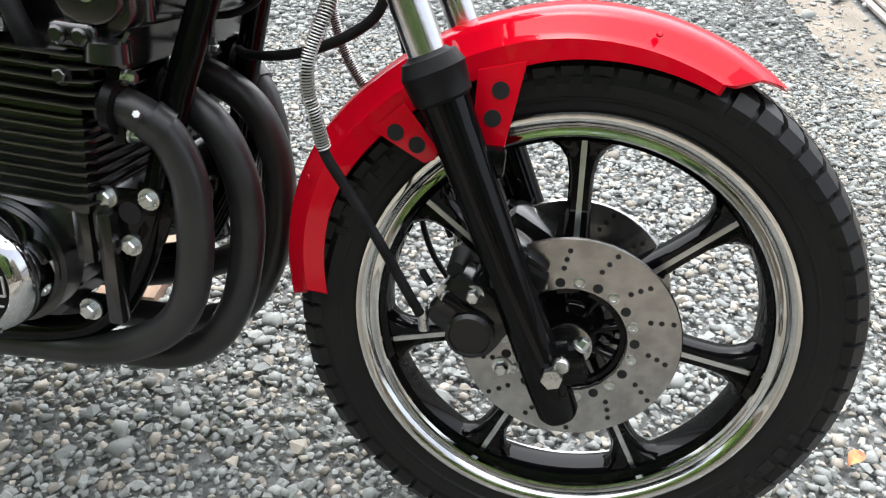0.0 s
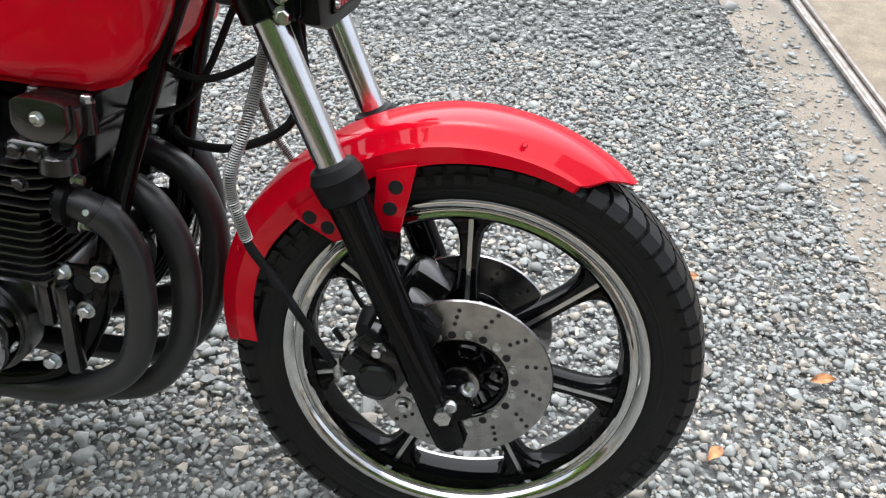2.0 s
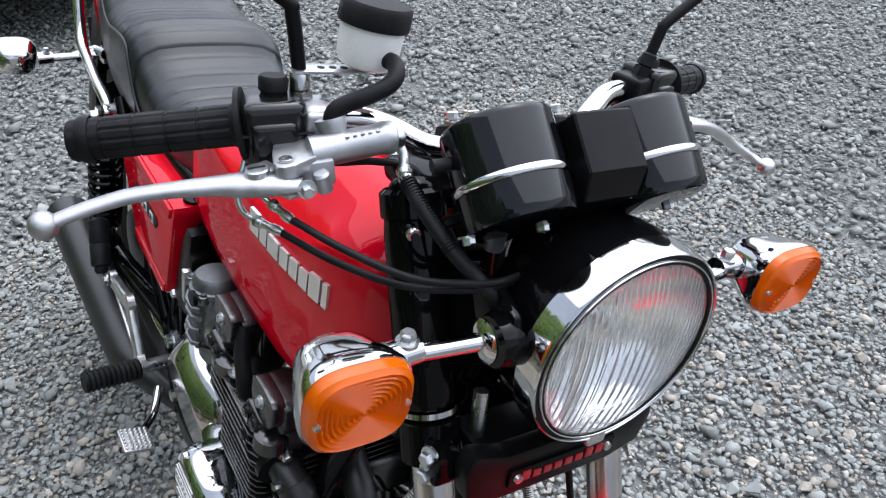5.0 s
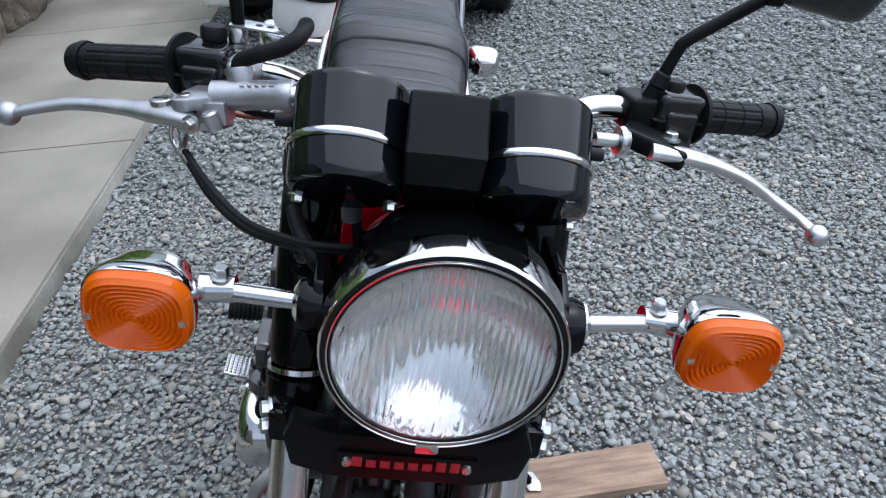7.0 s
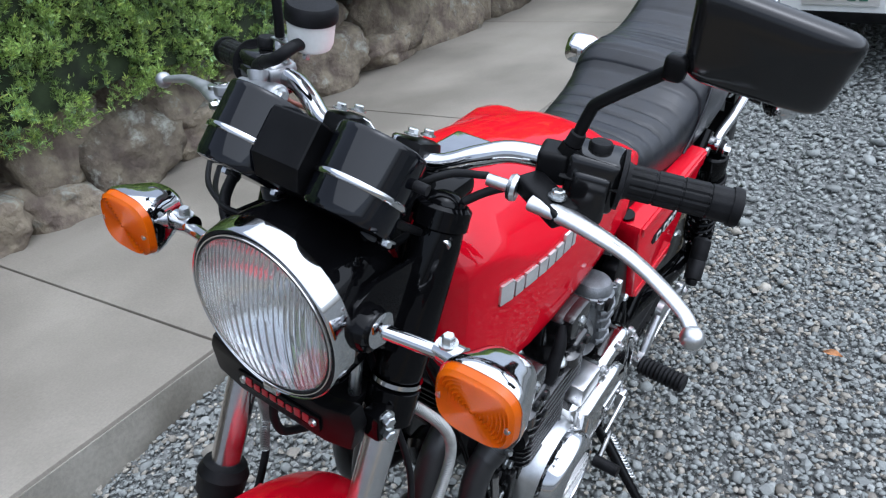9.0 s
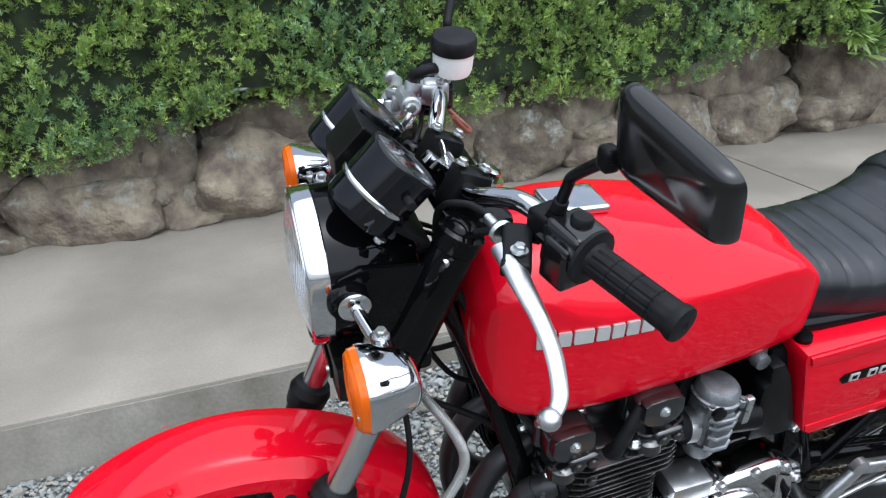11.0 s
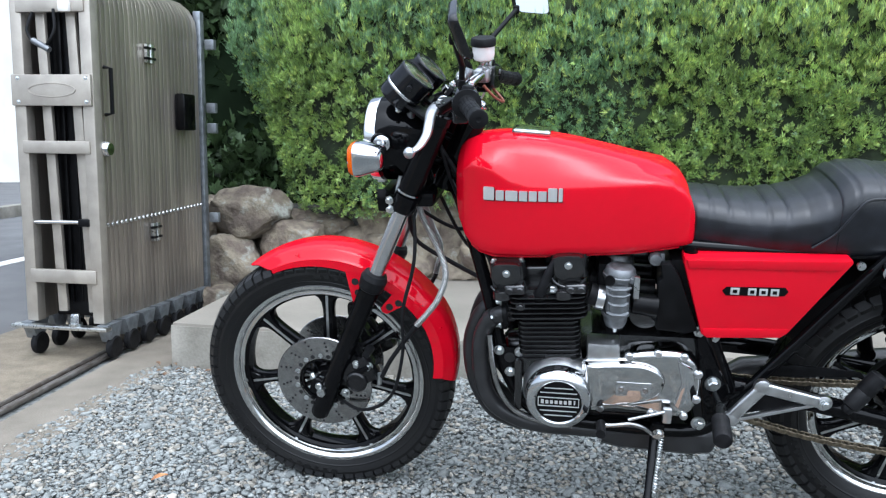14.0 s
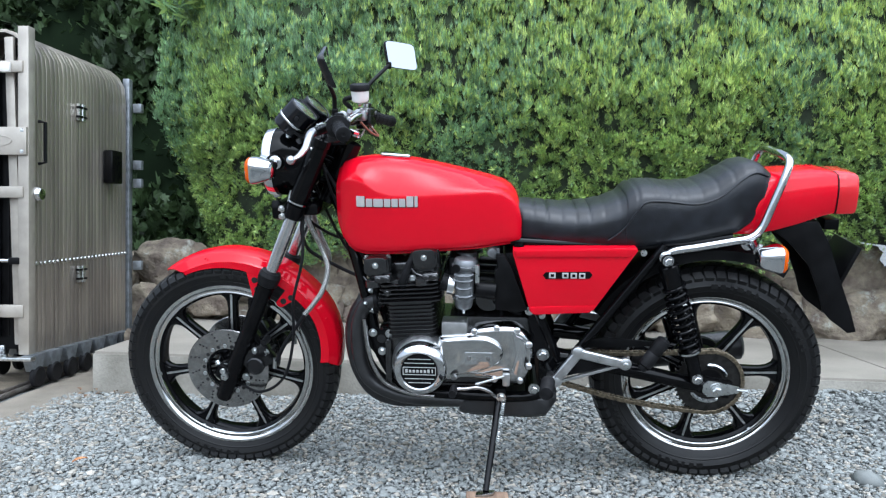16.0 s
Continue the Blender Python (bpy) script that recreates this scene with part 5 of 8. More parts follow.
# ---- turn signals ----


def signal_parts(add, c, s, base, stem_axis, parent_name="turn_signal"):
    """A chrome-backed signal with an amber lens; c is the lens centre, looking towards -x when face is -1."""
    cx, cy, cz, face = c
    def loop(x, hy, hz, n=52, p=3.2):
        out = []
        for k in range(n):
            a = 2 * math.pi * k / n
            ca, sa = math.cos(a), math.sin(a)
            out.append(V((x, cy + hy * math.copysign(abs(ca) ** (2 / p), ca), cz + hz * math.copysign(abs(sa) ** (2 / p), sa))))
        return out
    body = add("signal_housing", rings(bmesh.new(), [loop(cx + face * 0.0035, 0.0405, 0.035), loop(cx, 0.041, 0.0355), loop(cx - face * 0.01, 0.0395, 0.034, p=3.0), loop(cx - face * 0.02, 0.036, 0.031, p=2.8), loop(cx - face * 0.03, 0.0325, 0.028, p=2.8), loop(cx - face * 0.041, 0.0285, 0.0245, p=2.8), loop(cx - face * 0.047, 0.025, 0.021, p=2.7), loop(cx - face * 0.05, 0.019, 0.015, p=2.5), loop(cx - face * 0.0515, 0.008, 0.006, p=2)]), CHROME, None, "chrome turn signal housing")
    lens = [loop(cx + face * 0.003, 0.0395, 0.034), loop(cx + face * 0.011, 0.038, 0.0325)]
    for i in range(20):
        q = 0.95 - i * 0.048
        z = 0.0122 + (0.0024 if i % 2 else 0.0) + 0.0012 * (1 - q * q)
        lens.append(loop(cx + face * z, 0.038 * q, 0.0325 * q, p=3.2 - 0.06 * i))
    add("amber_lens", rings(bmesh.new(), lens), AMBER, body, "amber ribbed lens", 30)
    for q in (-1, 1):
        add("lens_screw", lathe([(0, 0), (0.0032, 0), (0.0028, 0.002), (0, 0.0024)], (cx + face * 0.0125, cy + q * 0.033, cz - 0.002), (face, 0, 0), 12), ZINC, body)
    add("stem", tube([base, (cx - face * 0.028, cy - s * 0.038, cz + 0.002)], [0.0075, 0.0075], 16), CHROME, body)
    add("stem_collar", tube([(cx - face * 0.028 + 0.0, cy - s * 0.064, cz + 0.004), (cx - face * 0.028, cy - s * 0.038, cz + 0.002)], [0.011, 0.0125], 18), CHROME, body)
    add("stem_bolt", hexbolt((cx - face * 0.028, cy - s * 0.053, cz + 0.012), (0, 0, 1), 0.0062, 0.011), ZINC, body)
    add("base_washer", lathe([(0, -0.006), (0.017, -0.006), (0.018, 0.002), (0.012, 0.006), (0, 0.006)], base, (0, s, 0), 24), CHROME, body)


signal_parts(sp, (0.198, -0.2385, 0.938, -1), -1, (0.212, -0.121, 0.942), None)
signal_parts(sp, (0.197, 0.2105, 0.932, -1), 1, (0.214, 0.095, 0.938), None)
for s, out in ((-1, 0.212), (1, 0.262)):
    signal_parts(bp, (1.503, s * out, 0.722, 1), s, (1.46, s * 0.11, 0.735), None)

# ---- instruments ----
PA = V((0.71, 0, 0.7)).normalized()
for s in (-1, 1):
    c = V((0.232, 0.001 + s * 0.069, 1.028))
    pod = sp("gauge_pod", lathe([(0.0, -0.003), (0.0365, -0.003), (0.0372, -0.0029), (0.0405, -0.0018), (0.0418, 0.001), (0.0424, 0.0045), (0.0425, 0.0052), (0.0432, 0.036), (0.0434, 0.0705), (0.0434, 0.0715), (0.043, 0.0742), (0.0418, 0.0758), (0.0405, 0.0762), (0.0395, 0.0755), (0.0395, 0.068), (0.0, 0.068)], c, PA, 72), PODBLACK, None, "gloss black round gauge housing")
    sp("chrome_band", ring([(0.0424, 0.0258), (0.0445, 0.0254), (0.0453, 0.0264), (0.0456, 0.0284), (0.0453, 0.0304), (0.0445, 0.0314), (0.0424, 0.031)], c, PA, 72), CHROME, pod)
    sp("dial", lathe([(0, 0.0682), (0.039, 0.0682), (0.039, 0.069), (0, 0.069)], c, PA, 40), DIAL, pod, "dark dial face")
    marks = bmesh.new()
    u, w = V((0, 1, 0)), PA.cross(V((0, 1, 0)))
    for k in range(25):
        a = radians(-130 + 260 * k / 24)
        d = w * math.cos(a) + u * math.sin(a)
        box(c + PA * 0.0693 + d * 0.0325, (0.0018, 0.0016, 0.007 if k % 4 == 0 else 0.004), 0, Matrix((w.cross(d), PA, d)).transposed().to_4x4(), marks)
    sp("dial_mark", marks, SILVERPAINT, pod)
    sp("needle", moved(box((0, 0, 0.014), (0.0018, 0.0012, 0.034)), Matrix.Translation(c + PA * 0.071) @ Matrix((u, PA, w)).transposed().to_4x4() @ Matrix.Rotation(radians(140), 4, "Y")), REDLETTER, pod)
    gl = sp("gauge_glass", lathe([(0, 0.0735), (0.0395, 0.0728), (0.0395, 0.0742), (0, 0.075)], c, PA, 40), GLASS, pod)
    gl.visible_shadow = False
    for q in (-1, 1):
        sp("pod_bolt", hexbolt((0.2475, 0.001 + s * 0.069 + q * 0.0345, 1.0125), (-0.6, 0, -0.8), 0.0052, 0.007), ZINC, pod)
    sp("trip_knob", tube([c + PA * 0.052 + V((0, s * 0.041, 0)) - w * 0.008, c + PA * 0.052 + V((0, s * 0.056, 0)) - w * 0.01], 0.0052, 12), RUBBER, pod)
    sp("cable_nut", tube([(0.264, s * 0.066, 1.028), (0.264, s * 0.064, 0.985)], [0.011, 0.008], 14), CAST, pod)
    sp("gauge_bracket", box((0.278, s * 0.066, 1.008), (0.06, 0.07, 0.008), 0.003, Matrix.Rotation(radians(38), 4, "Y")), SATIN, pod)
wbox = bmesh.new()
loopsw = []
wv = V((-PA.z, 0, PA.x))
for t, hy, front in ((0.0015, 0.0255, 0.0235), (0.0025, 0.027, 0.0245), (0.0172, 0.0285, 0.0395), (0.019, 0.0288, 0.0408), (0.064, 0.0288, 0.0415), (0.0658, 0.0278, 0.0405)):
    q = V((0.232, 0.001, 1.028)) + PA * t
    loopsw.append([q + V((0, -hy, 0)) - wv * 0.03, q + V((0, hy, 0)) - wv * 0.03, q + V((0, hy, 0)) + wv * (front - 0.0015), q + V((0, hy - 0.0015, 0)) + wv * front, q + wv * (front + 0.0012), q + V((0, -hy + 0.0015, 0)) + wv * front, q + V((0, -hy, 0)) + wv * (front - 0.0015)])
rings(wbox, loopsw)
sp("warning_light_box", wbox, SATIN, None, "matt black warning light box", 20)
sp("box_strip", box((0.242, 0.002, 0.996), (0.012, 0.055, 0.006), 0.002), ALLOY)
sp("key_barrel", lathe([(0, 0), (0.014, 0), (0.014, 0.012), (0.01, 0.014), (0, 0.014)], (0.33, 0.0, 1.033), PA, 20), CHROME)
sp("key", join(plate([(-0.009, 0), (0.009, 0), (0.011, 0.014), (0.006, 0.024), (-0.006, 0.024), (-0.011, 0.014)], -0.001, 0.001, 0, None, "y"), box((0, 0, -0.008), (0.007, 0.0015, 0.018))), ZINC)
bpy.data.objects["key"].matrix_local = pose(0.346, 0.0, 1.044, 0, 50, 90) @ Matrix.Scale(0.75, 4)

# ---- handlebar ----
L = [(0.353, -0.03, 1.03), (0.356, -0.075, 1.032), (0.37, -0.11, 1.047), (0.384, -0.14, 1.056), (0.396, -0.185, 1.055), (0.413, -0.25, 1.05), (0.441, -0.334, 1.0425)]
Rr = [(0.357, 0.03, 1.028), (0.362, 0.075, 1.028), (0.376, 0.11, 1.042), (0.388, 0.14, 1.048), (0.397, 0.185, 1.046), (0.411, 0.23, 1.039), (0.457, 0.324, 1.015)]
bar = bp("handlebar", tube(smooth_line(list(reversed(L)) + Rr, 5), 0.0112, 16), CHROME, None, "chrome tubular handlebar")
for y in (-0.045, 0.045):
    cl = bp("bar_clamp", box((0.356, y, 1.024), (0.046, 0.034, 0.05), 0.009, Matrix.Rotation(radians(24), 4, "Y")), SATIN, bar)
    for dx in (-0.014, 0.014):
        bp("bolt", hexbolt((0.366 + dx, y, 1.05 - dx * 0.45), (0.4, 0, 0.9), 0.0055, 0.007), ZINC, cl)


def grip(end, start, parent):
    """A ribbed rubber grip with a flange and an end cap."""
    e, st = V(end), V(start)
    d = (e - st)
    ln = d.length
    d.normalize()
    u = d.orthogonal().normalized()
    w = d.cross(u)
    loops = []
    prof = [(0.0, 0.0285), (0.004, 0.0285), (0.006, 0.018)]
    k = 0.01
    while k < ln - 0.008:
        prof += [(k, 0.0163), (k + 0.0215, 0.0163), (k + 0.022, 0.0154), (k + 0.0236, 0.0154)]
        k += 0.0242
    prof += [(ln - 0.006, 0.0175), (ln - 0.001, 0.0185), (ln + 0.003, 0.0175), (ln + 0.0045, 0.013), (ln + 0.0045, 0.005), (ln + 0.0035, 0.0035)]
    n = 48
    for h, r in prof:
        lp = []
        for j in range(n):
            a = 2 * math.pi * j / n
            rr = r - (0.001 if (j % 4 == 0 and 0.008 < h < ln - 0.007) else 0)
            lp.append(st + d * h + (u * math.cos(a) + w * math.sin(a)) * rr)
        loops.append(lp)
    g_ = bp("grip", rings(bmesh.new(), loops), RUBBER, parent, "ribbed black rubber grip", 30)
    return g_


grip((0.443, -0.340, 1.042), (0.4085, -0.239, 1.051), bar)
grip((0.458, 0.326, 1.015), (0.4075, 0.2205, 1.0412), bar)


def along(a, b, size, bevel, at=0.5, off=(0, 0, 0)):
    """A rounded box lying along the line a-b."""
    a, b = V(a), V(b)
    d = (b - a).normalized()
    w = (V((0, 0, 1)) - d * d.z).normalized()
    u = w.cross(d)
    m = Matrix((d, u, w)).transposed().to_4x4()
    return moved(box((0, 0, 0), size, bevel, seg=3), Matrix.Translation(a.lerp(b, at) + V(off)) @ m)


for s, a, b in ((-1, (0.397, -0.19, 1.055), (0.4105, -0.243, 1.051)), (1, (0.396, 0.175, 1.046), (0.41, 0.224, 1.04))):
    sw = bp("switch_housing", join(along(a, b, (0.05, 0.046, 0.054), 0.009, 0.5, (0.0, 0, -0.004)), along(a, b, (0.036, 0.03, 0.05), 0.006, 0.55, (-0.012, 0, -0.016))), SHELL, bar, "black switch housing")
    bp("thumb_switch", lathe([(0, 0), (0.0095, 0), (0.0095, 0.004), (0.0112, 0.005), (0.0116, 0.014), (0.0098, 0.0165), (0, 0.017)], V(a).lerp(V(b), 0.5) + V((0.004, 0, 0.02 if s > 0 else 0.0125)), (0.1, 0, 1), 20), RUBBER, sw)
    bp("seam", along(a, b, (0.058, 0.048, 0.0012), 0.0, 0.5, (0, 0, -0.001)), DARK, sw)
    bp("switch_button", along(a, b, (0.012, 0.008, 0.012), 0.003, 0.7, (0.022, 0, 0.008)), CAST, sw)

# left side: clutch lever, perch and mirror
perch = bp("clutch_perch", join(along((0.385, -0.15, 1.056), (0.398, -0.2, 1.055), (0.03, 0.034, 0.032), 0.006, 0.6), along((0.37, -0.16, 1.045), (0.345, -0.215, 1.035), (0.062, 0.03, 0.018), 0.005, 0.6)), SATIN, bar, "black clutch lever perch")
bp("pivot_bolt", hexbolt((0.352, -0.205, 1.046), (0.1, 0, 1), 0.0062, 0.008), ZINC, perch)
bp("cable_adjuster", lathe([(0, 0), (0.012, 0), (0.0135, 0.004), (0.012, 0.008), (0.006, 0.009), (0.006, 0.03), (0, 0.03)], (0.352, -0.165, 1.04), (-0.15, 1, 0.05), 18), ZINC, perch)


def lever(pts, rad, flat):
    bm = bmesh.new()
    line = smooth_line(pts, 5)
    fr = frames_along(line)
    n = len(fr)
    loops = []
    for i, (p, _, _, d) in enumerate(fr):
        t = i / (n - 1)
        k = t * (len(rad) - 1)
        r = rad[int(k)] + (rad[min(int(k) + 1, len(rad) - 1)] - rad[int(k)]) * (k - int(k))
        up_ = (V((0.1, 0, 1)) - d * d.dot(V((0.1, 0, 1)))).normalized()
        sd = d.cross(up_)
        loops.append([p + up_ * math.sin(a) * r * flat + sd * math.cos(a) * r for a in (2 * math.pi * j / 16 for j in range(16))])
    rings(bm, loops)
    end = V(pts[-1])
    bmesh.ops.create_icosphere(bm, subdivisions=3, radius=0.0105, matrix=Matrix.Translation(end))
    return bm


bp("clutch_lever", lever([(0.344, -0.186, 1.038), (0.342, -0.215, 1.037), (0.341, -0.245, 1.0325), (0.343, -0.28, 1.021), (0.343, -0.31, 1.006), (0.336, -0.338, 0.993), (0.328, -0.35, 0.987), (0.319, -0.356, 0.983)], [0.013, 0.012, 0.0095, 0.0085, 0.0075, 0.0065], 0.62), ALLOY, bar, "bare alloy clutch lever", 50)


def rear_mirror(join_at, corners, stalk, glass_side):
    """A black mirror: a bent stalk and a tapered shell, its glass set in the rear face. corners: inner top, outer top, outer low, inner low."""
    st = bp("mirror_stalk", tube(smooth_line(stalk, 6), 0.0058, 14), SATIN, bar, "black mirror stalk")
    bp("stalk_nut", tube([stalk[0], V(stalk[0]).lerp(V(stalk[1]), 0.5)], [0.0115, 0.0095], 6), STEEL if join_at[1] > 0 else SATIN, st)
    bp("stalk_boot", tube([V(stalk[0]).lerp(V(stalk[1]), q) for q in (0.5, 0.55, 0.95, 1.0)], [0.007, 0.0084, 0.0076, 0.0062], 16), STEEL if join_at[1] > 0 else RUBBER, st)
    q = [V(c) for c in corners]
    nrm = (q[1] - q[0]).cross(q[3] - q[0]).normalized()
    if nrm.x < 0:
        nrm = -nrm
    cen = sum(q, V()) / 4
    def outline(scale, off, n=64, p=7.0):
        out = []
        for k in range(n):
            a = 2 * math.pi * k / n
            x_, y_ = math.copysign(abs(math.cos(a)) ** (2 / p), math.cos(a)), math.copysign(abs(math.sin(a)) ** (2 / p), math.sin(a))
            x_, y_ = (x_ + 1) / 2, (y_ + 1) / 2
            pt = q[3].lerp(q[2], x_).lerp(q[0].lerp(q[1], x_), y_)
            out.append(cen + (pt - cen) * scale + nrm * off)
        return out
    sh = bp("mirror_shell", rings(bmesh.new(), [outline(0.12, -0.017), outline(0.4, -0.0168), outline(0.6, -0.016), outline(0.75, -0.0148), outline(0.87, -0.0127), outline(0.94, -0.0098), outline(0.978, -0.006), outline(0.995, -0.0025), outline(1.0, 0.0), outline(1.0, 0.0035), outline(0.98, 0.0045), outline(0.965, 0.0035)]), SHELL, bar, "dark plastic mirror shell")
    bp("mirror_glass", rings(bmesh.new(), [outline(0.97, 0.0022), outline(0.965, 0.0038)]), MIRROR, sh, "mirror glass")
    bp("mirror_knuckle", box(join_at, (0.016, 0.018, 0.022), 0.006, seg=3), SATIN, sh)


rear_mirror((0.391, -0.272, 1.174), [(0.394, -0.274, 1.246), (0.412, -0.402, 1.222), (0.438, -0.382, 1.147), (0.404, -0.274, 1.165)],
            [(0.393, -0.191, 1.065), (0.3945, -0.199, 1.092), (0.396, -0.2055, 1.1135), (0.396, -0.2105, 1.1225), (0.394, -0.235, 1.1435), (0.391, -0.278, 1.178)], 1)
rear_mirror((0.462, 0.29, 1.188), [(0.448, 0.284, 1.264), (0.526, 0.394, 1.25), (0.538, 0.386, 1.168), (0.46, 0.288, 1.182)],
            [(0.403, 0.177, 1.052), (0.408, 0.179, 1.083), (0.413, 0.185, 1.124), (0.4155, 0.19, 1.134), (0.436, 0.232, 1.158), (0.462, 0.285, 1.188)], 1)

# right side: master cylinder, reservoir, front brake lever
MU = V((0.201, 0.9646, -0.1708)).normalized()
MF = V((-0.9763, 0.2116, 0.0462))
MF = (MF - MU * MF.dot(MU)).normalized()
MW = MU.cross(MF)
MC = Matrix.Translation((0.3476, 0.2122, 1.0377)) @ Matrix((MU, MF, MW)).transposed().to_4x4()


def mcl(bm):
    """Sets a mesh drawn outboard, forward and up from the pivot arm into the machine."""
    return moved(bm, MC)


arm = [(0.002, -0.04), (0.007, -0.018), (0.0095, 0.002), (0.008, 0.0095), (0.003, 0.0125), (-0.005, 0.0115), (-0.014, 0.006), (-0.027, -0.001), (-0.037, -0.006), (-0.044, -0.018), (-0.046, -0.034), (-0.044, -0.044), (-0.02, -0.044)]
low_arm = [(0.006, -0.018), (0.0085, 0.002), (0.003, 0.0115), (-0.012, 0.008), (-0.03, 0.002), (-0.036, -0.006), (-0.03, -0.02)]
mc = bp("master_cylinder", join(join(mcl(plate(arm, -0.0105, 0.0, 0.002, axis="z")), mcl(plate(low_arm, -0.0275, -0.0215, 0.0015, axis="z"))), join(mcl(box((-0.022, -0.006, -0.014), (0.026, 0.022, 0.02), 0.003)),
                                 tube([(0.3455, 0.1235, 1.0495), (0.3458, 0.125, 1.0494), (0.346, 0.1265, 1.0492), (0.3465, 0.134, 1.0485), (0.347, 0.136, 1.048), (0.3545, 0.19, 1.0375)], [0.0105, 0.0128, 0.0132, 0.0132, 0.0122, 0.0126], 28))), LEVERMETAL, bar, "satin cast alloy brake master cylinder", 30)
bp("bar_clamp_half", join(along((0.388, 0.152, 1.047), (0.3965, 0.185, 1.046), (0.027, 0.036, 0.034), 0.009, 0.5), along((0.38, 0.152, 1.05), (0.389, 0.185, 1.05), (0.027, 0.026, 0.02), 0.005, 0.5)), LEVERMETAL, mc)
for q in (-1, 1):
    bp("clamp_bolt", hexbolt((0.3975 + 0.002 * q, 0.169 + 0.009 * q, 1.0625), (0.25, 0, 1), 0.004, 0.005), ZINC, mc)
bp("mirror_boss", tube([(0.398, 0.176, 1.046), (0.4, 0.1765, 1.05), (0.4035, 0.1775, 1.058)], [0.0125, 0.0125, 0.0105], 18), LEVERMETAL, mc)
bp("cap_screw", mcl(lathe([(0, -0.001), (0.0052, -0.001), (0.0052, 0.0012), (0.0046, 0.0018), (0.0026, 0.0018), (0.0026, 0.0006), (0, 0.0006)], (0, 0, 0), (0, 0, 1), 18)), STEEL, mc)
bp("cap_screw_washer", mcl(ring([(0.0052, -0.0005), (0.0068, -0.0005), (0.0068, 0.0006), (0.0052, 0.0006)], (0, 0, 0), (0, 0, 1), 20)), LEVERMETAL, mc)
pivot = bp("lever_pivot", mcl(lathe([(0, -0.012), (0.0092, -0.012), (0.0094, -0.0038), (0.0086, -0.003), (0.0, -0.0026)], (0.0215, -0.001, 0.0), (0, 0, 1), 26)), ZINC, mc, "blue-tinged zinc pivot screw")
bp("pivot_slot", mcl(box((0.0215, -0.001, -0.0025), (0.013, 0.0016, 0.0008))), DARK, pivot)
bp("lever_bolt", mcl(hexbolt((-0.01, 0.016, -0.018), (0.0, 1, 0.1), 0.005, 0.01)), ZINC, mc)
bp("casting_lug", mcl(lathe([(0, -0.008), (0.0062, -0.008), (0.0066, 0.006), (0.005, 0.008), (0, 0.008)], (-0.024, 0.008, -0.018), (0.2, 0.1, 1), 14)), LEVERMETAL, mc)
bp("casting_lug", mcl(box((0.012, -0.018, -0.013), (0.012, 0.02, 0.006), 0.002, Matrix.Rotation(radians(24), 4, "Z"))), LEVERMETAL, mc)
for k in range(5):
    bp("cast_mark", box((0.3405 + 0.0007 * k, 0.142 + 0.006 * k, 1.0575 - 0.001 * k), (0.0014, 0.0034, 0.0012), 0.0003), LEVERMETAL, mc)
bp("banjo_bolt", hexbolt((0.3455, 0.125, 1.0495), (-0.12, -1, 0.16), 0.0068, 0.009), ZINC, mc)
bp("brake_banjo", join(lathe([(0, 0), (0.0098, 0), (0.0102, 0.0015), (0.0102, 0.006), (0, 0.006)], (0.3455, 0.1205, 1.05), (-0.12, 1, -0.16), 20), tube(smooth_line([(0.3445, 0.1215, 1.046), (0.338, 0.118, 1.037), (0.3325, 0.119, 1.0295), (0.3275, 0.1205, 1.0235)], 4), 0.0042, 12)), ZINC, mc)
bp("hose_ferrule", tube([(0.3325, 0.119, 1.0295), (0.331, 0.1195, 1.0278), (0.3308, 0.1195, 1.0275), (0.3285, 0.1205, 1.025), (0.3282, 0.1205, 1.0246), (0.324, 0.1205, 1.0205)], [0.0055, 0.0055, 0.0068, 0.0068, 0.0058, 0.0062], 14), ZINC, mc)
bp("hose_stub", tube([(0.3565, 0.1675, 1.043), (0.3585, 0.1685, 1.049), (0.3625, 0.171, 1.0585), (0.3635, 0.1716, 1.061)], [0.0085, 0.0092, 0.0122, 0.0118], 24), LEVERMETAL, mc)
bp("feed_hose", tube(smooth_line([(0.3615, 0.1712, 1.058), (0.361, 0.1695, 1.067), (0.3585, 0.161, 1.0735), (0.354, 0.146, 1.081), (0.352, 0.133, 1.0875), (0.3555, 0.1235, 1.0945), (0.3665, 0.119, 1.1), (0.378, 0.1195, 1.0995)], 6), 0.0068, 16), RUBBER, mc, "thick black rubber feed hose")
bp("hose_clip", ring([(0.0066, -0.0008), (0.0073, -0.0008), (0.0073, 0.0008), (0.0066, 0.0008)], (0.3563, 0.1535, 1.0773), (-0.25, -0.85, 0.45), 18), RUBBER, mc)
bp("brake_lever", lever([(0.334, 0.204, 1.0225), (0.341, 0.2165, 1.021), (0.3495, 0.2295, 1.0185), (0.3565, 0.243, 1.0165), (0.363, 0.2605, 1.0145), (0.3715, 0.287, 1.0105), (0.3804, 0.3154, 1.0045), (0.3845, 0.345, 0.9955), (0.3853, 0.3699, 0.9867)], [0.0085, 0.0115, 0.0135, 0.0132, 0.0105, 0.0086, 0.0082, 0.0076, 0.007], 0.66), LEVERMETAL, bar, "bare alloy brake lever", 50)
res = bp("fluid_reservoir", lathe([(0, -0.002), (0.006, -0.002), (0.0065, 0.001), (0.018, 0.0015), (0.0225, 0.004), (0.0248, 0.01), (0.0262, 0.037), (0.0, 0.037)], (0.4, 0.126, 1.086), (0, -0.1, 1), 36), WHITEPL, bar, "milky white fluid reservoir")
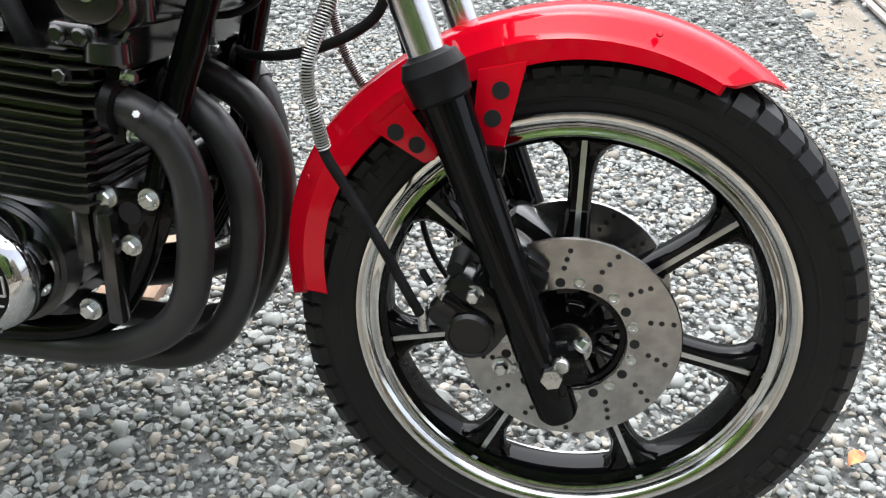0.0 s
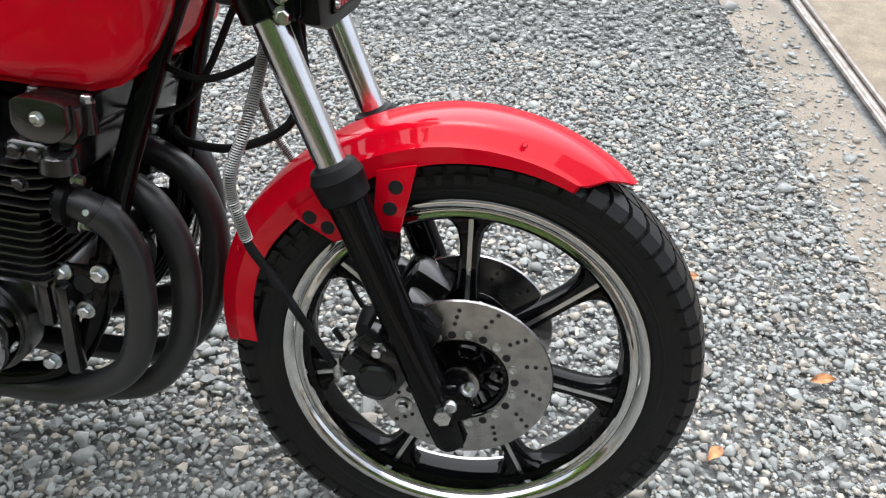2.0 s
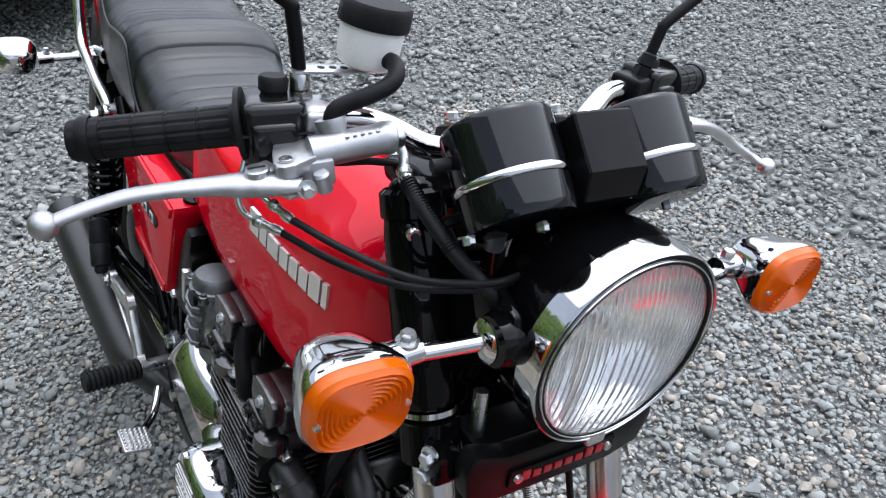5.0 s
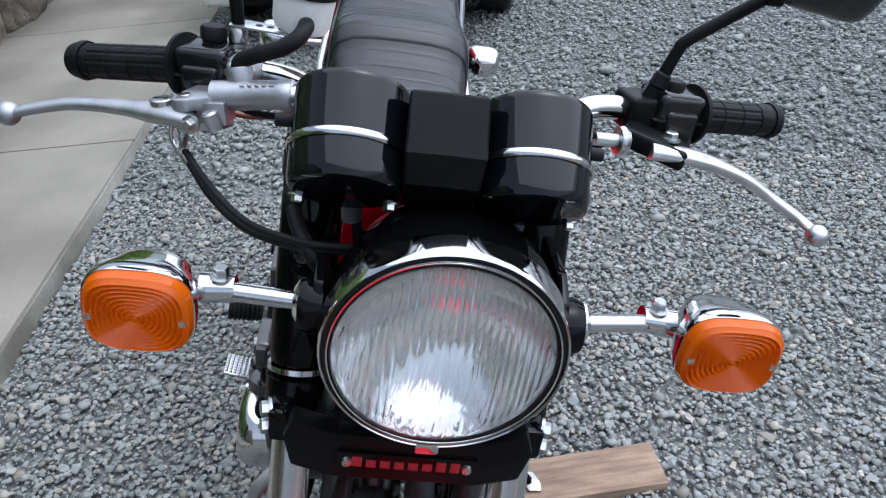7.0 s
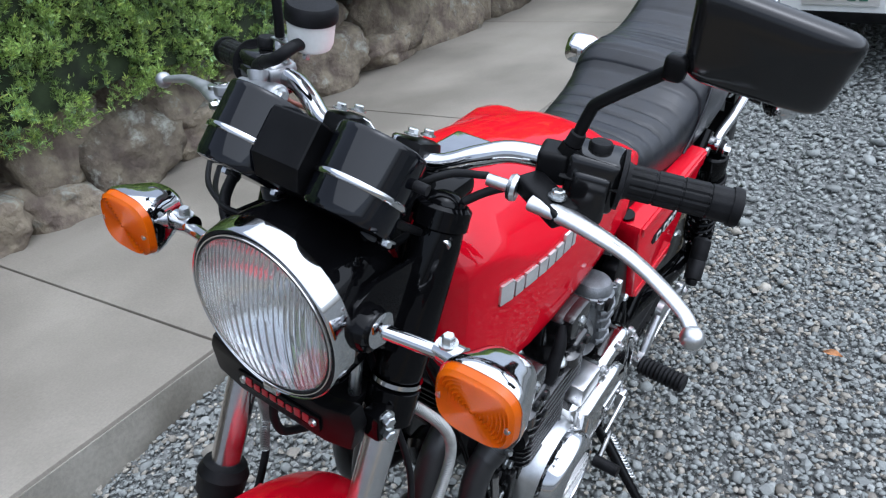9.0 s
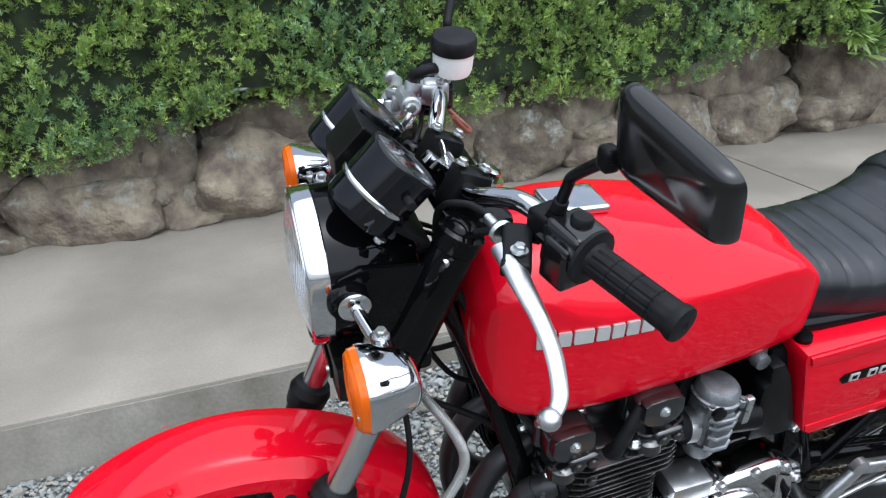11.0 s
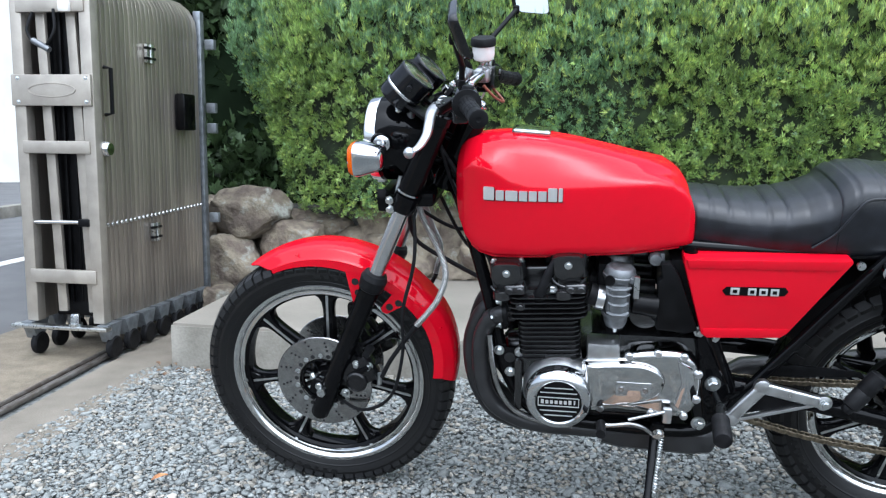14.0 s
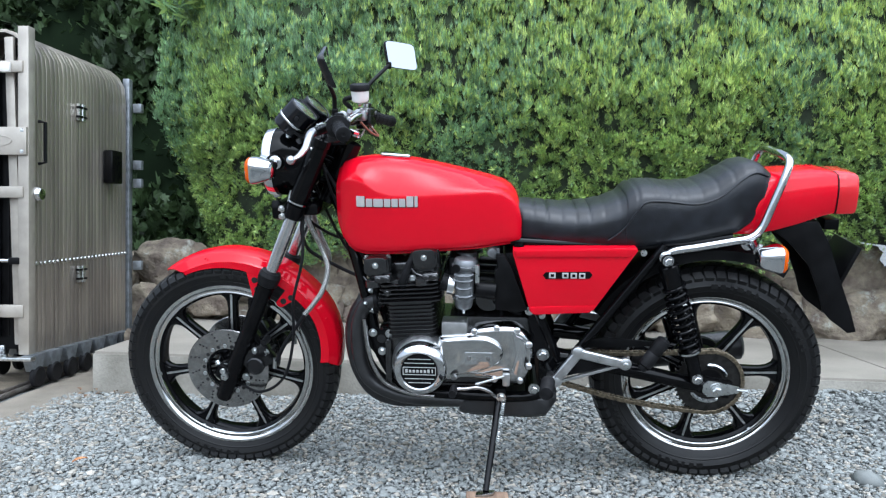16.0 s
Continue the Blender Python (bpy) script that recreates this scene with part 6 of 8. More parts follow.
bp("reservoir_cap", lathe([(0, 0.035), (0.0285, 0.035), (0.029, 0.039), (0.0285, 0.05), (0.026, 0.053), (0.0, 0.0535)], (0.4, 0.126, 1.086), (0, -0.1, 1), 40), RUBBER, res, "ridged black cap")
bp("reservoir_outlet", tube([(0.39, 0.1215, 1.0925), (0.376, 0.1195, 1.0995)], 0.0062, 12), WHITEPL, res)
brk = bp("reservoir_bracket", plate([(0.391, 0.122), (0.41, 0.118), (0.4185, 0.17), (0.4185, 0.184), (0.4, 0.186), (0.3985, 0.172)], 1.0825, 1.0846, 0.0006, axis="z"), ZINC, res, "perforated zinc-plated bracket")
for q in range(3):
    bp("bracket_hole", lathe([(0, -0.0013), (0.0032, -0.0013), (0.0032, 0.0013), (0, 0.0013)], (0.4045 + 0.0012 * q, 0.142 + 0.0095 * q, 1.08355), (0, 0, 1), 14), DARK, brk)
bp("bracket_screw", hexbolt((0.397, 0.129, 1.0825), (-0.3, 0, -1), 0.0045, 0.008), ZINC, res)
bp("switch_wire", tube(smooth_line([(0.385, 0.19, 1.03), (0.372, 0.165, 1.02), (0.36, 0.13, 1.022), (0.345, 0.1, 1.018), (0.325, 0.085, 0.99), (0.31, 0.07, 0.96)], 5), 0.0032, 10), RUBBER, bar)


# ---- cables, hoses, wires ----
def cable(name, pts, r, mtl, label="", n=6, seg=10):
    return bp(name, tube(smooth_line(pts, n), r, seg), mtl, None, label)


def spring_hose(pts, r):
    """A hose inside a coiled steel guard."""
    line = smooth_line(pts, 14)
    hose = bp("brake_hose", tube(line, r * 0.75, 10), RUBBER, None, "brake hose in a coiled steel guard")
    fr = frames_along(line)
    coil = []
    ln = 0
    for i, (p, u, w, d) in enumerate(fr[:-1]):
        q = fr[i + 1][0]
        st = 18
        for k in range(st):
            t = k / st
            ln2 = ln + (q - p).length * t
            a = ln2 / 0.0028 * 2 * math.pi
            coil.append(p.lerp(q, t) + (u * math.cos(a) + w * math.sin(a)) * r)
        ln += (q - p).length
    bm = tube(coil, 0.00095, 4)
    bp("coil_guard", bm, COIL, hose, "close-wound steel coil")


spring_hose([(0.262, 0.03, 0.80), (0.262, 0.08, 0.74), (0.267, 0.125, 0.68), (0.282, 0.14, 0.632), (0.284, 0.14, 0.602), (0.277, 0.138, 0.572), (0.271, 0.134, 0.545)], 0.0064)
cable("brake_hose_lower", [(0.273, 0.135, 0.552), (0.268, 0.133, 0.535), (0.244, 0.128, 0.495), (0.211, 0.126, 0.441), (0.19, 0.12, 0.40), (0.176, 0.112, 0.37)], 0.0056, RUBBER)
spring_hose([(0.262, -0.03, 0.81), (0.285, -0.085, 0.772), (0.324, -0.118, 0.711), (0.34, -0.122, 0.65), (0.322, -0.12, 0.59), (0.295, -0.117, 0.55), (0.267, -0.115, 0.516)], 0.0064)
cable("brake_hose_lower", [(0.27, -0.115, 0.522), (0.262, -0.114, 0.508), (0.228, -0.112, 0.46), (0.198, -0.11, 0.415), (0.176, -0.108, 0.37)], 0.0056, RUBBER)
cable("clutch_cable", [(0.35, -0.135, 1.044), (0.335, -0.1, 1.04), (0.315, -0.075, 1.02), (0.32, -0.06, 0.95), (0.345, -0.05, 0.85), (0.4, -0.06, 0.72), (0.47, -0.12, 0.64)], 0.004, RUBBER, "black clutch cable")
for pts in ([(0.398, 0.222, 1.02), (0.392, 0.229, 1.002), (0.3852, 0.2328, 0.988), (0.378, 0.229, 0.9785), (0.366, 0.219, 0.9748), (0.353, 0.2116, 0.9744), (0.306, 0.1835, 0.9685), (0.264, 0.149, 0.967), (0.238, 0.111, 0.972), (0.229, 0.0863, 0.9768), (0.25, 0.05, 0.965), (0.3, 0.03, 0.94), (0.4, 0.04, 0.88)],
            [(0.39, 0.212, 1.022), (0.384, 0.219, 1.008), (0.375, 0.2215, 1.0005), (0.362, 0.2185, 0.9975), (0.35, 0.2145, 0.996), (0.336, 0.2112, 0.995), (0.296, 0.184, 0.986), (0.256, 0.149, 0.979), (0.235, 0.111, 0.9795), (0.227, 0.086, 0.982), (0.25, 0.045, 0.97), (0.31, 0.02, 0.95), (0.41, 0.03, 0.89)]):
    cb = cable("throttle_cable", pts[5:], 0.0031, RUBBER, "black throttle cable")
    bp("cable_elbow", tube(smooth_line(pts[:5], 5), 0.0026, 10), ZINC, cb)
    p0, p1 = V(pts[4]), V(pts[5])
    bp("cable_ferrule", tube([p0.lerp(p1, q) for q in (-0.35, -0.3, -0.05, 0.0, 0.55, 0.6, 1.0, 1.25)], [0.003, 0.0042, 0.0042, 0.0034, 0.0034, 0.0042, 0.0042, 0.0034], 12), ZINC, cb)
    bp("adjuster_nut", hexbolt(p0 + (p0 - p1) * 0.3, p0 - p1, 0.0052, 0.004, washer=False), ZINC, cb)
cable("brake_hose_upper", [(0.326, 0.1205, 1.0222), (0.30, 0.1195, 1.0105), (0.2594, 0.1135, 0.9935), (0.2334, 0.101, 0.978), (0.228, 0.084, 0.955), (0.245, 0.05, 0.9), (0.26, 0.02, 0.83)], 0.0062, RUBBER, "ribbed black brake hose")
crug = bmesh.new()
for i in range(26):
    t = i / 25
    p = V((0.322, 0.1205, 1.0205)).lerp(V((0.2594, 0.1135, 0.9935)), t) - V((0, 0, 0.001)) * math.sin(t * math.pi)
    ring([(0.0058, -0.0008), (0.0073, 0), (0.0058, 0.0008)], p, (-0.0626, -0.007, -0.027), 12, crug)
tagged(bp("hose_ribbing", crug, RUBBER), kind="stuff")
cable("speedometer_cable", [(0.262, -0.064, 0.985), (0.25, -0.06, 0.9), (0.262, -0.075, 0.8), (0.268, -0.112, 0.68), (0.24, -0.13, 0.56), (0.235, -0.13, 0.45), (0.2, -0.125, 0.33), (0.12, -0.1, 0.27), (0.04, -0.075, 0.29)], 0.0042, RUBBER, "black speedometer cable")
cable("tachometer_cable", [(0.262, 0.064, 0.985), (0.27, 0.05, 0.88), (0.31, 0.03, 0.78), (0.38, 0.02, 0.66), (0.47, 0.02, 0.64)], 0.0042, RUBBER)
cable("horn_wire", [(0.23, 0.03, 0.78), (0.27, 0.05, 0.735), (0.34, 0.05, 0.7), (0.40, 0.04, 0.71)], 0.0045, RUBBER)
cable("frame_cable", [(0.43, -0.05, 0.598), (0.403, -0.0115, 0.6), (0.36, 0.022, 0.607), (0.312, 0.05, 0.62), (0.264, 0.06, 0.642), (0.236, 0.06, 0.668), (0.225, 0.055, 0.72), (0.24, 0.045, 0.79)], 0.0055, RUBBER, "thick black control cable")
stay = bp("zinc_stay", hexbolt((0.474, 0.0105, 0.6025), (-0.35, 1, 0.2), 0.0085, 0.011), ZINC, None, "zinc-plated bolt on the frame")
bp("stay_sleeve", tube([(0.468, 0.012, 0.612), (0.45, 0.012, 0.614), (0.449, 0.012, 0.614), (0.43, 0.01, 0.616)], [0.0095, 0.0095, 0.0045, 0.0045], 14), CAST, stay)
cable("wiring_loom", [(0.26, -0.03, 1.0), (0.25, -0.02, 0.96), (0.27, 0.0, 0.9), (0.34, 0.02, 0.86)], 0.009, SATIN, "taped black wiring loom")
cable("wiring_loom", [(0.385, -0.18, 1.035), (0.36, -0.13, 1.02), (0.32, -0.09, 0.99), (0.28, -0.05, 0.95)], 0.0045, RUBBER)
cable("throttle_wire", [(0.405, 0.2, 1.02), (0.432, 0.195, 0.992), (0.442, 0.165, 0.985), (0.425, 0.135, 1.0), (0.40, 0.12, 1.03)], 0.0032, surface("copper_red_wire", (0.2, 0.06, 0.035), 0.5))
cable("wiring_loom", [(0.3, 0.02, 0.93), (0.33, -0.03, 0.9), (0.36, -0.05, 0.86), (0.37, -0.05, 0.8)], 0.006, RUBBER)

# ---- tank ----


def mix(table, x):
    for (x0, v0), (x1, v1) in zip(table, table[1:]):
        if x <= x1:
            return v0 + (v1 - v0) * max(0.0, (x - x0) / (x1 - x0))
    return table[-1][1]


TW = [(0.358, 0.05), (0.361, 0.073), (0.368, 0.093), (0.382, 0.108), (0.41, 0.118), (0.45, 0.1265), (0.52, 0.1345), (0.6, 0.138), (0.7, 0.1375), (0.78, 0.134), (0.83, 0.129), (0.852, 0.123), (0.863, 0.114), (0.868, 0.1)]
TT = [(0.358, 0.89), (0.361, 0.91), (0.368, 0.925), (0.382, 0.938), (0.41, 0.9455), (0.45, 0.949), (0.5, 0.9495), (0.56, 0.944), (0.62, 0.933), (0.7, 0.915), (0.78, 0.895), (0.815, 0.883), (0.84, 0.868), (0.856, 0.846), (0.864, 0.82), (0.868, 0.80)]
TS = [(0.358, 0.865), (0.37, 0.884), (0.40, 0.9), (0.43, 0.899), (0.455, 0.888), (0.48, 0.872), (0.52, 0.861), (0.6, 0.862), (0.7, 0.868), (0.78, 0.872), (0.815, 0.8655), (0.84, 0.85), (0.856, 0.828), (0.864, 0.806), (0.868, 0.788)]
TB = [(0.358, 0.83), (0.361, 0.80), (0.368, 0.77), (0.382, 0.737), (0.395, 0.719), (0.415, 0.704), (0.445, 0.697), (0.5, 0.699), (0.575, 0.704), (0.75, 0.718), (0.868, 0.736)]
xs_t = sorted({x for tb in (TW, TT, TB) for x, _ in tb} | {0.36 + 0.02 * i for i in range(25)})


def tank_half(x):
    w, zt, zs, zb = mix(TW, x), mix(TT, x), mix(TS, x), mix(TB, x)
    zs = min(zs, zt - 0.013)
    zb = min(zb, zs - 0.03)
    # a nearly flat top, a broad inclined shoulder, a crisp crease and a flat side
    c0, c1 = (0.56 * w, zt - 0.011), (0.972 * w, zs + 0.001)
    fall = [(c0[0] + (c1[0] - c0[0]) * t, c0[1] + (c1[1] - c0[1]) * t + 0.0035 * math.sin(math.pi * t)) for t in (0.0, 0.35, 0.7, 1.0)]
    return [(0, zt), (0.25 * w, zt - 0.0015), (0.43 * w, zt - 0.0055)] + fall + [(0.985 * w, zs - 0.0035), (0.9915 * w, zs - 0.0095),
            (w, zs - 0.05 * (zs - zb) / 0.14), (w * 1.0, zb + 0.45 * (zs - zb)), (w * 0.99, zb + 0.16 * (zs - zb)), (w * 0.972, zb + 0.05 * (zs - zb)), (w * 0.94, zb + 0.003), (w * 0.85, zb), (0, zb)]


tank = bp("fuel_tank", skin_x([(x, tank_half(x)) for x in xs_t]), RED, None, "glossy red fuel tank", 50)
bp("tank_seam", skin_x([(x, [(0, mix(TB, x) + 0.002), (mix(TW, x) * 0.86, mix(TB, x) + 0.002), (mix(TW, x) * 0.86, mix(TB, x) - 0.005), (0, mix(TB, x) - 0.005)]) for x in xs_t if 0.39 < x < 0.85]), RED, tank)
cap = bp("filler_flap", moved(box((0, 0, 0), (0.082, 0.062, 0.012), 0.005, seg=3), pose(0.521, 0, 0.951, 0, 4, 0)), CHROME, tank, "chrome filler cap flap")
bp("flap_hinge", tube([(0.482, -0.022, 0.953), (0.482, 0.022, 0.953)], 0.004, 10), CHROME, cap)
# badge: eight plain silver blocks on a black shadow
LW = [0.024, 0.0175, 0.0265, 0.0175, 0.017, 0.0175, 0.019, 0.0085]


def tank_y(x, z):
    h = tank_half(x)
    for (y0, z0), (y1, z1) in zip(h[6:], h[7:]):
        if z1 <= z <= z0:
            return y0 + (y1 - y0) * (z0 - z) / (z0 - z1)
    return h[9][0]


for s in (-1, 1):
    x = 0.426
    seq = list(enumerate(LW)) if s < 0 else list(reversed(list(enumerate(LW))))
    for k, w in seq:
        tall = k in (0, 6, 7)
        h = 0.0285 if tall else 0.0215
        zc = 0.8275 + h / 2 + (x - 0.426) * 0.02
        yy = (tank_y(x + w / 2, zc) + 0.0006) * s
        yaw = math.atan2((tank_y(x + w, zc) - tank_y(x, zc)) * s, w)
        m = Matrix.Translation((x + w / 2, yy, zc)) @ Matrix.Rotation(yaw, 4, "Z")
        shp = [(-0.46, -0.5), (0.46, -0.5), (0.5, -0.42), (0.5, 0.42), (0.46, 0.5), (-0.46, 0.5), (-0.5, 0.42), (-0.5, -0.42)]
        o = [(a_ * w * 0.98, b_ * h) for a_, b_ in shp]
        bmk = moved(plate(o, -0.001 if s > 0 else -0.0026, 0.0026 if s > 0 else 0.001), m)
        bm2 = moved(plate([(a_ * 1.06 + 0.0008, b_ * 1.05 - 0.0012) for a_, b_ in o], -0.0012, 0.0012), m)
        bk = bp("badge_block", bmk, SILVERPAINT, tank, "plain silver badge block")
        bp("badge_shadow", bm2, BLACK, bk)
        x += w + 0.0028
# ---- seat ----
ST = [(0.856, 0.828), (0.90, 0.826), (0.958, 0.819), (1.01, 0.819), (1.06, 0.824), (1.10, 0.834), (1.135, 0.851), (1.16, 0.872), (1.18, 0.881), (1.22, 0.883), (1.28, 0.877), (1.33, 0.881), (1.37, 0.896), (1.41, 0.921), (1.44, 0.939), (1.468, 0.945), (1.495, 0.937), (1.515, 0.919), (1.527, 0.894), (1.531, 0.87)]
SW = [(0.856, 0.088), (0.87, 0.098), (0.95, 0.112), (1.05, 0.123), (1.16, 0.13), (1.3, 0.132), (1.42, 0.122), (1.49, 0.108), (1.52, 0.092), (1.531, 0.07)]
SB = [(0.856, 0.727), (0.96, 0.724), (1.2, 0.724), (1.3, 0.736), (1.43, 0.764), (1.48, 0.80), (1.51, 0.83), (1.531, 0.855)]
PLEAT = [0.90 + 0.0375 * i for i in range(6)] + [1.128, 1.172] + [1.215 + 0.04 * i for i in range(6)]


def seat_half(x):
    w, zt, zb = mix(SW, x), mix(ST, x), mix(SB, x)
    dip = sum(math.exp(-((x - p) / 0.0026) ** 2) for p in PLEAT) * 0.0034
    puff = 0.0006 * abs(math.sin((x - 0.9) / 0.0375 * math.pi))
    t = zt - dip + puff - 0.0025
    return [(0, t + 0.001), (0.4 * w, t), (0.68 * w, t - 0.004), (0.86 * w, t - 0.014), (0.955 * w, t - 0.028 + dip * 0.4), (0.99 * w, zb + 0.62 * (t - zb)), (w, zb + 0.4 * (t - zb)), (0.985 * w, zb + 0.12 * (t - zb)), (0.95 * w, zb + 0.004), (0.9 * w, zb), (0, zb)]


sx = sorted({0.856 + 0.0045 * i for i in range(151) if 0.856 + 0.0045 * i < 1.531} | {1.531})
seat = bp("seat", skin_x([(x, seat_half(x)) for x in sx]), VINYL, None, "black pleated vinyl dual seat", 60)
for s in (-1, 1):
    pip = smooth_line([(1.095, s * 0.1285, 0.742), (1.135, s * 0.1305, 0.775), (1.165, s * 0.131, 0.82), (1.19, s * 0.129, 0.846), (1.24, s * 0.1285, 0.848), (1.32, s * 0.1275, 0.842), (1.38, s * 0.122, 0.862), (1.43, s * 0.114, 0.903), (1.465, s * 0.107, 0.921), (1.5, s * 0.098, 0.91)], 6)
    bp("piping", tube(pip, 0.0028, 8), VINYL, seat)
bp("seat_strap", skin_x([(x, [(y * 1.015, z + 0.003) for y, z in seat_half(x)]) for x in (1.142, 1.146, 1.158, 1.162)]), VINYL, seat, "black seat strap", 60)

# ---- tail ----
TLT = [(1.40, 0.80), (1.44, 0.86), (1.47, 0.895), (1.50, 0.91), (1.546, 0.916), (1.62, 0.92), (1.655, 0.922), (1.69, 0.915)]
TLB = [(1.40, 0.752), (1.45, 0.754), (1.52, 0.763), (1.6, 0.785), (1.665, 0.806), (1.69, 0.81)]
TLW = [(1.40, 0.10), (1.48, 0.112), (1.55, 0.106), (1.63, 0.094), (1.69, 0.086)]


def tail_half(x, k=1.0):
    w, zt, zb = mix(TLW, x) * k, mix(TLT, x), mix(TLB, x)
    zm = (zt + zb) / 2
    zt, zb = zm + (zt - zm) * k, zm + (zb - zm) * k
    return [(0, zt), (0.6 * w, zt - 0.001), (0.82 * w, zt - 0.006), (0.91 * w, zt - 0.016), (0.985 * w, zm + 0.015), (w, zm), (0.96 * w, zb + 0.014), (0.9 * w, zb + 0.003), (0.8 * w, zb), (0, zb)]


tail = bp("tail_cowl", skin_x([(x, tail_half(x)) for x in (1.40, 1.42, 1.44, 1.46, 1.48, 1.5, 1.53, 1.56, 1.6, 1.63, 1.66, 1.682, 1.69)]), RED, None, "glossy red tail cowl", 40)
bp("tail_light", skin_x([(x, tail_half(1.69, k)) for x, k in ((1.684, 1.035), (1.70, 1.05), (1.728, 1.03), (1.735, 0.98), (1.737, 0.9))]), REDLENS, tail, "red tail light lens")
bp("light_gasket", skin_x([(x, tail_half(1.69, 1.038)) for x in (1.6815, 1.6845)]), SATIN, tail)
rf = bmesh.new()
loopsf = []
for k in range(30):
    a = radians(150 - 138 * k / 29)
    lp = []
    for y, dr in ((-0.085, -0.03), (-0.08, -0.004), (-0.04, 0.01), (0, 0.013), (0.04, 0.01), (0.08, -0.004), (0.085, -0.03), (0.078, -0.03), (0.074, -0.007), (0.038, 0.006), (0, 0.009), (-0.038, 0.006), (-0.074, -0.007), (-0.078, -0.03)):
        r = 0.372 + dr
        lp.append(V((RC[0] + r * math.cos(a), y, RC[2] + 0.01 + r * math.sin(a))))
    loopsf.append(lp)
bp("rear_fender", rings(rf, loopsf[:20]), SATIN, None, "black inner rear fender")
flap = [(1.515, 0.775), (1.60, 0.79), (1.642, 0.79), (1.672, 0.74), (1.716, 0.63), (1.752, 0.545), (1.772, 0.487), (1.75, 0.483), (1.728, 0.50), (1.70, 0.52), (1.678, 0.545), (1.66, 0.6), (1.63, 0.67), (1.57, 0.735)]
bp("rear_flap", join(plate(flap, -0.088, -0.082, 0.002), join(plate(flap, 0.082, 0.088, 0.002), tube([(1.655, 0, 0.76)] * 1 + [(1.70, 0, 0.65)], 0.002, 6))), SATIN, None, "black plastic rear mudguard")
spine = [(1.64, 0.792), (1.668, 0.742), (1.712, 0.632), (1.748, 0.547), (1.77, 0.487)]
bm = bmesh.new()
rings(bm, [[V((x_, -0.086, z_)), V((x_, 0.086, z_)), V((x_ - 0.005, 0.086, z_ - 0.002)), V((x_ - 0.005, -0.086, z_ - 0.002))] for x_, z_ in spine])
bp("mudguard_back", bm, SATIN)
bp("plate_holder", box((1.735, 0, 0.66), (0.012, 0.16, 0.13), 0.004, Matrix.Rotation(radians(22), 4, "Y")), SATIN)
bp("plate_light", box((1.70, 0, 0.77), (0.04, 0.06, 0.03), 0.006), SATIN)

# ---- grab rail ----
half = [(1.236, 0.148, 0.702), (1.262, 0.15, 0.722), (1.32, 0.152, 0.733), (1.40, 0.15, 0.748), (1.45, 0.148, 0.758), (1.48, 0.145, 0.785), (1.505, 0.14, 0.85), (1.532, 0.13, 0.922), (1.542, 0.114, 0.953), (1.541, 0.06, 0.963), (1.54, 0.0, 0.963)]
bp("grab_rail", tube(smooth_line([(x_, -y_, z_) for x_, y_, z_ in half] + [(x_, y_, z_) for x_, y_, z_ in reversed(half[:-1])], 5), 0.0105, 14), CHROME, None, "chrome tubular grab rail")
for s in (-1, 1):
    bp("rail_mount", lathe([(0, -0.012), (0.016, -0.012), (0.016, 0.008), (0.01, 0.012), (0, 0.012)], (1.24, s * 0.152, 0.706), (0, s, 0), 18), CHROME)
    bp("signal_bracket", tube([(1.43, s * 0.11, 0.745), (1.47, s * 0.12, 0.74), (1.47, s * 0.16, 0.727)], 0.011, 12), CHROME)

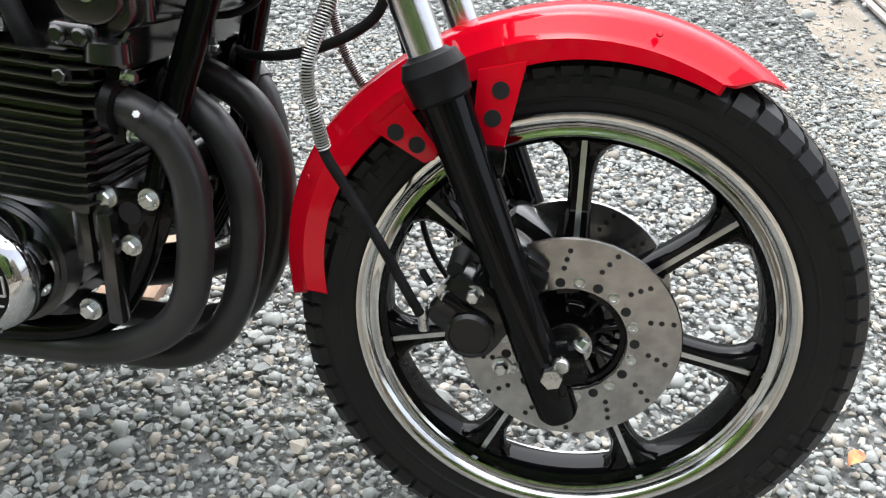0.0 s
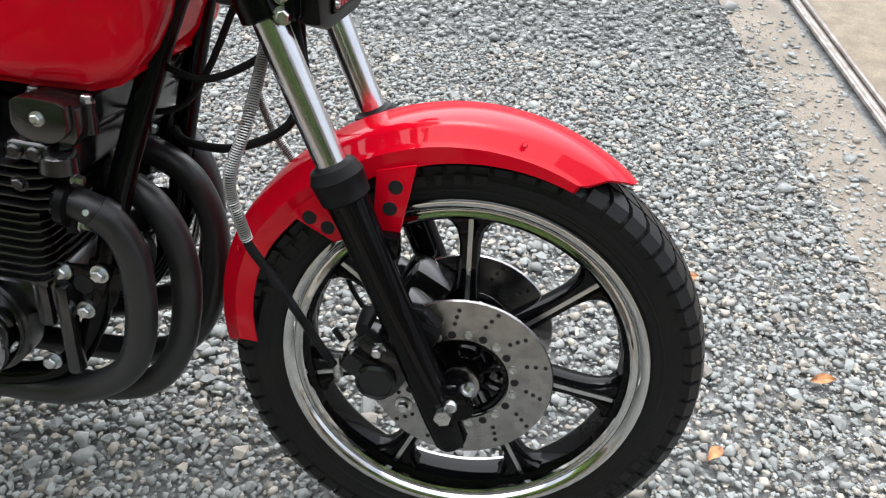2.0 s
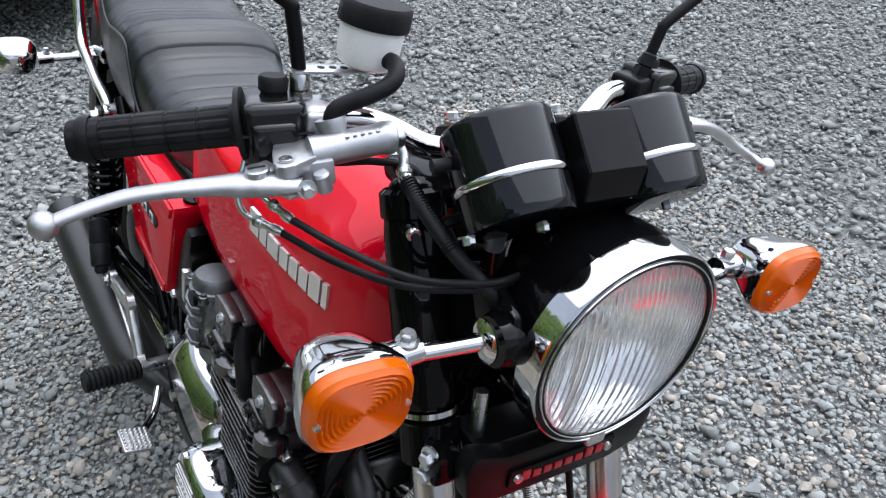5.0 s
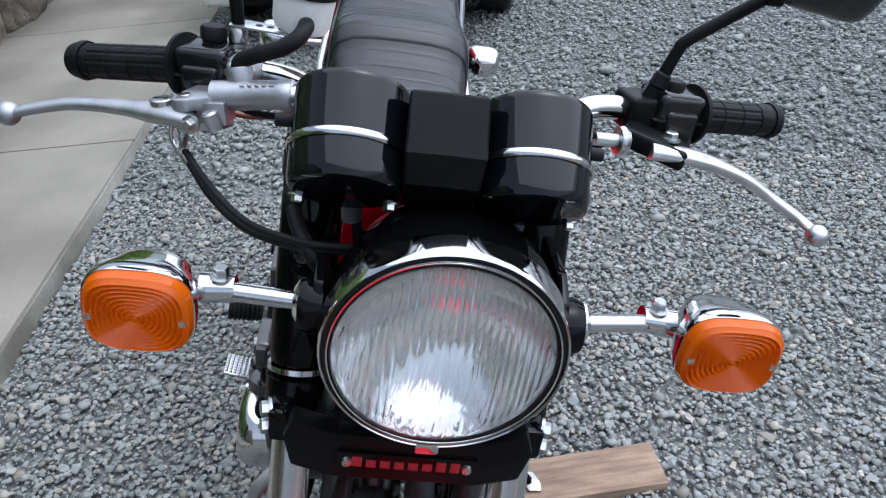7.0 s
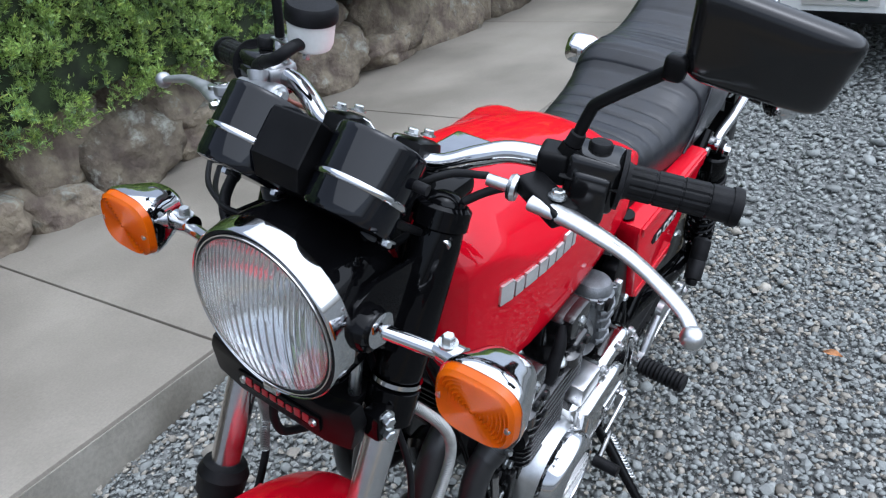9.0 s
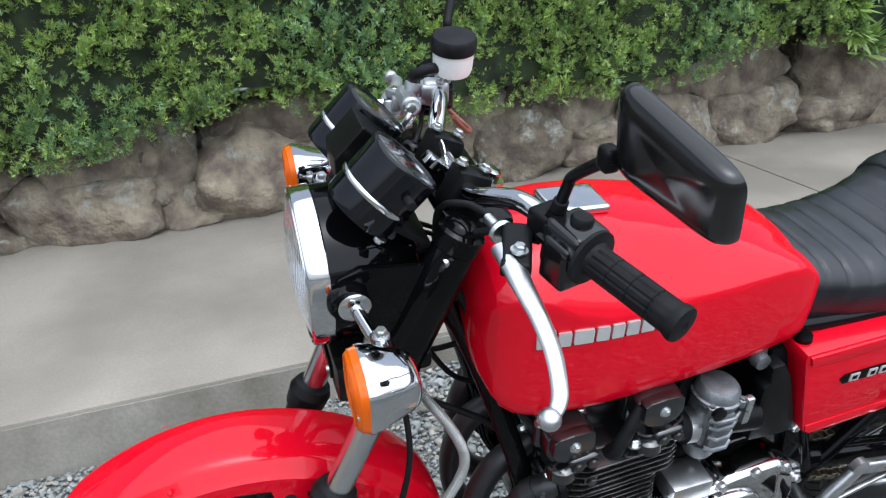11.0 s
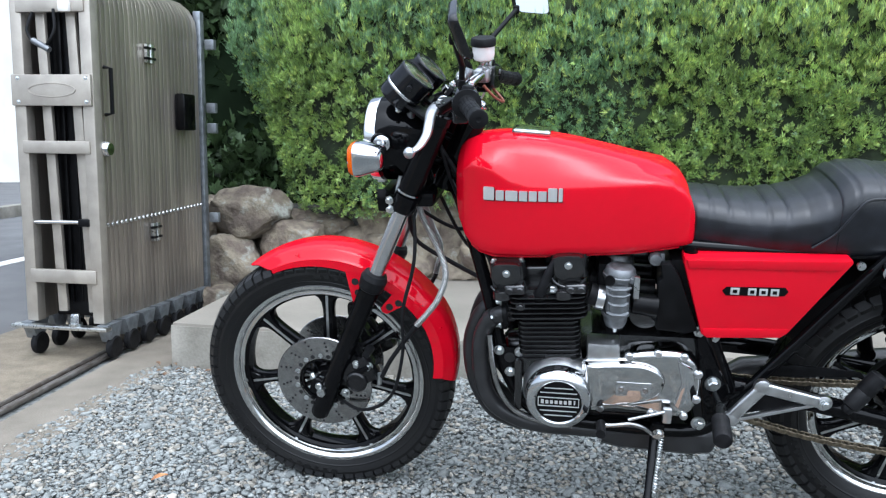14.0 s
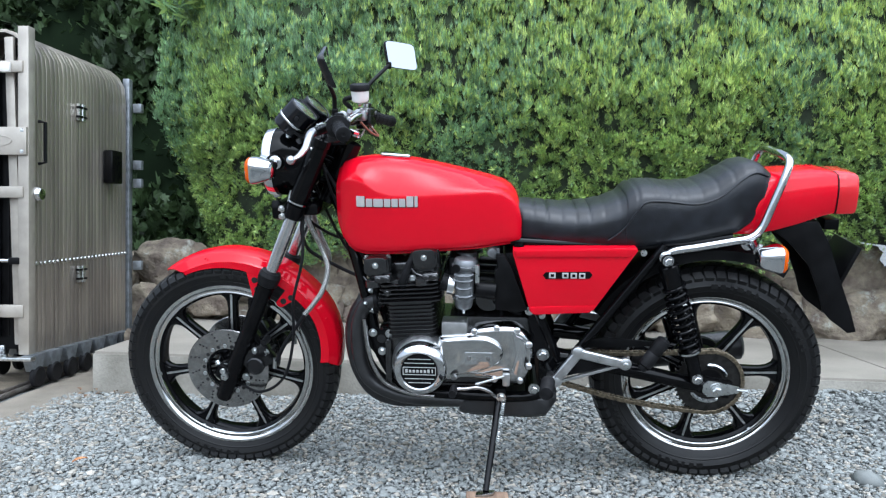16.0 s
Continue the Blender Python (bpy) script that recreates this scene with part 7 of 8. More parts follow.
# ---- frame ----
for s in (-1, 1):
    fr1 = smooth_line([(0.345, s * 0.025, 0.84), (0.372, s * 0.045, 0.785), (0.43, s * 0.085, 0.60), (0.466, s * 0.108, 0.45), (0.485, s * 0.11, 0.39), (0.525, s * 0.11, 0.325), (0.58, s * 0.11, 0.295), (0.7, s * 0.115, 0.287), (0.88, s * 0.12, 0.287), (0.945, s * 0.12, 0.315), (0.975, s * 0.118, 0.38)], 5)
    tb = bp("down_tube", tube(fr1, 0.0155, 16), BLACK, None, "gloss black frame down tube")
    bp("seat_stay", tube([(0.975, s * 0.118, 0.375), (1.02, s * 0.12, 0.42), (1.15, s * 0.125, 0.60), (1.245, s * 0.128, 0.73)], 0.0125, 14), BLACK)
    bp("centre_tube", tube([(0.86, s * 0.12, 0.73), (0.90, s * 0.122, 0.57), (0.975, s * 0.118, 0.40)], 0.0135, 14), BLACK)
    bp("upper_rail", tube(smooth_line([(0.38, s * 0.03, 0.88), (0.5, s * 0.06, 0.80), (0.7, s * 0.08, 0.745), (0.9, s * 0.1, 0.728), (1.245, s * 0.11, 0.728), (1.42, s * 0.1, 0.75)], 5), 0.014, 12), BLACK)
    piv = bp("pivot_plate", plate([(0.885, 0.565), (0.925, 0.56), (0.97, 0.43), (1.0, 0.38), (0.965, 0.315), (0.92, 0.32), (0.905, 0.42)], s * 0.112, s * 0.128, 0.004), BLACK)
    for bx, bz, br in ((0.893, 0.544, 0.0085), (0.905, 0.575, 0.008), (0.925, 0.533, 0.008), (0.932, 0.418, 0.012), (0.91, 0.315, 0.011)):
        bp("bolt", hexbolt((bx, s * 0.128, bz), (0, s, 0), br, 0.016), ZINC, piv)
    bp("engine_mount", plate([(0.43, 0.475), (0.475, 0.485), (0.492, 0.40), (0.47, 0.395), (0.452, 0.42)], s * 0.112, s * 0.118, 0.002), BLACK)
    em2 = bp("engine_mount_plate", plate([(0.445, 0.478), (0.515, 0.478), (0.495, 0.405), (0.472, 0.405)], s * 0.118, s * 0.124, 0.003), BLACK)
    for bx, bz in ((0.46, 0.47), (0.507, 0.468), (0.485, 0.416)):
        bp("bolt", hexbolt((bx, s * 0.124, bz), (0, s, 0), 0.0082, 0.011), ZINC, em2)
    bp("plate_hole", lathe([(0, 0), (0.0125, 0), (0.0125, 0.0005), (0, 0.0005)], (0.484, s * 0.1242, 0.452), (0, s, 0), 20), DARK, em2)
    bp("lower_mount_bolt", hexbolt((0.54, s * 0.128, 0.335), (0, s, 0), 0.009, 0.012), ZINC)
bp("head_gusset", plate([(0.335, 0.87), (0.39, 0.76), (0.405, 0.70), (0.43, 0.72), (0.44, 0.82), (0.40, 0.90)], -0.03, 0.03, 0.006), BLACK)
bp("cross_tube", tube([(0.90, -0.12, 0.29), (0.90, 0.12, 0.29)], 0.013, 12), BLACK)

# ---- engine ----
bp("crankcase", join(join(box((0.695, 0, 0.44), (0.39, 0.27, 0.08), 0.025, seg=3), box((0.75, 0, 0.385), (0.28, 0.27, 0.13), 0.03, seg=3)), join(box((0.79, 0, 0.46), (0.24, 0.24, 0.13), 0.03), box((0.72, 0, 0.318), (0.18, 0.22, 0.06), 0.025))), ENGINE, None, "black painted engine crankcase")
TILT = Matrix.Translation((0.575, 0, 0.46)) @ Matrix.Rotation(radians(-3.5), 4, "Y") @ Matrix.Translation((-0.575, 0, -0.46))


def ep(name, bm, m, parent=None, label="", smooth=38):
    return bp(name, moved(bm, TILT), m, parent, label, smooth)


block = ep("cylinder_block", box((0.575, 0, 0.52), (0.12, 0.29, 0.13), 0.008), ENGINE, None, "black finned cylinder block")
for k in range(9):
    z = 0.468 + 0.0112 * k
    o = [(0.508, -0.138), (0.513, -0.149), (0.524, -0.155), (0.628, -0.155), (0.64, -0.149), (0.645, -0.138), (0.645, 0.138), (0.64, 0.149), (0.628, 0.155), (0.524, 0.155), (0.513, 0.149), (0.508, 0.138)]
    ep("fin", plate(o, z, z + 0.003, 0.0013, axis="z"), ENGINE, block)
head = ep("cylinder_head", box((0.572, 0, 0.60), (0.145, 0.29, 0.07), 0.01), ENGINE, None, "black finned cylinder head")
for k in range(5):
    z = 0.574 + 0.0118 * k
    e_ = 0.482 + 0.003 * k
    o = [(e_, -0.146), (e_ + 0.006, -0.161), (e_ + 0.02, -0.168), (0.642, -0.168), (0.656, -0.161), (0.662, -0.146), (0.662, 0.146), (0.656, 0.161), (0.642, 0.168), (e_ + 0.02, 0.168), (e_ + 0.006, 0.161), (e_, 0.146)]
    ep("fin", plate(o, z, z + 0.0031, 0.0013, axis="z"), ENGINE, head)
FCAM, RCAM = 0.492, 0.624


def cam_z(cx):
    return 0.016 if cx == RCAM else 0.0


def cap_shape(cx, zc, w, h, n=12):
    """A cam end seen from the side: nearly flat top, deep rounded foot."""
    o = [(cx + w / 2 * math.cos(math.pi + math.pi * k / n), zc - 0.05 * h + 0.45 * h * math.sin(math.pi + math.pi * k / n) * (1 if k not in (0, n) else 0)) for k in range(n + 1)]
    return o + [(cx + w / 2 * 0.96, zc + h * 0.38), (cx + w * 0.36, zc + h * 0.47), (cx, zc + h * 0.5), (cx - w * 0.36, zc + h * 0.47), (cx - w / 2 * 0.96, zc + h * 0.38)]


cover = box((0.557, 0, 0.648), (0.15, 0.19, 0.045), 0.012, seg=3)
for cx in (FCAM, RCAM):
    plate(cap_shape(cx, 0.668 + cam_z(cx), 0.066, 0.062), -0.13, 0.13, 0.004, cover)
    box((cx, 0, 0.635), (0.05, 0.285, 0.05), 0.006, None, cover)
camcover = ep("cam_cover", cover, ENGINE, None, "black cam cover with rounded ends")
for s in (-1, 1):
    for cx in (FCAM, RCAM):
        e = ep("cam_end_cap", plate(cap_shape(cx, 0.668 + cam_z(cx), 0.07, 0.062), s * 0.12, s * 0.15, 0.007), ENGINE, camcover)
        ep("cap_face", plate(cap_shape(cx, 0.6765 + cam_z(cx), 0.062, 0.05), s * 0.146, s * 0.163, 0.006), ENGINE, e)
        ep("cap_bolt", hexbolt((cx, s * 0.163, 0.68 + cam_z(cx)), (0, s, 0), 0.0058, 0.006), ZINC, e)
        rim_ = [(q, s * 0.157, z_) for q, z_ in cap_shape(cx, 0.661 + cam_z(cx), 0.074, 0.066)[1:12]]
        ep("cap_lip", tube(rim_, 0.0022, 6), ENGINE, e)
        for dx in (-0.03, 0.03):
            ep("bolt_tower", tube([(cx + dx, s * 0.118, 0.655), (cx + dx, s * 0.118, 0.69 + cam_z(cx))], [0.011, 0.0085], 14), ENGINE, camcover)
            ep("cover_bolt", hexbolt((cx + dx, s * 0.118, 0.69 + cam_z(cx)), (0, 0, 1), 0.0058, 0.008), ZINC, camcover)
        ep("cover_bolt", hexbolt((cx, s * 0.05, 0.703), (0, 0, 1), 0.006, 0.009), ZINC, camcover)
        ep("head_lobe", tube([(cx - 0.012, s * 0.152, 0.62), (cx - 0.012, s * 0.152, 0.638), (cx - 0.012, s * 0.152, 0.642)], [0.021, 0.02, 0.013], 18), ENGINE, head)
        ep("head_nut", hexbolt((cx + (0.026 if cx == FCAM else -0.034), s * 0.152, 0.634), (0, 0, 1), 0.0085, 0.012), ZINC, head)
    for yy in (0.145, 0.06):
        # spark plug cap and lead
        pc = ep("plug_cap", tube([(0.558, s * yy, 0.612), (0.56, s * (yy + 0.004), 0.628), (0.563, s * (yy + 0.008), 0.634), (0.582, s * (yy + 0.008), 0.676), (0.596, s * (yy + 0.002), 0.702)], [0.0125, 0.013, 0.0105, 0.0095, 0.0065], 16), RUBBER, None, "black spark plug cap")
        bp("plug_lead", tube(smooth_line([(0.583, s * (yy + 0.002), 0.698), (0.594, s * (yy - 0.004), 0.71), (0.63, s * yy * 0.8, 0.715), (0.68, s * 0.03, 0.712)], 5), 0.0038, 8), RUBBER, pc)
    # cast lugs on the corners of the head, round boss and web
    for lx in (0.508, 0.638):
        lug = ep("head_casting", box((lx, s * 0.146, 0.641), (0.046, 0.04, 0.024), 0.008, seg=3), ENGINE, head)
        for dx in (-0.011, 0.011):
            ep("casting_boss", lathe([(0, 0), (0.0085, 0), (0.0085, 0.004), (0.006, 0.006), (0, 0.006)], (lx + dx, s * 0.1655, 0.641), (0, s, 0), 14), ENGINE, lug)
    for k in range(6):
        ep("web", box((0.664 + 0.0, s * (0.03 + 0.02 * k), 0.6), (0.006, 0.004, 0.05), 0.001), ENGINE, head)
    # exhaust port stubs and clamps
    bp("side_lug", hexbolt((0.51, s * 0.165, 0.60), (0, s, 0), 0.007, 0.008), ENGINE)

# left: generator cover, gearbox cover
bp("generator_ring", lathe([(0, 0), (0.082, 0), (0.081, 0.03), (0.074, 0.044), (0, 0.044)], (0.598, -0.128, 0.396), (0, -1, 0), 48), ALLOY, None, "polished alloy generator housing")
gc = bp("generator_cover", lathe([(0.0, 0.0), (0.0745, 0.0), (0.0755, 0.012), (0.073, 0.03), (0.066, 0.04), (0.054, 0.044), (0.051, 0.042), (0.050, 0.037), (0, 0.037)], (0.598, -0.165, 0.393), (0, -1, 0), 56), CHROME, None, "polished round generator cover")


def emblem(parent, c, s):
    plate_ = bp("emblem_disc", lathe([(0, 0), (0.0495, 0), (0.0495, 0.003), (0, 0.003)], (c[0], c[1], c[2]), (0, s, 0), 40), SATIN, parent, "black ribbed emblem disc")
    for dz in (-0.034, -0.0225, 0.0225, 0.034):
        ln = math.sqrt(0.046 ** 2 - dz ** 2)
        bp("emblem_rib", box((c[0], c[1] + s * 0.0035, c[2] + dz), (2 * ln, 0.003, 0.0018), 0.0005), SILVERPAINT, plate_)
    fr_ = join(box((c[0], c[1] + s * 0.003, c[2] + 0.0105), (0.088, 0.004, 0.0018), 0.0004), box((c[0], c[1] + s * 0.003, c[2] - 0.0105), (0.088, 0.004, 0.0018), 0.0004))
    for q in (-1, 1):
        box((c[0] + q * 0.044, c[1] + s * 0.003, c[2]), (0.0018, 0.004, 0.022), 0.0004, None, fr_)
    bp("emblem_frame", fr_, SILVERPAINT, plate_)
    for k in range(8):
        tall = k in (0, 6, 7)
        bp("emblem_block", box((c[0] - s * 0.0 + (-0.035 + 0.0100 * k), c[1] + s * 0.0035, c[2] + (0.0 if tall else -0.0008)), (0.0066 if k != 7 else 0.0035, 0.003, 0.0098 if tall else 0.0078), 0.0006), SILVERPAINT, plate_)


emblem(gc, (0.598, -0.2025, 0.393), -1)
GB = [(0.645, 0.478), (0.665, 0.488), (0.70, 0.491), (0.735, 0.493), (0.755, 0.505), (0.80, 0.511), (0.845, 0.512), (0.868, 0.503), (0.888, 0.483), (0.9, 0.45), (0.899, 0.40), (0.886, 0.368), (0.86, 0.35), (0.80, 0.356), (0.72, 0.36), (0.655, 0.36)]
def domed(outline, steps):
    """A cover whose outline draws in towards its face; steps are (depth along y, inset share)."""
    cx_, cz_ = sum(a for a, _ in outline) / len(outline), sum(b for _, b in outline) / len(outline)
    fine_ = smooth_line([(a, 0, b) for a, b in outline + outline[:1]], 4)[:-1]
    return rings(bmesh.new(), [[(cx_ + (p.x - cx_) * k, y_, cz_ + (p.z - cz_) * k) for p in fine_] for y_, k in steps])


gbox = bp("gearbox_cover", domed(GB, [(-0.12, 1.0), (-0.158, 1.0), (-0.165, 0.985), (-0.17, 0.95), (-0.1735, 0.88), (-0.1755, 0.75), (-0.177, 0.4), (-0.1775, 0.1)]), POLALLOY, None, "polished alloy gearbox cover", 60)
bp("cover_bulge", domed([(0.652, 0.478), (0.70, 0.484), (0.76, 0.487), (0.79, 0.482), (0.812, 0.468), (0.824, 0.445), (0.815, 0.415), (0.79, 0.398), (0.73, 0.38), (0.69, 0.376), (0.655, 0.376)], [(-0.16, 1.0), (-0.176, 1.0), (-0.184, 0.975), (-0.1885, 0.93), (-0.1905, 0.85), (-0.192, 0.6), (-0.1925, 0.15)]), POLALLOY, gbox, "", 60)
bp("cover_rim", plate([(0.845, 0.497), (0.878, 0.478), (0.888, 0.44), (0.884, 0.395), (0.862, 0.372), (0.845, 0.388), (0.858, 0.44)], -0.18, -0.165, 0.006), CHROME, gbox)
bp("starter_cover", box((0.691, -0.146, 0.503), (0.07, 0.056, 0.04), 0.007), ALLOY, gbox)
ip = bp("inspection_plate", box((0.757, -0.1925, 0.428), (0.074, 0.004, 0.034), 0.0015), CHROME, gbox)
for dx in (-0.026, 0.026):
    bp("screw", lathe([(0, 0), (0.0058, 0), (0.0058, 0.0025), (0.003, 0.0025), (0.003, 0.001), (0, 0.001)], (0.757 + dx, -0.1945, 0.428), (0, -1, 0), 16), STEEL, ip)
for bx, bz in ((0.745, 0.497), (0.805, 0.507), (0.86, 0.502), (0.893, 0.462), (0.893, 0.40), (0.87, 0.357), (0.80, 0.36), (0.69, 0.364)):
    bp("cover_screw", lathe([(0, 0), (0.0088, 0), (0.0088, 0.006), (0.0055, 0.009), (0.0055, 0.012), (0, 0.012)], (bx, -0.168, bz), (0, -1, 0), 14), ALLOY, gbox)
# right: ignition cover and clutch cover
bp("ignition_base", lathe([(0, 0), (0.074, 0), (0.074, 0.03), (0, 0.03)], (0.625, 0.115, 0.391), (0, 1, 0), 40), ENGINE)
ic = bp("ignition_cover", lathe([(0.0, 0.0), (0.066, 0.0), (0.0665, 0.03), (0.0635, 0.044), (0.057, 0.054), (0.0505, 0.0575), (0.0495, 0.057), (0.0485, 0.053), (0, 0.053)], (0.625, 0.146, 0.391), (0, 1, 0), 64), CHROME, None, "polished round ignition cover")
emblem(ic, (0.625, 0.1995, 0.391), 1)
for a_ in (70, 250):
    bp("cover_screw", lathe([(0, 0), (0.007, 0), (0.006, 0.005), (0, 0.005)], (0.625 + 0.058 * math.cos(radians(a_)), 0.195, 0.391 + 0.058 * math.sin(radians(a_))), (0, 1, 0), 14), CHROME, ic)
CC = (0.76, 0.118, 0.43)
cc = bp("clutch_cover", lathe([(0, 0), (0.106, 0), (0.1065, 0.008), (0.105, 0.014), (0.0995, 0.024), (0.0915, 0.0345), (0.0845, 0.0418), (0.0822, 0.0436), (0.0812, 0.0443), (0.08, 0.0447), (0.079, 0.0448), (0.078, 0.0448), (0.03, 0.045), (0, 0.045)], CC, (0, 1, -0.16), 72), POLALLOY, None, "polished alloy clutch cover", 25)
for a_ in (58, 100, 142):
    lb = bp("cover_lobe", lathe([(0, 0), (0.0125, 0), (0.0125, 0.022), (0.009, 0.026), (0, 0.026)], (CC[0] + 0.101 * math.cos(radians(a_)), 0.112, CC[2] + 0.101 * math.sin(radians(a_))), (0, 1, 0), 20), POLALLOY, cc)
    bp("lobe_screw", lathe([(0, 0), (0.006, 0), (0.006, 0.004), (0.0032, 0.0042), (0.0032, 0.001), (0, 0.001)], (CC[0] + 0.101 * math.cos(radians(a_)), 0.138, CC[2] + 0.101 * math.sin(radians(a_))), (0, 1, 0), 14), ZINC, lb)
bp("cover_frame", plate([(0.67, 0.475), (0.69, 0.505), (0.735, 0.53), (0.80, 0.532), (0.85, 0.5), (0.87, 0.45), (0.865, 0.38), (0.83, 0.34), (0.75, 0.325), (0.68, 0.345)], 0.112, 0.128, 0.005), ENGINE, cc)
bp("oil_filler", join(lathe([(0, 0), (0.021, 0), (0.021, 0.02), (0.016, 0.026), (0, 0.026)], (0.80, 0.125, 0.53), (0, 0.3, 1), 24), box((0.80, 0.132, 0.56), (0.03, 0.008, 0.014), 0.003)), ALLOY)
for s in (-1, 1):
    bp("case_rib", box((0.505, s * 0.132, 0.39), (0.018, 0.02, 0.13), 0.006), ENGINE)
    bp("case_rib", box((0.53, s * 0.134, 0.43), (0.02, 0.016, 0.07), 0.006), ENGINE)
bp("oil_filter", lathe([(0, -0.03), (0.04, -0.03), (0.04, 0.045), (0.03, 0.055), (0, 0.057)], (0.52, 0, 0.425), (-1, 0, -0.1), 28), ENGINE)
bp("sump", box((0.73, 0, 0.285), (0.17, 0.17, 0.05), 0.02), ENGINE)

# ---- carburettors and airbox ----
for y in (-0.132, -0.046, 0.046, 0.132):
    so_ = -1 if y < 0 else 1
    body = box((0.716, y, 0.625), (0.05, 0.05, 0.08), 0.012, seg=3)
    box((0.716, y + so_ * 0.024, 0.62), (0.036, 0.022, 0.075), 0.006, None, body)
    lathe([(0.0, 0.0), (0.034, 0.0), (0.036, 0.003), (0.036, 0.008), (0.0325, 0.0095), (0.0315, 0.02), (0.027, 0.0255), (0.018, 0.0275), (0.0, 0.028)], (0.718, y, 0.664), (0.08, 0, 1), 28, body)
    lathe([(0, 0), (0.012, 0), (0.02, 0.003), (0.024, 0.012), (0.0265, 0.03), (0.031, 0.032), (0.031, 0.038), (0.0, 0.038)], (0.714, y, 0.548), (0, 0, 1), 24, body)
    cb = bp("carburettor", body, CAST, None, "grey cast alloy carburettor")
    for dz, hw_ in ((0.0, 0.044), (0.022, 0.04), (0.043, 0.046), (0.058, 0.05)):
        bp("body_rib", tube([(0.716 - hw_ / 2, y + so_ * 0.03, 0.592 + dz + 0.003), (0.716 - hw_ / 4, y + so_ * 0.037, 0.592 + dz), (0.716 + hw_ / 4, y + so_ * 0.037, 0.592 + dz), (0.716 + hw_ / 2, y + so_ * 0.03, 0.592 + dz + 0.003)], 0.0036, 8), CAST, cb)
    for q in (-1, 1):
        bp("cap_lug", lathe([(0, 0), (0.0065, 0), (0.0065, 0.011), (0.004, 0.012), (0.004, 0.015), (0, 0.015)], (0.718 + q * 0.025, y + so_ * 0.026, 0.662), (0.08, 0, 1), 12), CAST, cb)
    bp("intake_stub", tube([(0.655, y, 0.625), (0.685, y, 0.615)], [0.024, 0.022], 20), RUBBER, cb)
    bp("clamp_band", tube([(0.672, y, 0.617), (0.688, y, 0.614)], 0.0265, 24), ALLOY, cb)
    bp("air_stub", tube([(0.748, y, 0.605), (0.80, y, 0.60)], [0.022, 0.025], 18), SATIN, cb)
    bp("top_screw", lathe([(0, 0), (0.0042, 0), (0.004, 0.004), (0, 0.004)], (0.70, y, 0.684), (0, 0, 1), 10), ZINC, cb)
    if abs(y) > 0.1:
        bp("choke_knob", lathe([(0, 0), (0.011, 0), (0.011, 0.006), (0, 0.007)], (0.696, y + so_ * 0.036, 0.672), (0, so_, 0), 16), SATIN, cb)
        bp("link_plate", box((0.752, y + so_ * 0.03, 0.655), (0.012, 0.012, 0.05), 0.003), ZINC, cb)
        bp("bowl_drain", tube([(0.714, y, 0.55), (0.714, y, 0.535)], [0.006, 0.004], 10), ZINC, cb)
# added black blocks that keep the gap between head and airbox dark
bp("carb_gap_filler", join(box((0.688, 0, 0.65), (0.03, 0.22, 0.07), 0.008), box((0.735, 0, 0.6), (0.03, 0.2, 0.08), 0.008)), SATIN, None, "added black filler closing the gap at the carburettors")
bp("fuel_tap", join(box((0.80, -0.10, 0.70), (0.022, 0.03, 0.03), 0.005), lathe([(0, 0), (0.014, 0), (0.012, 0.014), (0, 0.016)], (0.79, -0.118, 0.705), (0, -1, 0), 18)), CAST)
bp("airbox", box((0.87, 0, 0.63), (0.10, 0.23, 0.15), 0.02), SATIN, None, "black airbox")
for s in (-1, 1):
    o = [(0.80, 0.70), (0.822, 0.703), (0.842, 0.672), (0.888, 0.55), (0.868, 0.543), (0.80, 0.548), (0.797, 0.66), (0.806, 0.668)]
    bp("airbox_cover", plate(o, s * 0.115, s * 0.142, 0.005), SATIN, None, "matt black airbox side cover")
    # side panels
    po = [(0.845, 0.722), (1.166, 0.73), (1.172, 0.722), (1.064, 0.558), (1.05, 0.548), (0.905, 0.54), (0.893, 0.548), (0.845, 0.708)]
    sc = bp("side_cover", plate(po, s * 0.095, s * 0.153, 0.009), RED, None, "glossy red side cover")
    up_ = [(0.849, 0.719), (1.162, 0.727), (1.148, 0.705), (0.856, 0.70)]
    bp("cover_crease", plate(up_, s * 0.15, s * 0.1575, 0.003), RED, sc)
    lo_ = [(0.893, 0.563), (1.066, 0.571), (1.058, 0.556), (1.05, 0.55), (0.905, 0.542), (0.895, 0.55)]
    bp("lower_edge", plate(lo_, s * 0.148, s * 0.1555, 0.003), RED, sc)
    bd = bp("side_badge", plate([(0.925, 0.652), (0.933, 0.642), (1.048, 0.645), (1.055, 0.655), (1.048, 0.664), (0.933, 0.661)], s * 0.152, s * 0.1555, 0.001), BLACK, sc, "black badge with silver bars")
    for bx, bw in ((0.95, 0.018), (0.984, 0.0165), (1.006, 0.0165), (1.028, 0.0165)):
        bar_ = bp("badge_bar", box((bx, s * 0.1562, 0.653), (bw, 0.002, 0.0155), 0.0009), SILVERPAINT, bd)
        bp("bar_centre", box((bx, s * 0.1572, 0.653), (bw * 0.5, 0.001, 0.0075), 0.0003), BLACK, bar_)
    bp("seat_lock", lathe([(0, 0), (0.0085, 0), (0.0085, 0.006), (0, 0.007)], (1.185, s * 0.148, 0.716), (0, s, 0), 16), ZINC)
bp("battery_box", box((1.0, 0, 0.63), (0.18, 0.17, 0.15), 0.01), SATIN)
bp("starter_motor", lathe([(0, 0), (0.034, 0), (0.036, 0.01), (0.036, 0.10), (0.03, 0.11), (0, 0.11)], (0.78, -0.1, 0.565), (0, 1, 0), 24), ENGINE)
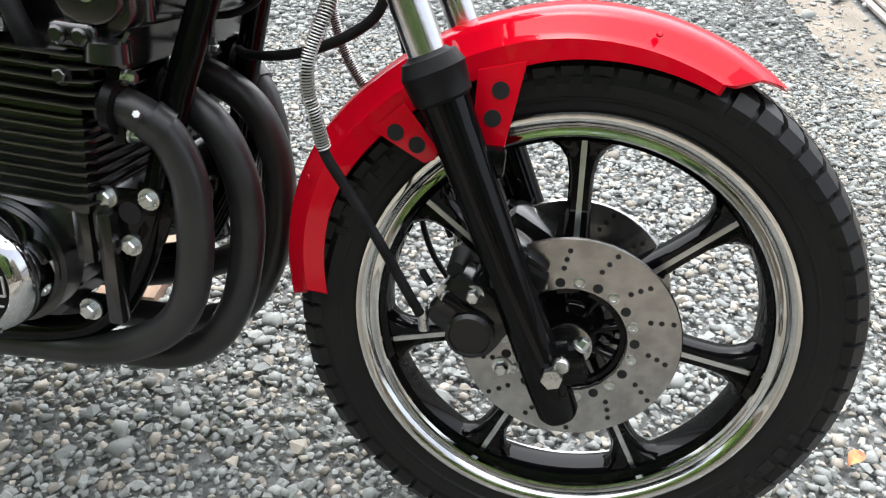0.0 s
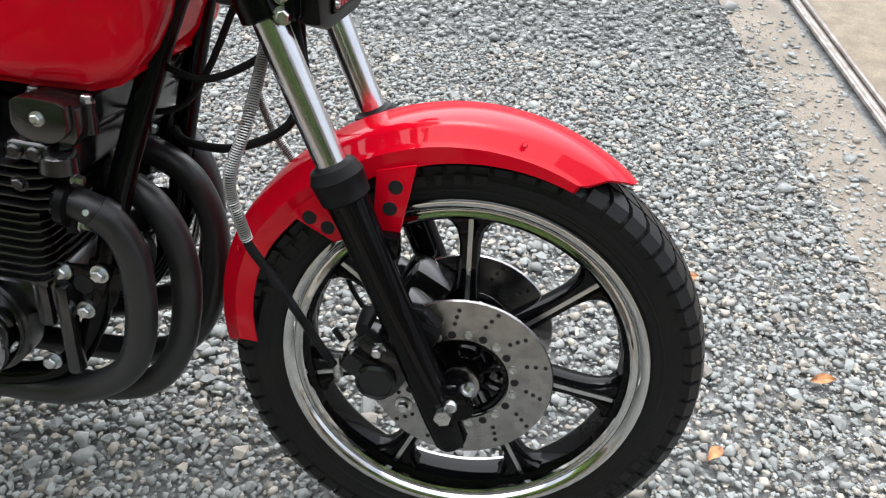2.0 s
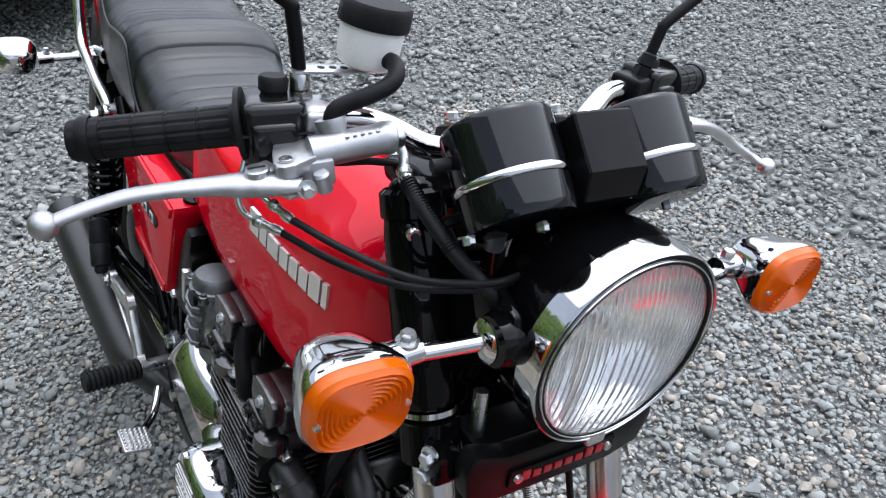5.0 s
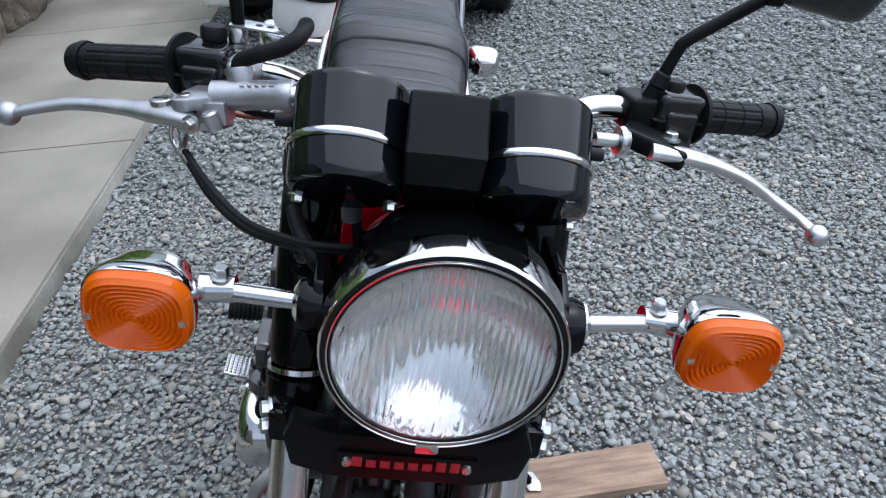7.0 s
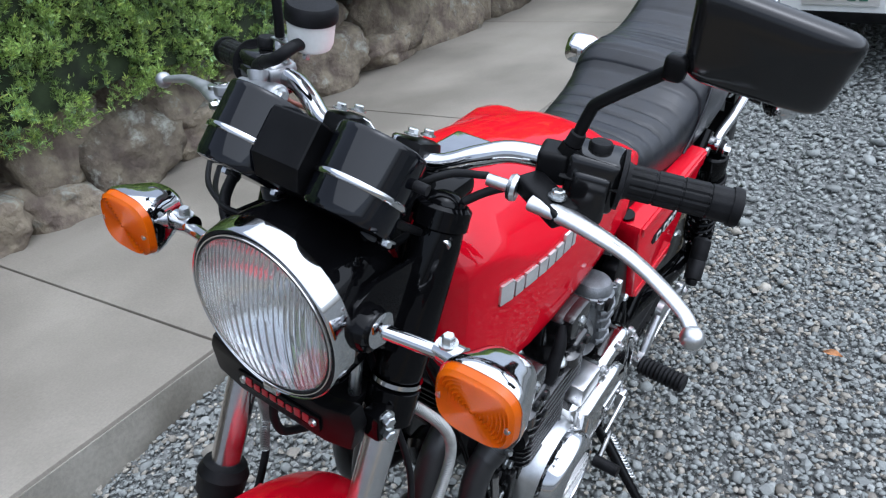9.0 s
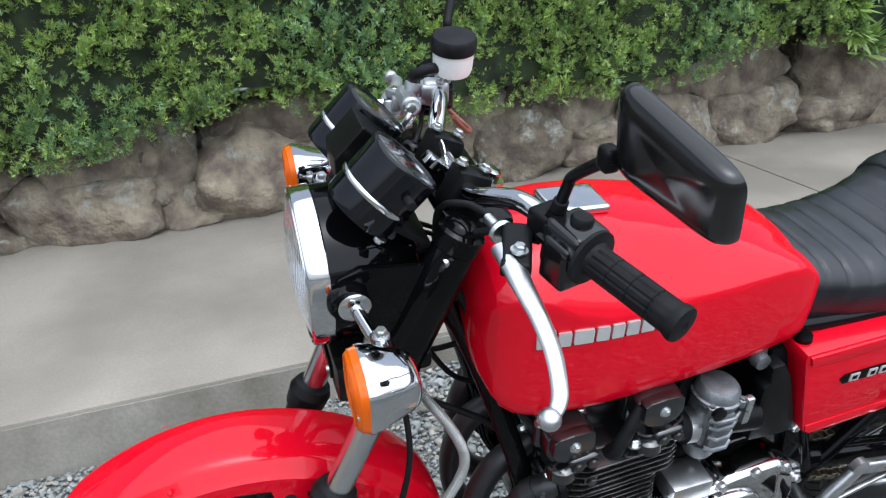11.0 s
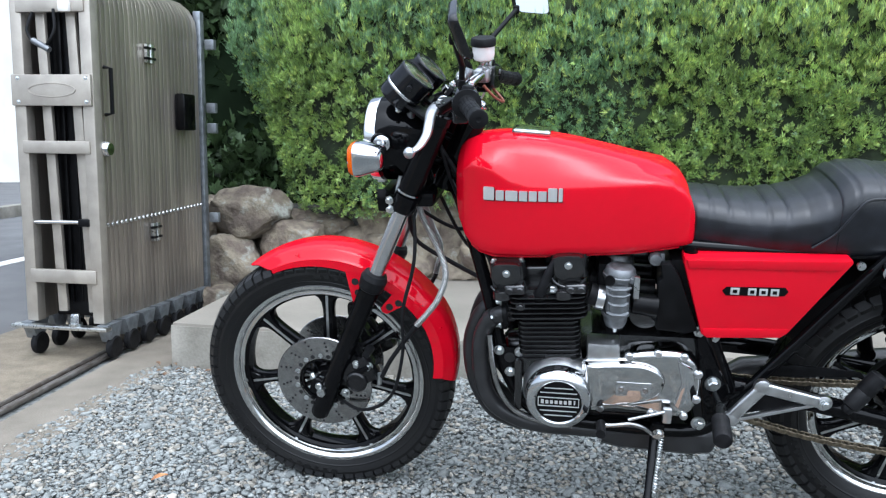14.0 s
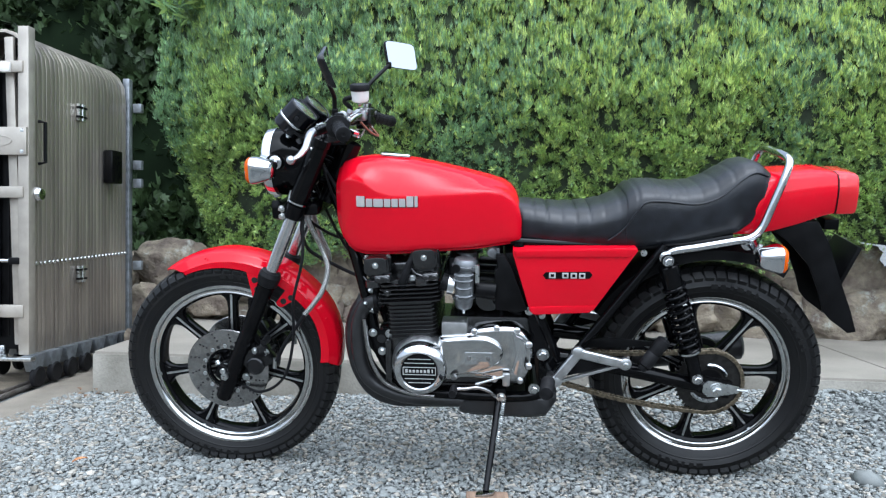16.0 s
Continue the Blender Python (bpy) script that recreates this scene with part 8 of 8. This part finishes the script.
bp("breather_hose", tube(smooth_line([(0.79, -0.09, 0.56), (0.83, -0.1, 0.545), (0.87, -0.09, 0.52)], 5), 0.009, 12), RUBBER)

# ---- exhaust ----
for s, outer in ((-1, True), (-1, False), (1, False), (1, True)):
    if outer:
        y = s * 0.136
        pts = [(0.492, y, 0.572), (0.464, s * 0.131, 0.563), (0.437, s * 0.122, 0.54), (0.42, s * 0.118, 0.50), (0.416, s * 0.118, 0.46), (0.418, s * 0.118, 0.41), (0.428, s * 0.12, 0.36), (0.45, s * 0.12, 0.323), (0.49, s * 0.12, 0.296), (0.55, s * 0.115, 0.275), (0.65, s * 0.1, 0.262), (0.86, s * 0.095, 0.255)]
    else:
        y = s * 0.048
        pts = [(0.492, y, 0.572), (0.455, s * 0.05, 0.56), (0.415, s * 0.052, 0.53), (0.392, s * 0.053, 0.48), (0.386, s * 0.053, 0.43), (0.392, s * 0.052, 0.37), (0.408, s * 0.05, 0.315), (0.44, s * 0.048, 0.265), (0.49, s * 0.046, 0.238), (0.57, s * 0.045, 0.232), (0.86, s * 0.045, 0.24)]
    hd = bp("exhaust_header", tube(smooth_line(pts, 6), 0.0195, 20), PIPE, None, "matt black exhaust header pipe")
    bp("flange", join(lathe([(0, -0.005), (0.029, -0.005), (0.029, 0.005), (0, 0.005)], (0.476, y, 0.569), (-1, 0, -0.15), 20), box((0.474, y, 0.569), (0.014, 0.018, 0.075), 0.004)), SATIN, hd)
    if outer:
        cb_ = bp("clamp_band", tube([(0.452, s * 0.1275, 0.556), (0.438, s * 0.1225, 0.543)], 0.0218, 24), PIPE, hd)
        bp("clamp_bolt", hexbolt((0.449, s * 0.148, 0.563), (-0.3, s, 0.5), 0.0046, 0.009, washer=False), ZINC, cb_)
    for dz in (-0.028, 0.028):
        bp("flange_nut", hexbolt((0.466, y, 0.569 + dz), (-1, 0, -0.12), 0.0062, 0.012), ZINC, hd)
col = bmesh.new()
loopsc = []
for x_, hy, z0, z1 in ((0.70, 0.115, 0.228, 0.272), (0.74, 0.125, 0.224, 0.282), (0.90, 0.13, 0.222, 0.29), (0.945, 0.125, 0.226, 0.292), (0.975, 0.10, 0.26, 0.292)):
    loopsc.append([V((x_, -hy * 0.9, z0)), V((x_, hy * 0.9, z0)), V((x_, hy, z0 + 0.012)), V((x_, hy, z1 - 0.012)), V((x_, hy * 0.9, z1)), V((x_, -hy * 0.9, z1)), V((x_, -hy, z1 - 0.012)), V((x_, -hy, z0 + 0.012))])
bp("collector", rings(col, loopsc), PIPE, None, "matt black exhaust collector box")
bp("silencer", tube([(0.94, 0.11, 0.265), (1.02, 0.15, 0.28), (1.06, 0.165, 0.285), (1.55, 0.185, 0.34), (1.56, 0.185, 0.341)], [0.024, 0.03, 0.044, 0.046, 0.036], 28), PIPE, None, "matt black silencer")
cable("drain_pipe", [(0.44, -0.138, 0.515), (0.446, -0.142, 0.45), (0.462, -0.144, 0.38), (0.5, -0.144, 0.325), (0.57, -0.138, 0.295), (0.63, -0.13, 0.285)], 0.0065, STEEL, "thin steel pipe beside the headers")

# ---- swing arm, chain, shocks ----
for s in (-1, 1):
    sa = bp("swing_arm", join(tube([(0.972, s * 0.105, 0.405), (1.10, s * 0.115, 0.39), (1.28, s * 0.125, 0.355), (1.37, s * 0.125, 0.338)], [0.024, 0.022, 0.02, 0.02], 16), box((1.40, s * 0.125, 0.335), (0.09, 0.026, 0.05), 0.008, Matrix.Rotation(radians(11), 4, "Y"))), BLACK, None, "black swing arm")
    bp("axle_adjuster", plate([(1.365, 0.345), (1.378, 0.358), (1.40, 0.356), (1.462, 0.342), (1.462, 0.325), (1.40, 0.312), (1.378, 0.312), (1.365, 0.325)], s * 0.139, s * 0.145, 0.002), ZINC, sa)
    bp("axle_nut", hexbolt((1.40, s * 0.145, 0.333), (0, s, 0), 0.0135, 0.018), ZINC, sa)
    bp("adjuster_bolt", tube([(1.455, s * 0.142, 0.334), (1.485, s * 0.142, 0.331)], 0.0045, 8), ZINC, sa)
    t0, t1 = V((1.245, s * 0.155, 0.70)), V((1.343, s * 0.15, 0.372))
    sh = bp("shock_body", tube([t0.lerp(t1, t) for t in (0.04, 0.05, 0.22, 0.24, 0.26, 0.78, 0.8, 0.97)], [0.022, 0.0265, 0.0265, 0.024, 0.011, 0.012, 0.0195, 0.0175], 24), BLACK, None, "black rear shock absorber")
    coil = []
    dv = (t1 - t0).normalized()
    u = V((0, 1, 0)) - dv * dv.y
    u.normalize()
    w = dv.cross(u)
    for k in range(200):
        t = k / 199
        a = 2 * math.pi * 9.5 * t
        coil.append(t0.lerp(t1, 0.2 + 0.56 * t) + (u * math.cos(a) + w * math.sin(a)) * 0.0275)
    bp("spring", tube(coil, 0.0046, 8), BLACK, sh)
    bp("upper_eye", lathe([(0, -0.014), (0.017, -0.014), (0.017, 0.014), (0, 0.014)], t0, (0, 1, 0), 20), BLACK, sh)
    bp("lower_eye", lathe([(0, -0.014), (0.018, -0.014), (0.018, 0.014), (0, 0.014)], t1, (0, 1, 0), 20), BLACK, sh)
    bp("spring_seat", lathe([(0, -0.003), (0.031, -0.003), (0.031, 0.003), (0, 0.003)], t0.lerp(t1, 0.77), dv, 24), CHROME, sh)
    bp("acorn_nut", hexbolt((t0.x, s * 0.168, t0.z), (0, s, 0), 0.010, 0.014), CHROME, sh)
    bp("acorn_nut", hexbolt((t1.x, s * 0.164, t1.z), (0, s, 0), 0.010, 0.014), CHROME, sh)
cover = bp("sprocket", ring([(0.03, -0.085), (0.088, -0.085), (0.09, -0.082), (0.088, -0.079), (0.03, -0.079)], RC, (0, 1, 0), 64), DARKSTEEL, None, "dark worn rear sprocket")
teeth = bmesh.new()
for k in range(40):
    a = 2 * math.pi * k / 40
    box((RC[0] + 0.0915 * math.cos(a), -0.082, RC[2] + 0.0915 * math.sin(a)), (0.009, 0.005, 0.006), 0.0012, Matrix.Rotation(-a, 4, "Y"), teeth)
bp("tooth", teeth, DARKSTEEL, cover)
bp("sprocket_carrier", lathe([(0, 0), (0.075, 0), (0.07, 0.012), (0.045, 0.022), (0.03, 0.024), (0, 0.024)], (RC[0], -0.062, RC[2]), (0, -1, 0), 40), SATIN, None, "black sprocket carrier")
for a0_, a1_, r0_ in ((20, 100, 0.05), (215, 300, 0.056)):
    arc_ = [(RC[0] + r0_ * math.cos(radians(a0_ + (a1_ - a0_) * k / 12)), -0.0865, RC[2] + r0_ * math.sin(radians(a0_ + (a1_ - a0_) * k / 12))) for k in range(13)]
    bp("worn_patch", tube(arc_, [0.002] + [0.0055] * 11 + [0.002], 6), ZINC, cover)
bp("brake_drum", lathe([(0, 0), (0.08, 0), (0.082, 0.012), (0.074, 0.03), (0.04, 0.036), (0, 0.036)], (RC[0], 0.05, RC[2]), (0, 1, 0), 40), SATIN)
chain = bp("drive_chain", bmesh.new(), BRASS, None, "oily tan roller chain")
path = []
fs, rs = V((0.93, -0.082, 0.375)), V((RC[0], -0.082, RC[2]))
for k in range(45):
    path.append(V((0.93, -0.082, 0.413)).lerp(V((RC[0] + 0.015, -0.082, RC[2] + 0.0915)), k / 44) + V((0, 0, -0.008 * math.sin(math.pi * k / 44))))
for k in range(1, 22):
    a = math.pi / 2 - math.pi * k / 22
    path.append(rs + V((0.0915 * math.cos(a), 0, 0.0915 * math.sin(a))))
for k in range(45):
    path.append(V((RC[0] - 0.01, -0.082, RC[2] - 0.0915)).lerp(V((0.93, -0.082, 0.337)), k / 44) + V((0, 0, -0.018 * math.sin(math.pi * k / 44))))
dist = [0.0]
for a_, b_ in zip(path, path[1:]):
    dist.append(dist[-1] + (b_ - a_).length)
links_mesh = bmesh.new()
lk, n_links, i = 0.0, 0, 0
while lk < dist[-1] - 0.016:
    pq = []
    for d_ in (lk, lk + 0.0148):
        while dist[i + 1] < d_ and i < len(dist) - 2:
            i += 1
        pq.append(path[i].lerp(path[i + 1], (d_ - dist[i]) / max(1e-6, dist[i + 1] - dist[i])))
    i = max(0, i - 6)
    a_, b_ = pq
    ang = math.atan2(b_.z - a_.z, b_.x - a_.x)
    wide = 0.0085 if n_links % 2 else 0.0062
    for q in (-1, 1):
        box(a_.lerp(b_, 0.5) + V((0, q * wide, 0)), (0.022, 0.0016, 0.011), 0.003, Matrix.Rotation(-ang, 4, "Y"), links_mesh, 1)
    lathe([(0, -0.009), (0.005, -0.009), (0.005, 0.009), (0, 0.009)], a_, (0, 1, 0), 8, links_mesh)
    lk += 0.0148
    n_links += 1
part("chain_link", links_mesh, BRASS, chain)
bp("chain_guard", plate([(1.03, 0.452), (1.10, 0.462), (1.24, 0.452), (1.25, 0.44), (1.05, 0.43)], -0.105, -0.098, 0.002), SATIN)

# ---- foot controls ----
for s in (-1, 1):
    hg = bp("footrest_hanger", join(moved(box((0, 0, 0), (0.105, 0.016, 0.026), 0.006, seg=3), pose(0.995, s * 0.178, 0.405, 0, -54, 0)), moved(box((0, 0, 0), (0.14, 0.016, 0.026), 0.006, seg=3), pose(1.085, s * 0.178, 0.43, 0, 13, 0))), ALLOY, None, "polished alloy footrest hanger")
    bp("hanger_brace", moved(box((0, 0, 0), (0.19, 0.01, 0.009), 0.003), pose(1.06, s * 0.178, 0.388, 0, -17.5, 0)), ALLOY, hg)
    bp("hanger_web", plate([(0.975, 0.372), (1.025, 0.442), (1.145, 0.416)], s * 0.172, s * 0.176, 0.001), SATIN, hg)
    for bx, bz in ((1.022, 0.446), (1.148, 0.417), (0.966, 0.363)):
        bp("boss", lathe([(0, 0), (0.0165, 0), (0.0165, 0.012), (0.01, 0.015), (0, 0.015)], (bx, s * 0.172, bz), (0, s, 0), 22), ALLOY, hg)
    bp("boss_bolt", hexbolt((1.148, s * 0.188, 0.417), (0, s, 0), 0.0085, 0.008), ZINC, hg)
    bp("footrest_bar", tube([(0.955, s * 0.13, 0.36), (0.945, s * 0.2, 0.362)], 0.011, 12), ZINC)
    pg = bmesh.new()
    a_, b_ = V((0.945, s * 0.185, 0.362)), V((0.935, s * 0.275, 0.368))
    prof = []
    for k in range(23):
        prof.append((a_.lerp(b_, k / 22), 0.0195 if k % 2 else 0.0165))
    tube([q for q, _ in prof], [r_ for _, r_ in prof], 16, pg)
    bp("footrest_rubber", pg, RUBBER, None, "ribbed black footrest rubber")
    bp("pillion_rubber", tube([V((1.188, s * 0.19, 0.405)).lerp(V((1.25, s * 0.178, 0.49)), t) for t in (0, 0.05, 0.12, 0.15, 0.5, 0.53, 0.56, 0.94, 0.97, 1)], [0.009, 0.0125, 0.0125, 0.018, 0.019, 0.0175, 0.019, 0.019, 0.016, 0.01], 16), RUBBER, None, "folded pillion footrest rubber")
# shift lever and linkage
bp("shift_lever", tube(smooth_line([(0.69, -0.212, 0.346), (0.72, -0.208, 0.345), (0.755, -0.204, 0.348), (0.785, -0.198, 0.336), (0.805, -0.19, 0.316)], 5), 0.005, 12), STEEL, None, "steel gear shift lever")
bp("shift_rubber", tube([(0.692, -0.205, 0.345), (0.69, -0.25, 0.347)], [0.0105, 0.0105], 14), RUBBER)
bp("shift_rod", tube([(0.75, -0.198, 0.355), (0.826, -0.198, 0.38)], 0.0036, 10), ZINC)
bp("shift_knuckle", box((0.832, -0.19, 0.368), (0.02, 0.016, 0.036), 0.005), ALLOY)
bp("brake_pedal", tube(smooth_line([(0.90, 0.165, 0.35), (0.86, 0.185, 0.335), (0.82, 0.21, 0.345), (0.79, 0.228, 0.36)], 5), 0.007, 12), CHROME, None, "chrome rear brake pedal")
padb = box((0.78, 0.232, 0.365), (0.05, 0.045, 0.006), 0.002, Matrix.Rotation(radians(12), 4, "X"))
for i in range(7):
    for j in range(6):
        box((0.76 + 0.0066 * i, 0.2145 + 0.007 * j, 0.3695 + 0.0015 * (j - 2.5)), (0.004, 0.004, 0.004), 0.0008, Matrix.Rotation(radians(45), 4, "Z"), padb, 1)
bp("pedal_pad", padb, ALLOY, None, "cross-cut alloy brake pedal pad")

# ---- side stand ----
st0, st1 = V((0.815, -0.155, 0.305)), V((0.782, -0.338, 0.118))
stand = bp("side_stand", join(tube([st0, st0.lerp(st1, 0.1), st0.lerp(st1, 0.45), st1], [0.012, 0.011, 0.009, 0.008], 14), box(st0 + V((0.003, 0.0, 0.005)), (0.03, 0.035, 0.045), 0.006)), BLACK, None, "black side stand with a coil spring")
bp("stand_foot", moved(plate([(-0.028, -0.008), (-0.012, -0.016), (0.018, -0.014), (0.03, 0.004), (0.012, 0.016), (-0.018, 0.014)], -0.004, 0.004, 0.001, axis="z"), pose(0.78, -0.343, 0.114, -13, 0, 20)), STEEL, stand)
sprg = []
for k in range(220):
    t = k / 219
    a = 2 * math.pi * 20 * t
    p = (st0 + V((0.012, -0.018, -0.004))).lerp(st0.lerp(st1, 0.5) + V((0.012, -0.006, 0)), t)
    sprg.append(p + V((math.cos(a) * 0.0048, math.sin(a) * 0.0045, 0.0)))
bp("stand_spring", tube(sprg, 0.0017, 6), ZINC, stand)
bp("pivot_bolt", hexbolt(st0 + V((0.004, -0.02, 0.004)), (0, -1, 0), 0.009, 0.009), ZINC, stand)
